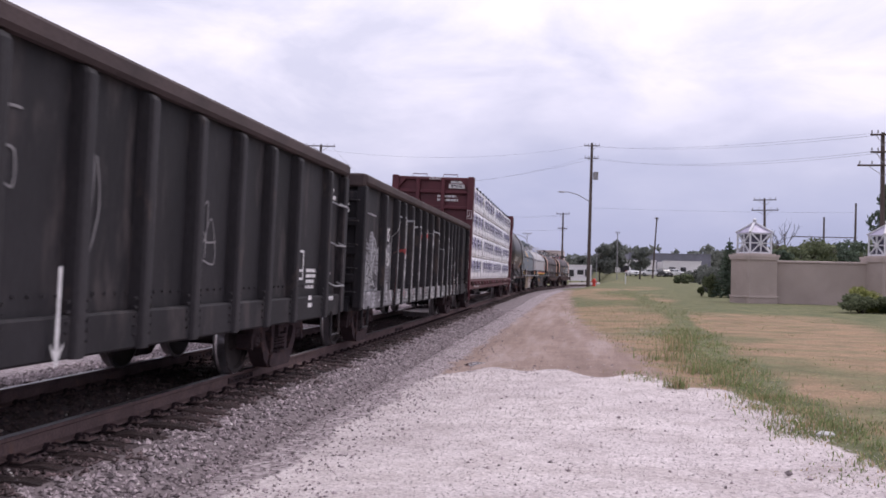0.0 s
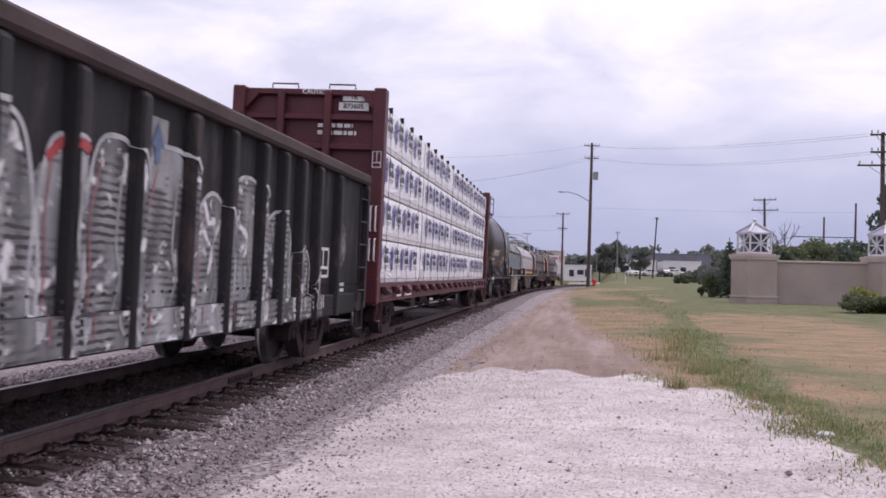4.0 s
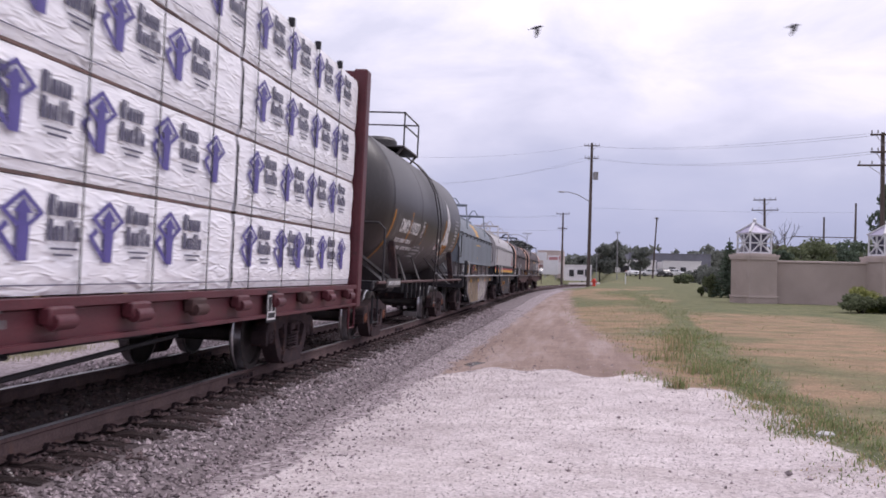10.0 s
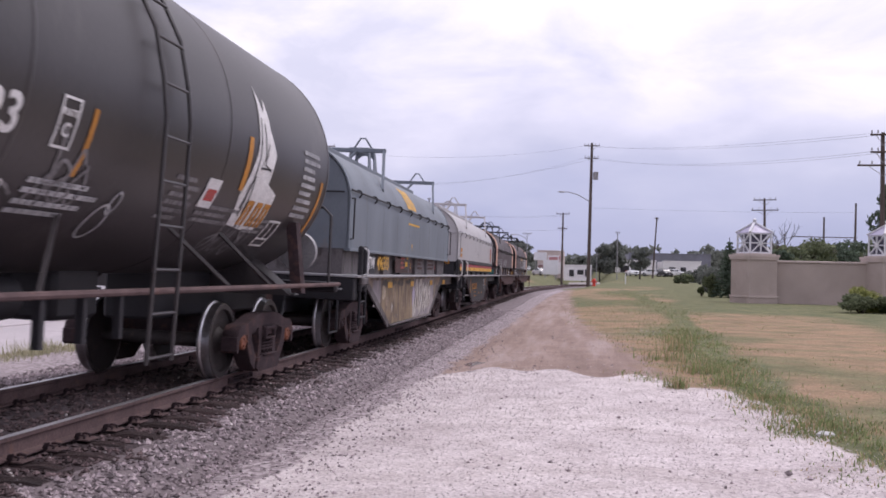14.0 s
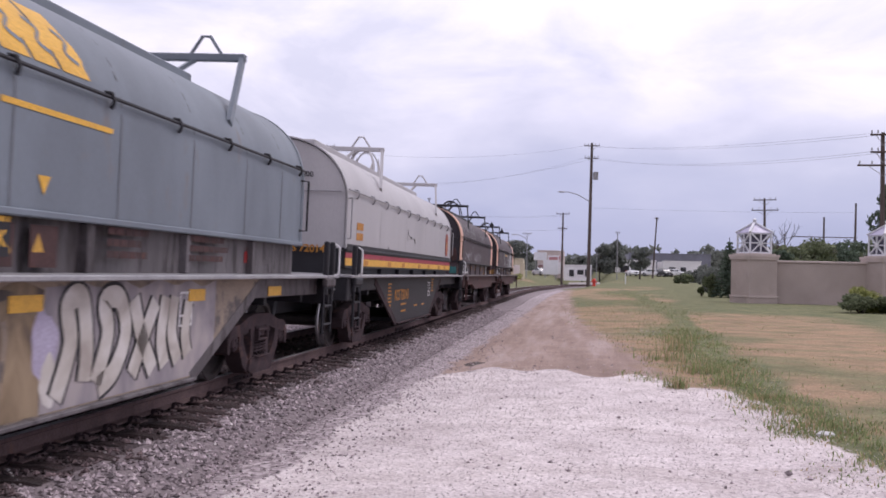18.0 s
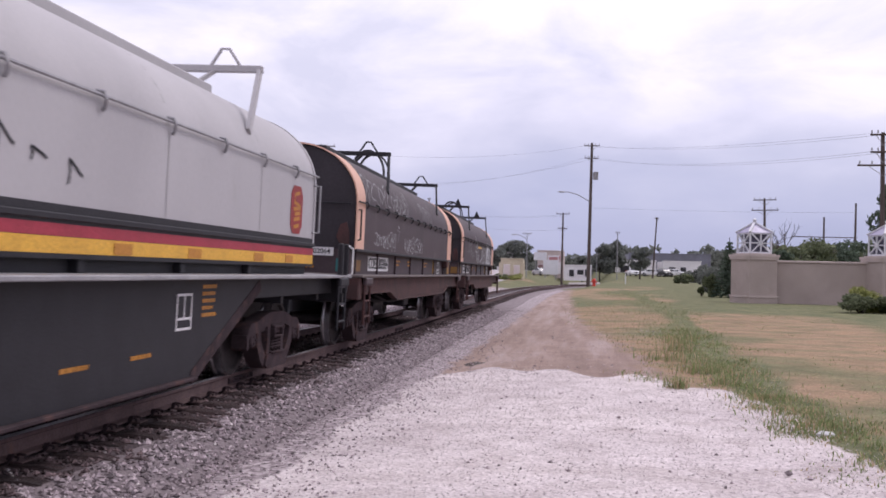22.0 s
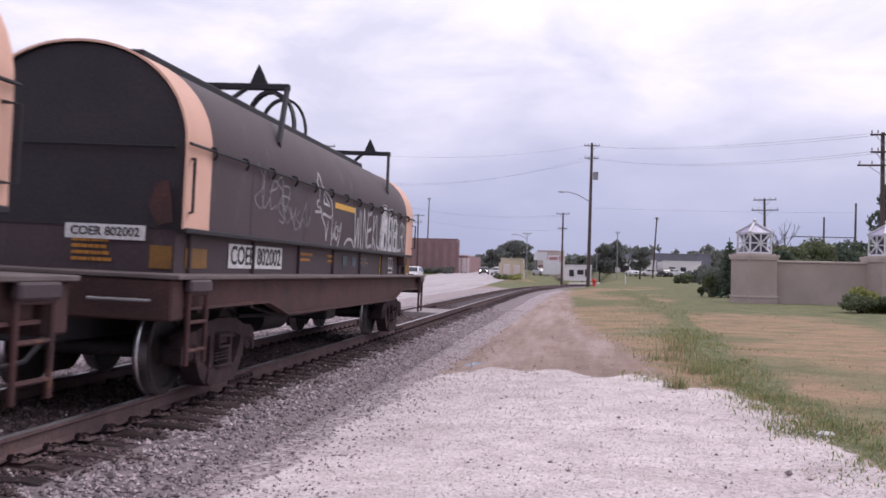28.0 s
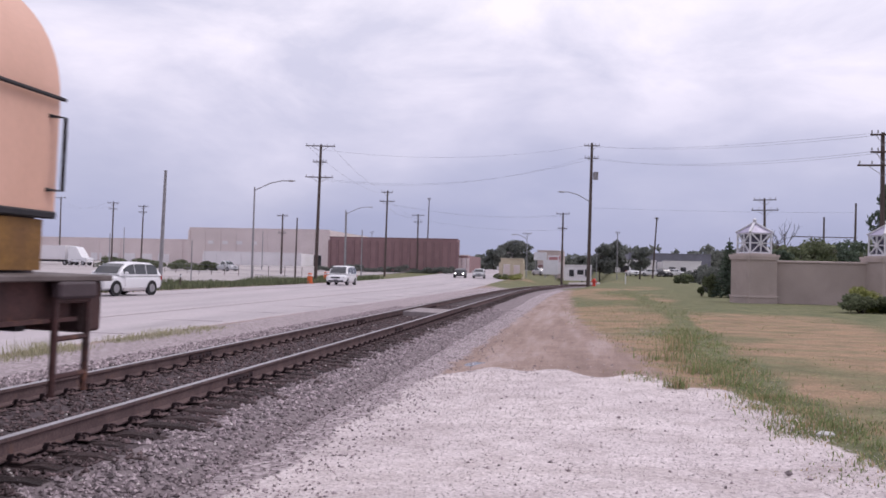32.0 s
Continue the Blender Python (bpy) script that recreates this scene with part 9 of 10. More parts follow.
for x, y, a, L, W, H, p, k, lb in ((15.9, 200, 10, 5.6, 2.0, 1.9, "car_white", "pickup", "white pickup truck parked beyond the lawn"), (19.7, 201, 75, 4.6, 1.8, 1.45, "car_white", "sedan", "white sedan parked beyond the lawn"), (22.0, 199, 20, 4.7, 1.9, 1.6, "car_dark", "suv", "dark suv parked beyond the lawn"), (17.9, 203, 15, 4.6, 1.8, 1.5, "car_silver", "sedan", "silver sedan parked beyond the lawn"), (24.5, 204, 80, 4.6, 1.8, 1.5, "car_white", "suv", "white suv parked beyond the lawn"), (-2.3, 196, 30, 4.6, 1.8, 1.5, "car_silver", "sedan", "silver sedan parked by the shop"), (-56.0, 165, 60, 5.2, 1.9, 1.8, "car_silver", "pickup", "grey pickup parked in the yard")):
    road_vehicle("parked_car", lb, stands(x, y) @ pose(0, 0, 0.02, 0, 0, a), L, W, H, p, k)


def semi_truck(x, y, turn):
    t = thing("semi_truck", "white semi tractor with trailer in the yard", "truck", stands(x, y) @ pose(0, 0, 0, 0, 0, turn))
    s = Shape()
    s.prism([(-3.2, 0.7), (-3.2, 1.5), (-2.0, 1.75), (-1.4, 2.7), (-0.6, 3.7), (1.2, 3.9), (1.3, 0.7)], -1.15, 1.15, "x")
    part("cab", s, M["car_white"], t, "white streamlined cab")
    s = Shape()
    s.prism([(-1.93, 1.85), (-1.42, 2.65), (-0.95, 2.65), (-0.95, 1.85)], 1.15, 1.17, "x")
    part("window", s, M["car_glass"], t, "dark side window")
    s = Shape()
    s.box(-1.2, 1.2, 2.0, 14.5, 1.2, 4.0, 0.03)
    part("trailer", s, M["pale_wall"], t, "white box trailer")
    s = Shape()
    s.box(-0.5, 0.5, -3.0, 14.0, 0.7, 1.1)
    part("chassis", s, M["car_dark"], t)
    for y in (-2.3, 0.9, 2.1, 12.2, 13.4):
        for sx in (-1, 1):
            wheel_of(t, sx * 1.0, y, 0.5, 0.3)


semi_truck(-96, 188, 80)


# ---- roadside things ----
def barrel(x, y):
    t = thing("traffic_barrel", "orange and white traffic barrel at the roadside", "traffic barrel", stands(x, y), "traffic barrels")
    s = Shape()
    s.lathe([(0.0, 0.0), (0.0, 0.36), (0.1, 0.34), (0.1, 0.28), (0.55, 0.25), (0.56, 0.24), (1.0, 0.21), (1.04, 0.18), (1.04, 0.0)], axis="z", n=16)
    part("barrel_body", s, M["cone_orange"], t, "", True)
    for z in (0.35, 0.75):
        s = Shape()
        s.lathe([(z, 0.272 - 0.05 * z), (z + 0.14, 0.265 - 0.05 * z)], axis="z", n=16, caps=False)
        part("reflective_band", s, M["white_paint"], t, "", True)


barrel(-21.3, 95)
barrel(-23.6, 110)
barrel(-24.4, 114)


def red_marker(x, y):
    t = thing("hydrant", "red fire hydrant at the foot of the pole", "hydrant", stands(x, y))
    s = Shape()
    s.lathe([(-0.05, 0.0), (-0.05, 0.26), (0.08, 0.26), (0.08, 0.18), (0.6, 0.17), (0.62, 0.22), (0.68, 0.22), (0.8, 0.14), (0.88, 0.05), (0.9, 0.0)], axis="z", n=14)
    part("barrel", s, M["hydrant_red"], t, "", True)
    for a, ax in ((0.32, "x"), (0.3, "y")):
        s = Shape()
        s.lathe([(-a, 0.0), (-a, 0.09), (a, 0.09), (a, 0.0)], c=(0, 0, 0.5), axis=ax, n=10)
        part("outlet", s, M["hydrant_red"], t, "", True)


red_marker(6.9, 114)


def marker_post(x, y, h, mat, label):
    t = thing("marker_post", label, "post", stands(x, y))
    s = Shape()
    s.box(-0.06, 0.06, -0.03, 0.03, -0.2, h, 0.01)
    part("post", s, M[mat], t)
    s = Shape()
    s.box(-0.065, 0.065, -0.035, 0.035, h - 0.2, h - 0.08, 0.005)
    part("band", s, M["lattice_white"], t)


marker_post(11.2, 130, 1.3, "lattice_white", "thin white marker post in the grass")
marker_post(-4.6, 160, 1.2, "lattice_white", "thin white marker post")
marker_post(-22.6, 66, 1.0, "pole_wood", "short wooden post in the weeds")


def chain_fence():
    t = thing("yard_fence", "low rusty wire fence along the yard", "fence")
    ps = [(-27 - k * 3.0, 112 + k * 3.0) for k in range(22)]
    for i, (x, y) in enumerate(ps):
        z = ground_z(x, y)
        s = Shape()
        s.tube([(x, y, z - 0.2), (x, y, z + 1.5)], 0.04, 6)
        part("fence_post", s, M["pole_wood"], t)
        if i:
            x0, y0 = ps[i - 1]
            for h in (0.4, 0.9, 1.4):
                s = Shape()
                s.tube([(x0, y0, ground_z(x0, y0) + h), (x, y, z + h)], 0.02, 4)
                part("fence_wire", s, M["wire"], t)


chain_fence()


def crossing_panel():
    s = Shape()
    s.loft([[track_point(y, o, z) for o, z in ((-0.62, -0.2), (0.62, -0.2), (0.62, -0.035), (-0.62, -0.035))] for y in (33.0, 34.5, 36.5)])
    tagged(part("crossing_panel", s, M["panel_grey"], None), "pale timber crossing panel laid between the rails", "crossing panel")


crossing_panel()


# ---- trees, shrubs and weeds ----
def leaves(name, blobs, n, size, mat, parent, seed, squash=1.0):
    """A crown of many small leaf clumps scattered through uneven lobes."""
    rng = np.random.default_rng(seed)
    blobs = np.array(blobs, float)
    w = blobs[:, 3] * blobs[:, 4]
    pick = rng.choice(len(blobs), n, p=w / w.sum())
    d = rng.normal(size=(n, 3))
    d /= np.linalg.norm(d, axis=1)[:, None]
    rad = rng.uniform(0.45, 1.0, n) ** 0.5 * rng.uniform(0.85, 1.1, n)
    c = blobs[pick, :3] + d * rad[:, None] * np.stack([blobs[pick, 3], blobs[pick, 3], blobs[pick, 4]], 1)
    a = rng.normal(size=(n, 3)); a /= np.linalg.norm(a, axis=1)[:, None]
    b = np.cross(a, rng.normal(size=(n, 3))); b /= np.linalg.norm(b, axis=1)[:, None]
    s = size * rng.uniform(0.6, 1.5, n)[:, None]
    k = rng.uniform(0.35, 0.8, n)[:, None]
    v = np.stack([c - a * s, c + b * s * k - a * s * 0.2, c + a * s, c - b * s * k + a * s * 0.1], 1).reshape(-1, 3)
    me = bpy.data.meshes.new(name)
    me.from_pydata(v.tolist(), [], [(4 * i, 4 * i + 1, 4 * i + 2, 4 * i + 3) for i in range(n)])
    me.materials.append(M[mat])
    return part(name, me, None, parent)


def tree(x, y, h, w, mat, seed, n=1500, size=0.22, z=None, trunk=0.35, label="leafy green tree with an uneven crown", low=0.25, name="tree"):
    rnd = random.Random(seed)
    t = thing(name, label, "tree", stands(x, y) if z is None else pose(x, y, z))
    s = Shape()
    s.tube([(0, 0, -0.3), (rnd.uniform(-0.1, 0.1), 0, h * 0.3), (rnd.uniform(-0.3, 0.3), rnd.uniform(-0.2, 0.2), h * 0.62)], [trunk * 0.5, trunk * 0.38, trunk * 0.16], 8)
    part("trunk", s, M["bark"], t, "", True)
    blobs = []
    for k in range(14):
        a = k * 2.4 + rnd.uniform(-0.4, 0.4)
        q = rnd.uniform(0.2, 0.85)
        zc = h * (low + (1 - low) * rnd.uniform(0.2, 0.88))
        rr = w * 0.5 * (0.35 + 0.65 * math.sin(math.pi * min(1, max(0.12, (zc / h - low) / (1 - low)))))
        px, py = rr * q * math.cos(a), rr * q * math.sin(a)
        blobs.append((px, py, zc, w * rnd.uniform(0.16, 0.30), h * rnd.uniform(0.08, 0.16)))
        l = Shape()
        l.tube([(0, 0, h * 0.28), (px * 0.5, py * 0.5, zc * 0.75), (px, py, zc)], [trunk * 0.22, trunk * 0.13, 0.02], 5)
        part("limb", l, M["bark"], t, "", True)
    leaves("crown", blobs, n, size, mat, t, seed)
    return t


def bare_tree(x, y, h, seed):
    rnd = random.Random(seed)
    t = thing("bare_tree", "dead bare tree with crooked branches", "tree", stands(x, y))
    s = Shape()
    def grow(p, d, ln, r, depth):
        q = p + d * ln
        s.tube([p, p.lerp(q, 0.5) + Vector((rnd.uniform(-0.1, 0.1), rnd.uniform(-0.1, 0.1), 0)) * ln, q], [r, r * 0.8, r * 0.6], 5)
        if depth:
            for _ in range(3 if depth > 1 else 2):
                nd = (d + Vector((rnd.uniform(-0.9, 0.9), rnd.uniform(-0.9, 0.9), rnd.uniform(-0.15, 0.6)))).normalized()
                grow(q, nd, ln * rnd.uniform(0.55, 0.8), r * 0.55, depth - 1)
    grow(Vector((0, 0, -0.3)), Vector((0.05, 0, 1)), h * 0.38, 0.16, 4)
    part("branches", s, M["bark"], t, "", True)


def spruce(x, y, h, w, seed):
    rnd = random.Random(seed)
    t = thing("spruce", "dark green spruce tree beside the wall", "tree", stands(x, y))
    s = Shape()
    s.tube([(0, 0, -0.2), (0, 0, h)], [0.12, 0.02], 7)
    part("trunk", s, M["bark"], t, "", True)
    # drooping boughs in whorls, longer towards the ground
    tiers = 15
    for i in range(tiers):
        q = i / tiers
        z = 0.30 + q * (h - 0.42)
        reach = w * 0.5 * (1 - q) ** 0.85 + 0.05
        lobes = []
        for k in range(8):
            a = k / 8 * 6.283 + i * 0.9 + rnd.uniform(-0.25, 0.25)
            for f in (0.25, 0.55, 0.85):
                r = reach * f * rnd.uniform(0.85, 1.12)
                lobes.append((r * math.cos(a), r * math.sin(a), z - 0.16 * r, 0.10 + 0.08 * (1 - q), 0.09))
        leaves("bough", lobes, int(60 + 420 * (1 - q)), 0.085, "leaf_blue", t, seed * 40 + i)


def bush(x, y, w, h, mat, seed, n=700, size=0.12, label="rounded green bush on the lawn", z=None):
    rnd = random.Random(seed)
    t = thing("bush", label, "bush", stands(x, y) if z is None else pose(x, y, z), "bushes")
    s = Shape()
    for k in range(5):
        a = k * 1.256
        s.tube([(0, 0, -0.1), (w * 0.2 * math.cos(a), w * 0.2 * math.sin(a), h * 0.5)], [0.04, 0.015], 5)
    part("stems", s, M["bark"], t, "", True)
    blobs = [(w * 0.36 * rnd.uniform(-1, 1), w * 0.30 * rnd.uniform(-1, 1), h * rnd.uniform(0.12, 0.68), w * rnd.uniform(0.14, 0.24), h * rnd.uniform(0.2, 0.3)) for _ in range(9)]
    mx, my = sum(b[0] for b in blobs) / 9, sum(b[1] for b in blobs) / 9
    leaves("foliage", [(b[0] - mx, b[1] - my, *b[2:]) for b in blobs], n, size, mat, t, seed)


spruce(15.42, 70, 4.15, 2.3, 3)
spruce(16.3, 72, 3.0, 1.8, 4)
bush(14.45, 71, 1.25, 1.75, "leaf", 5, 2400, 0.08)
bush(13.95, 73, 0.65, 0.8, "leaf", 6, 900, 0.07)
bush(16.9, 88, 3.2, 2.5, "leaf_hazed", 16, 2600, 0.11)
bush(17.6, 46.0, 2.3, 0.95, "leaf", 7, 3000, 0.07, "low spreading green juniper on the lawn")
bush(19.3, 46.0, 2.6, 1.1, "leaf", 8, 3000, 0.07, "low spreading yellow-green juniper")
bush(18.6, 47.6, 3.0, 1.35, "leaf_yellow", 9, 3000, 0.07, "low spreading yellow-green juniper")
for i, (x, y, h, w) in enumerate(((19.5, 74, 3.6, 3.4), (21.8, 78, 3.8, 3.6), (24.5, 84, 4.6, 4.2), (27.5, 88, 5.2, 4.4), (30.0, 92, 5.0, 5.0), (33.5, 96, 5.6, 5.0), (37, 100, 5.6, 5.5), (29, 104, 5.8, 5.0), (24.0, 96, 4.4, 4.2), (36.5, 92, 5.0, 4.6))):
    tree(x, y, h, w, "leaf" if i % 3 else "leaf_blue", 30 + i, 1500, 0.17, low=0.05)
tree(26.0, 70, 4.0, 2.6, "leaf_yellow", 52, 1100, 0.15, low=0.1, label="yellow-green shrubby tree behind the wall")
tree(24.9, 66, 7.6, 3.2, "leaf_blue", 50, 3200, 0.15, low=0.1, label="tall dark green conifer-like tree")
tree(26.5, 68, 6.4, 3.4, "leaf_blue", 51, 2200, 0.16, low=0.1)
bare_tree(21.9, 86, 5.8, 2)
bare_tree(25.2, 90, 5.6, 5)
tree(10.0, 230, 9.4, 8.0, "leaf_hazed", 60, 4200, 0.30, low=0.08)
tree(13.4, 232, 8.0, 5.0, "leaf_hazed", 61, 2600, 0.30, low=0.08)
tree(6.0, 236, 6.5, 6.0, "leaf_hazed", 63, 1400, 0.42, low=0.12)
tree(15.4, 170, 5.2, 3.9, "leaf_hazed", 62, 3200, 0.15, low=0.22, label="small round street tree")
tree(-12.2, 262, 7.9, 11.0, "leaf_hazed", 64, 5200, 0.30, low=0.04)
tree(-16.3, 250, 5.2, 6.0, "leaf_hazed", 65, 1300, 0.4, low=0.1)
bush(22.5, 150, 4.0, 2.6, "leaf_hazed", 66, 900, 0.25)
bush(26, 158, 4.5, 2.8, "leaf_hazed", 67, 900, 0.25)
bush(19.5, 140, 2.6, 1.7, "leaf", 68, 700, 0.2)
bush(-4.6, 148, 3.6, 1.1, "leaf_yellow", 69, 700, 0.14, "low brownish hedge before the shed")
bush(-6.4, 148, 2.4, 1.0, "leaf", 70, 500, 0.14)
for i, (x, y, w, h) in enumerate(((-82, 176, 9, 2.4), (-76, 178, 8, 2.2), (-63, 165, 7, 2.2), (-59, 166, 4, 1.9))):
    bush(x, y, w, h, "leaf", 80 + i, 2600, 0.16, "clipped dark hedge in the yard")
for i in range(9):
    bush(-45 + i * 3.1, 191 - i * 0.3, 3.8, 1.0 + 0.35 * (i % 3), "leaf_hazed", 90 + i, 1100, 0.16, "pale hazy scrub along the brick wall")


def far_woods():
    """Woods on the skyline, as one loose mass of clumps."""
    rnd = random.Random(12)
    blobs = []
    for k in range(420):
        x = rnd.uniform(-330, 300)
        y = rnd.uniform(420, 520)
        dense = 1.0 if x > 20 else 0.55
        h = rnd.uniform(6, 12.5) * dense
        blobs.append((x, y, 1.5 + h * 0.55, rnd.uniform(3, 7), h * 0.55))
    ob = leaves("far_woods", blobs, 26000, 1.5, "leaf_hazed", None, 5)
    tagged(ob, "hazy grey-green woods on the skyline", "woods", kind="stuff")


far_woods()


def blades(name, label, pts, mat, seed, lean=0.35, width=0.012):
    """Loose grass: each blade a bent strip of two faces. pts: x, y, z, height."""
    rng = np.random.default_rng(seed)
    p = np.array(pts, float)
    n = len(p)
    a = rng.uniform(0, 2 * np.pi, n)
    d = np.stack([np.cos(a), np.sin(a), np.zeros(n)], 1)
    s = np.stack([-np.sin(a), np.cos(a), np.zeros(n)], 1) * width * rng.uniform(0.7, 1.6, n)[:, None]
    h = p[:, 3:4]
    base = p[:, :3]
    ln = rng.uniform(0.1, 1.0, n)[:, None] * lean * np.where(h < 0.06, 2.2, 1.0)
    mid = base + d * h * ln * 0.35 + np.array([0, 0, 1]) * h * 0.55
    tip = base + d * h * ln + np.array([0, 0, 1]) * h * np.clip(1 - 0.35 * ln, 0.35, 1)
    v = np.stack([base - s, base + s, mid + s * 0.8, mid - s * 0.8, tip], 1).reshape(-1, 3)
    f = []
    for i in range(n):
        k = 5 * i
        f += [(k, k + 1, k + 2, k + 3), (k + 3, k + 2, k + 4)]
    me = bpy.data.meshes.new(name)
    me.from_pydata(v.tolist(), [], f)
    me.materials.append(M[mat])
    ob = new(name, me)
    tagged(ob, label, "grass", kind="stuff")


def weeds():
    rng = np.random.default_rng(4)
    green, dry, far = [], [], []

    def put(lst, x, y, h):
        lst.append((x, y, ground_z(x, y) - 0.02, h))
    # ragged green strip along the edge of the lot, broken into clumps
    def strip(y):
        return 7.65 + 0.055 * min(max(0, y - 19), 24) - 0.02 * max(0, y - 50)
    for _ in range(900):
        y = 10.5 + 75 * rng.random() ** 1.7
        if noise.noise((y * 0.8, 3.0, 1.0)) < -0.22:
            continue
        x = strip(y) + rng.normal() * (0.16 + 0.009 * y) + 0.25 * noise.noise((y * 0.45, 5.0, 2.0))
        big = rng.random() < 0.14
        for _ in range(int(36 if y < 30 else 16)):
            put(green if rng.random() < 0.72 else dry, x + rng.normal() * 0.15, y + rng.normal() * 0.22, rng.uniform(0.02, 0.085) * (2.2 if big else 1.0))
    # taller weeds standing out of it
    for x, y, w, k, h in ((6.55, 14.5, 0.10, 150, 0.24), (6.3, 15.6, 0.28, 170, 0.11), (6.05, 16.4, 0.2, 120, 0.09), (7.3, 12.6, 0.16, 150, 0.08), (7.1, 16.8, 0.2, 130, 0.34), (6.9, 19.0, 0.25, 130, 0.36), (7.6, 13.6, 0.25, 300, 0.14), (7.75, 12.1, 0.25, 280, 0.12), (7.35, 15.4, 0.14, 60, 0.28), (7.75, 9.2, 0.20, 200, 0.10), (7.45, 8.5, 0.28, 260, 0.06), (8.1, 9.9, 0.2, 160, 0.14), (7.2, 21.5, 0.2, 90, 0.4), (7.45, 24.0, 0.25, 90, 0.42), (7.2, 11.7, 0.10, 70, 0.05), (8.3, 11.4, 0.35, 340, 0.10)):
        for _ in range(k):
            put(green if rng.random() < 0.62 else dry, x + rng.normal() * w, y + rng.normal() * w, rng.uniform(0.3, 1.2) * h)
    # green tufts scattered over the lawn
    for _ in range(90):
        y = 12 + 34 * rng.random()
        x = strip(y) + 0.6 + 9 * rng.random() ** 1.1
        r = rng.uniform(0.08, 0.35)
        for _ in range(60):
            put(green, x + rng.normal() * r * 1.6, y + rng.normal() * r, rng.uniform(0.02, 0.07))
    # short dry grass on the lawn and beside the lane
    for _ in range(22000):
        y = 9 + 26 * rng.random() ** 1.2
        x = strip(y) + 0.3 + rng.random() ** 1.2 * 10
        put(dry if noise.noise((x * 0.5, y * 0.3, 2.0)) + rng.normal() * 0.25 > -0.12 else green, x, y, rng.uniform(0.012, 0.045))
    for _ in range(7500):
        y = 17.5 + 40 * rng.random() ** 1.2
        lo = 6.3 - 2.0 * smooth01((y - 15) / 24)
        x = lo + rng.random() ** 0.7 * max(0.3, strip(y) - lo)
        put(dry if rng.random() < 0.6 else green, x, y, rng.uniform(0.02, 0.10))
    blades("weed_strip", "ragged green weeds along the gravel edge", green, "blade", 1, 0.95, 0.006)
    blades("dry_grass", "short dry straw-coloured grass", dry, "blade_dry", 2, 0.9, 0.005)
    # verge beyond the road and weeds beside the track
    for _ in range(16000):
        y = 44 + 90 * rng.random()
        x = -20.9 - rng.random() * 7 - max(0, y - 60) ** 2 * 7.7e-5
        h = 0.45 + 0.5 * noise.noise((x * 0.3, y * 0.12, 5))
        far.append((x, y, ground_z(x, y), max(0.15, h) * rng.uniform(0.5, 1.25)))
    blades("verge_grass", "tall rough green grass on the far verge", far, "leaf", 3, 0.5, 0.022)
    near = []
    for _ in range(9000):
        y = 13 + 18 * rng.random()
        tall = 0.55 * noise.noise((y * 0.55, 1.0, 7.0)) + 0.16 + 0.25 * smooth01((19 - y) / 4) - 0.55 * smooth01((y - 25) / 4)
        if tall + rng.normal() * 0.12 < 0.0:
            continue
        x = -4.75 + rng.normal() * 0.30
        near.append((x, y, ground_z(x, y) - 0.02, rng.uniform(0.15, 1.0) ** 1.5 * (0.10 + 0.42 * max(0.0, tall))))
    blades("track_weeds", "sparse green weeds between ballast and road", near, "blade_dull", 6, 1.0, 0.005)


weeds()


# ---- ballast stones and loose gravel ----
BALLAST = [(-3.3, -0.52), (-2.5, -0.42), (-1.75, -0.215), (-1.2, -0.21), (-0.7, -0.20), (0, -0.195), (0.7, -0.20), (0.95, -0.217), (1.35, -0.222), (1.75, -0.240), (2.35, -0.34), (3.1, -0.47)]


def bed_z(o):
    for (a, za), (b, zb) in zip(BALLAST, BALLAST[1:]):
        if a <= o <= b:
            return za + (zb - za) * (o - a) / (b - a)
    return -0.5


def stones(name, label, centres, sizes, mat, seed):
    rng = np.random.default_rng(seed)
    c = np.array(centres, float)
    n = len(c)
    base = np.array([(1, 0, 0), (-1, 0, 0), (0, 1, 0), (0, -1, 0), (0, 0, 1), (0, 0, -1)], float)
    v = base[None] * rng.uniform(0.55, 1.15, (n, 6, 1)) + rng.normal(0, 0.16, (n, 6, 3))
    a = rng.uniform(0, 6.283, n)
    ca, sa = np.cos(a)[:, None], np.sin(a)[:, None]
    v = np.stack([v[:, :, 0] * ca - v[:, :, 1] * sa, v[:, :, 0] * sa + v[:, :, 1] * ca, v[:, :, 2] * 0.72], 2)
    v = v * np.array(sizes)[:, None, None] + c[:, None, :]
    tri = [(0, 2, 4), (2, 1, 4), (1, 3, 4), (3, 0, 4), (2, 0, 5), (1, 2, 5), (3, 1, 5), (0, 3, 5)]
    f = [tuple(6 * i + k for k in q) for i in range(n) for q in tri]
    me = bpy.data.meshes.new(name)
    me.from_pydata(v.reshape(-1, 3).tolist(), [], f)
    me.materials.append(M[mat])
    tagged(new(name, me), label, "stones", kind="stuff")


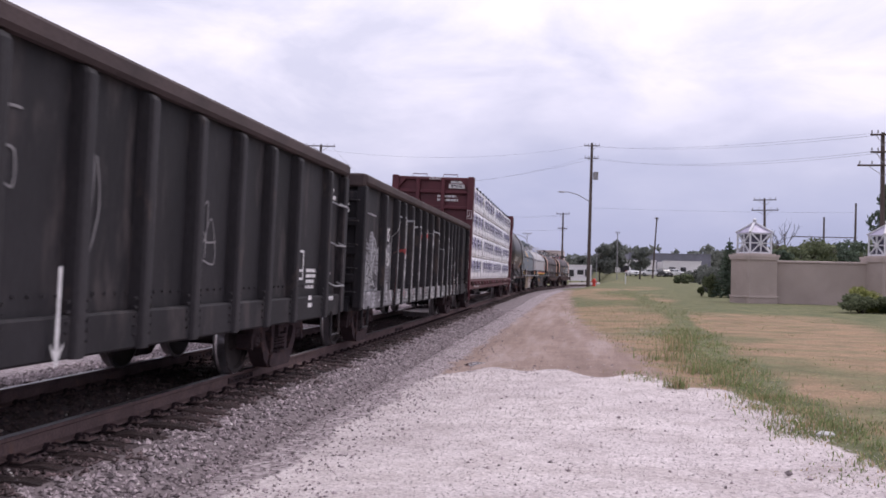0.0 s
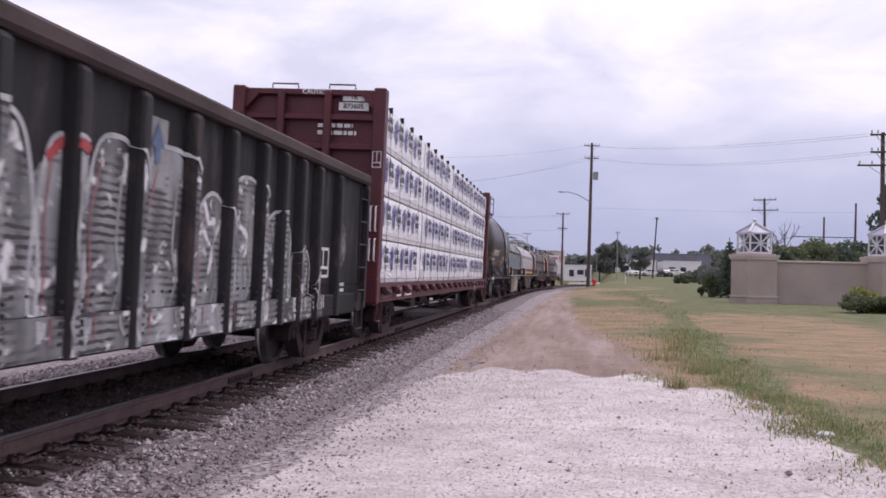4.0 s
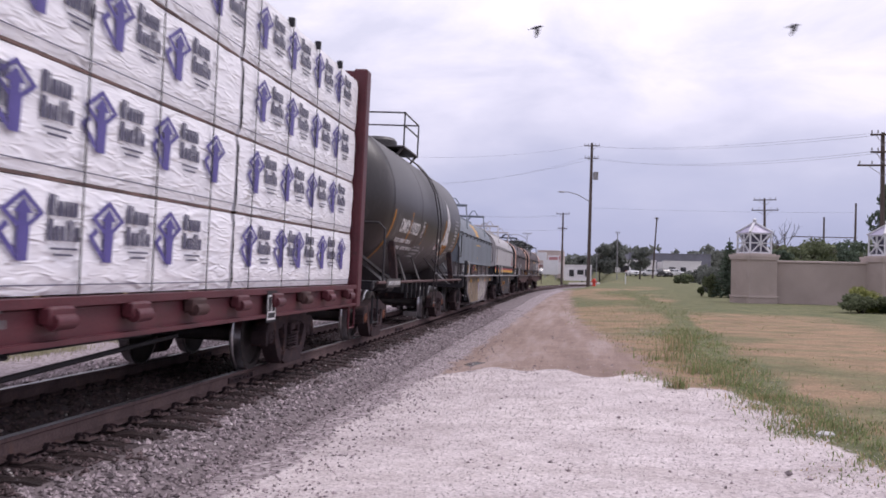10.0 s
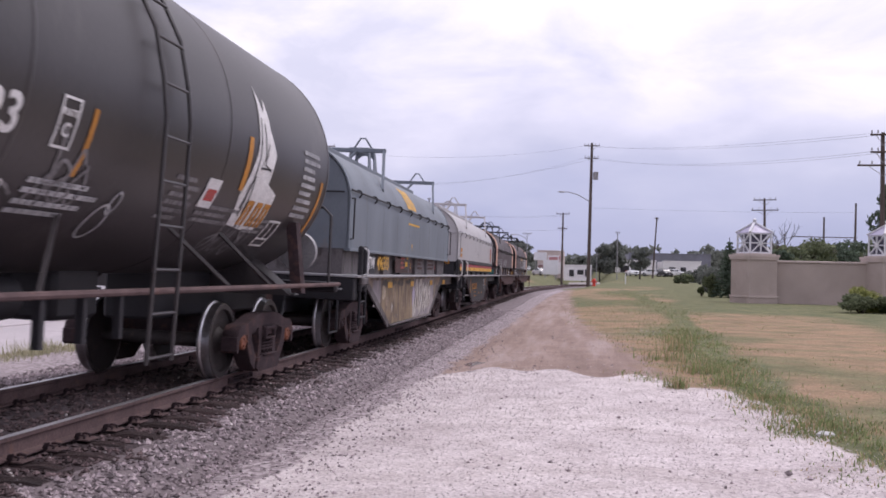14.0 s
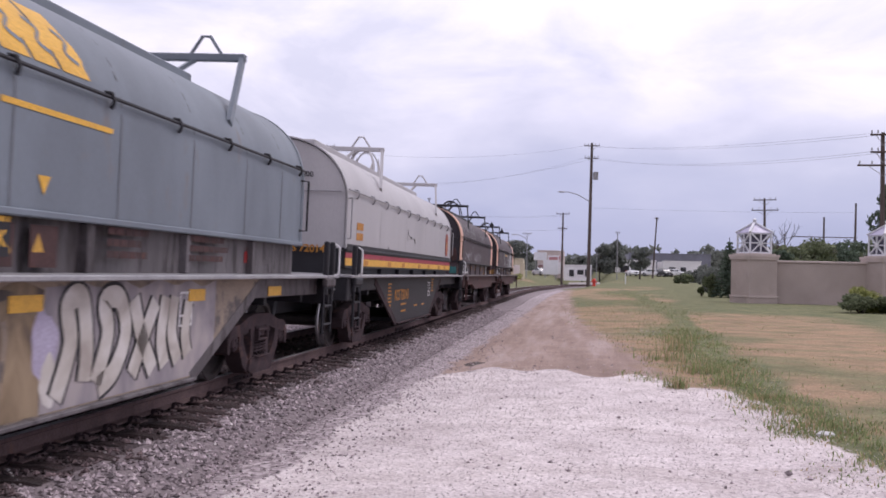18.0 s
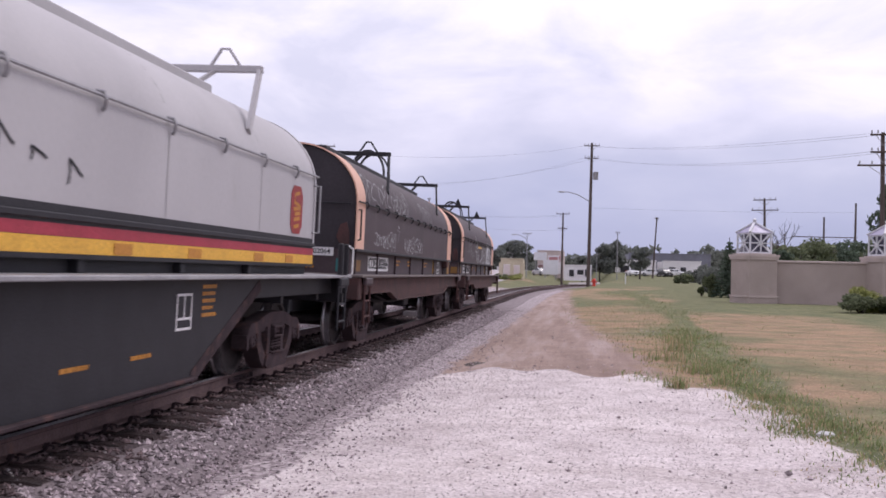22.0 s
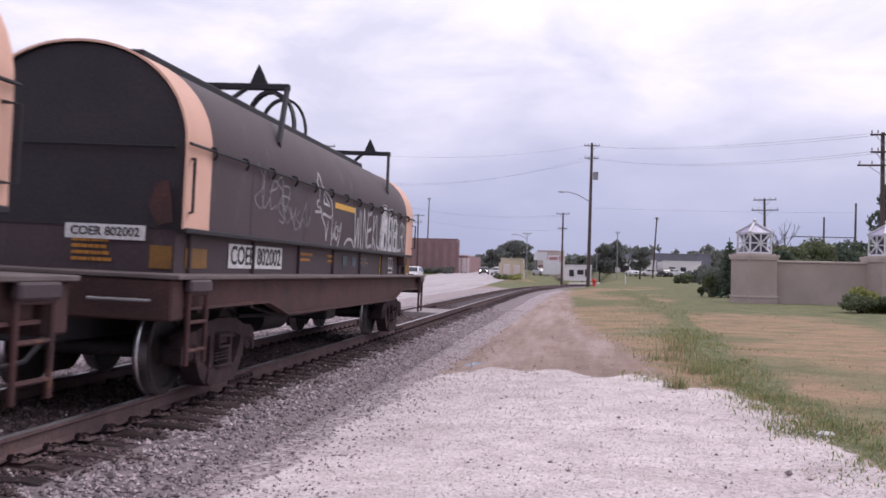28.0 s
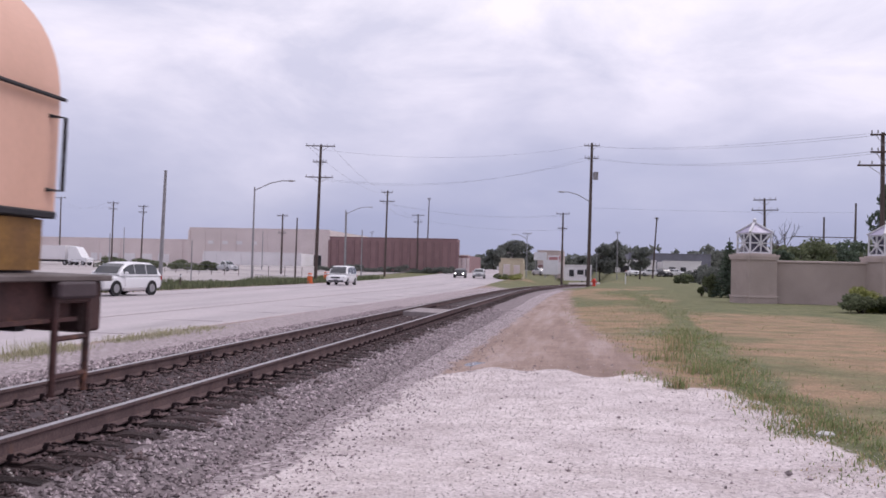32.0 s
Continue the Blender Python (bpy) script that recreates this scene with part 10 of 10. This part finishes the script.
def gravel():
    rng = np.random.default_rng(9)
    pts, sz, off = [], [], []
    while len(pts) < 42000:
        y = 4.5 + 40 * rng.random() ** 1.8
        o = rng.uniform(-2.9, 3.6 + 0.02 * y)
        if o > 2.2 and rng.random() < ((o - 2.2) / 1.4) ** 0.6:
            continue
        if abs(abs(o) - 0.755) < 0.09:
            continue
        s = rng.uniform(0.016, 0.04) * (1.0 if o > -1.4 else 1.2) * (0.55 if o > 2.3 else 0.8 if o > 1.9 else 1.0)
        if -1.30 < o < 1.42 and abs((y - 2.0) / 0.513 - round((y - 2.0) / 0.513)) < 0.25 and rng.random() < (0.93 if o > 0.8 else 0.55):
            continue
        p = track_point(y, o, bed_z(o)) if o < 2.6 else Vector((track_x(y) + o, y, ground_z(track_x(y) + o, y)))
        g = ground_z(p.x, p.y)
        pts.append((p.x, p.y, max(p.z, g) + s * 0.3))
        off.append(o)
        sz.append(s)
    oily = [abs(o) + 0.16 * math.sin(3.1 * p[1]) + 0.12 * math.sin(7.7 * p[1] + o) < 1.40 for p, o in zip(pts, off)]
    light = [rng.random() < 0.05 for _ in pts]
    stones("ballast_stones", "loose grey ballast stones on the shoulder", [p for p, k, q in zip(pts, oily, light) if not k and not q], [s for s, k, q in zip(sz, oily, light) if not k and not q], "stone_dark", 1)
    stones("track_stones", "dark oily ballast stones between the ties", [p for p, k, q in zip(pts, oily, light) if k and not q], [s for s, k, q in zip(sz, oily, light) if k and not q], "stone_oily", 4)
    pale = [(p, s * 0.8) for p, s, k, q in zip(pts, sz, oily, light) if q and rng.random() < (0.3 if k else 1.0)]
    stones("pale_stones", "pale limestone chips among the ballast", [p for p, s in pale], [s for p, s in pale], "stone_pale", 8)
    pts, sz = [], []
    while len(pts) < 16000:
        y = 5 + 13 * rng.random() ** 1.4
        x = rng.uniform(2.2, 8.4)
        lot, spill, dirt = ground_zones(x, y)
        if rng.random() > lot + 0.04:
            continue
        s = rng.uniform(0.005, 0.014)
        pts.append((x, y, ground_z(x, y) + s * 0.2))
        sz.append(s)
    stones("lot_gravel", "fine pale crushed limestone", pts, sz, "stone_pale", 2)
    pts, sz = [], []
    for _ in range(3400):
        y = 5.2 + 24 * rng.random() ** 1.3
        x = rng.uniform(2.6, 7.8)
        s = rng.uniform(0.004, 0.010) if rng.random() < 0.86 else rng.uniform(0.010, 0.024)
        pts.append((x, y, ground_z(x, y) + s * 0.3))
        sz.append(s)
    for x, y, s in ((6.85, 8.4, 0.05), (1.25, 16.1, 0.09), (1.4, 16.25, 0.06), (7.0, 8.3, 0.03), (5.6, 11.3, 0.035), (1.1, 15.9, 0.07)):
        pts.append((x, y, ground_z(x, y) + s * 0.4))
        sz.append(s)
    stones("scattered_stones", "scattered dark stones and crumbs on the gravel", pts, sz, "stone_dark", 3)


gravel()


def litter():
    s = Shape()
    rnd = random.Random(3)
    ring = [(0.10 * math.cos(k) * rnd.uniform(0.6, 1.2), 0.07 * math.sin(k) * rnd.uniform(0.6, 1.2)) for k in np.arange(0, 6.2, 0.7)]
    s.loft([[(a * q, b * q, z + rnd.uniform(-0.006, 0.006)) for a, b in ring] for q, z in ((0.8, 0.0), (1.0, 0.03), (0.6, 0.055))])
    tagged(part("crumpled_paper", s, M["white_paint"], None, at=stands(7.67, 10.6)), "crumpled scrap of white paper on the gravel", "litter")
    s = Shape()
    ring = [(0.9 * math.cos(k) * rnd.uniform(0.75, 1.1), 0.75 * math.sin(k) * rnd.uniform(0.7, 1.1)) for k in np.arange(0, 6.2, 0.35)]
    s.add([(a * 0.30, b * 0.9, 0.0) for a, b in ring], [tuple(range(len(ring)))])
    m = surf("still_water", (0.20, 0.16, 0.14), (0.17, 0.14, 0.12), rough=0.06, bump=0, spec=0.6)
    for x, y, k in ((3.35, 17.4, 1.0),):
        ob = part("puddle", s.mesh("puddle", m), None, None, at=pose(x, y, ground_z(x, y) - 0.010) @ Matrix.Diagonal((k, k, 1, 1)))
        tagged(ob, "shallow brown puddle in the dirt lane", "puddle", "puddles", "structure")


litter()
build_ties()


# ---- birds ----
BIRDS = []


def bird(rows):
    """A small bird that crosses the sky; rows: seconds, x, z at 26 m along the track."""
    t = thing("bird", "small dark bird in flight", "bird", pose(rows[0][1], 26, rows[0][2]), "birds")
    s = Shape()
    s.loft([[(x, r * 0.9 * math.cos(a), r * math.sin(a)) for a in [k / 8 * 6.283 for k in range(8)]] for x, r in ((-0.16, 0.008), (-0.06, 0.035), (0.03, 0.042), (0.09, 0.03), (0.12, 0.028), (0.16, 0.006))])
    part("body", s, M["feather"], t, "", True)
    s = Shape()
    s.add([(-0.14, -0.012, 0), (-0.14, 0.012, 0), (-0.24, 0.05, 0.0), (-0.22, 0, 0.004), (-0.24, -0.05, 0.0)], [(0, 1, 2, 3), (0, 3, 4)])
    part("tail", s, M["feather"], t)
    wings = []
    for sy in (-1, 1):
        s = Shape()
        s.loft([[(0.06 - k * 0.05, sy * y, 0.004) , (0.05 - k * 0.05 - w, sy * y, 0.0), (0.05 - k * 0.05 - w, sy * y, -0.004)] for y, w, k in ((0.02, 0.10, 0), (0.14, 0.10, 0.2), (0.24, 0.07, 1.2), (0.32, 0.02, 2.6))])
        wings.append((part("wing", s, M["feather"], t), sy))
    BIRDS.append((t, wings, rows))


bird([(0.0, -34.0, 3.0), (7.9, -2.6, 5.0), (8.3, -0.19, 6.43), (8.5, 0.91, 7.09), (8.8, 3.27, 8.15), (9.0, 4.91, 8.96), (10.0, 12.0, 13.0), (32.0, 60.0, 30.0)])
bird([(0.0, -60.0, 4.0), (8.6, -4.2, 6.8), (9.0, -0.06, 7.58), (9.3, 3.1, 8.12), (9.6, 6.37, 8.08), (10.0, 10.44, 7.76), (10.2, 12.1, 7.3), (11.0, 19.0, 6.6), (32.0, 150.0, 14.0)])
bird([(0.0, -60.0, 3.6), (9.2, -3.2, 6.5), (9.6, 0.39, 7.2), (10.0, 3.89, 7.79), (10.4, 7.09, 7.76), (10.8, 9.94, 7.32), (11.0, 11.42, 7.16), (12.0, 19.0, 7.0), (32.0, 150.0, 18.0)])


# ---- what moves ----
def motions():
    times = [0.5 * k for k in range(65)]
    for car, mid, half in CARS:
        walk(car, [(t, track_pose(mid - gone(t), half)) for t in times])
    n = 216
    for w in WHEELS:
        y = w.location.y
        rows = []
        for k in range(n + 1):
            t = 32.0 * k / n
            rows.append((t, pose(0, y, WHEEL_R) @ Matrix.Rotation((gone(t) - gone(0)) / WHEEL_R, 4, "X")))
        walk(w, rows)
    for t, wings, rows in BIRDS:
        walk(t, [(a, pose(x, 26, z, 0, -14, 0)) for a, x, z in rows])
        for w, side in wings:
            walk(w, [(k * 0.1, Matrix.Rotation(side * radians(-8 + 34 * math.sin(k * 1.9 + rows[0][1])), 4, "X")) for k in range(321)])
    # the van slows towards the crossing; two cars follow far off
    van = [(0.0, 640.0), (20.0, 270.0), (27.5, 137.5), (28.5, 122.0), (29.5, 109.0), (30.5, 98.8), (31.5, 91.2), (32.0, 88.0)]
    walk(VAN, [(t, pose(-16.3 - 0.00022 * 0.35 * max(0, y - 60) ** 2 * 0.9, y, ROAD_Z + rise(y), 0, 0, 0)) for t, y in van])
    walk(DARK, [(t, pose(-13.0, y, ROAD_Z + rise(y) + 0.02, 0, 0, 3)) for t, y in ((0.0, 460.0), (28.0, 190.0), (30.0, 170.0), (32.0, 151.0))])
    walk(SILVER, [(t, pose(-10.0, y, ROAD_Z + rise(y) + 0.02, 0, 0, 3)) for t, y in ((0.0, 410.0), (28.0, 182.0), (30.0, 166.0), (32.0, 150.5))])


motions()
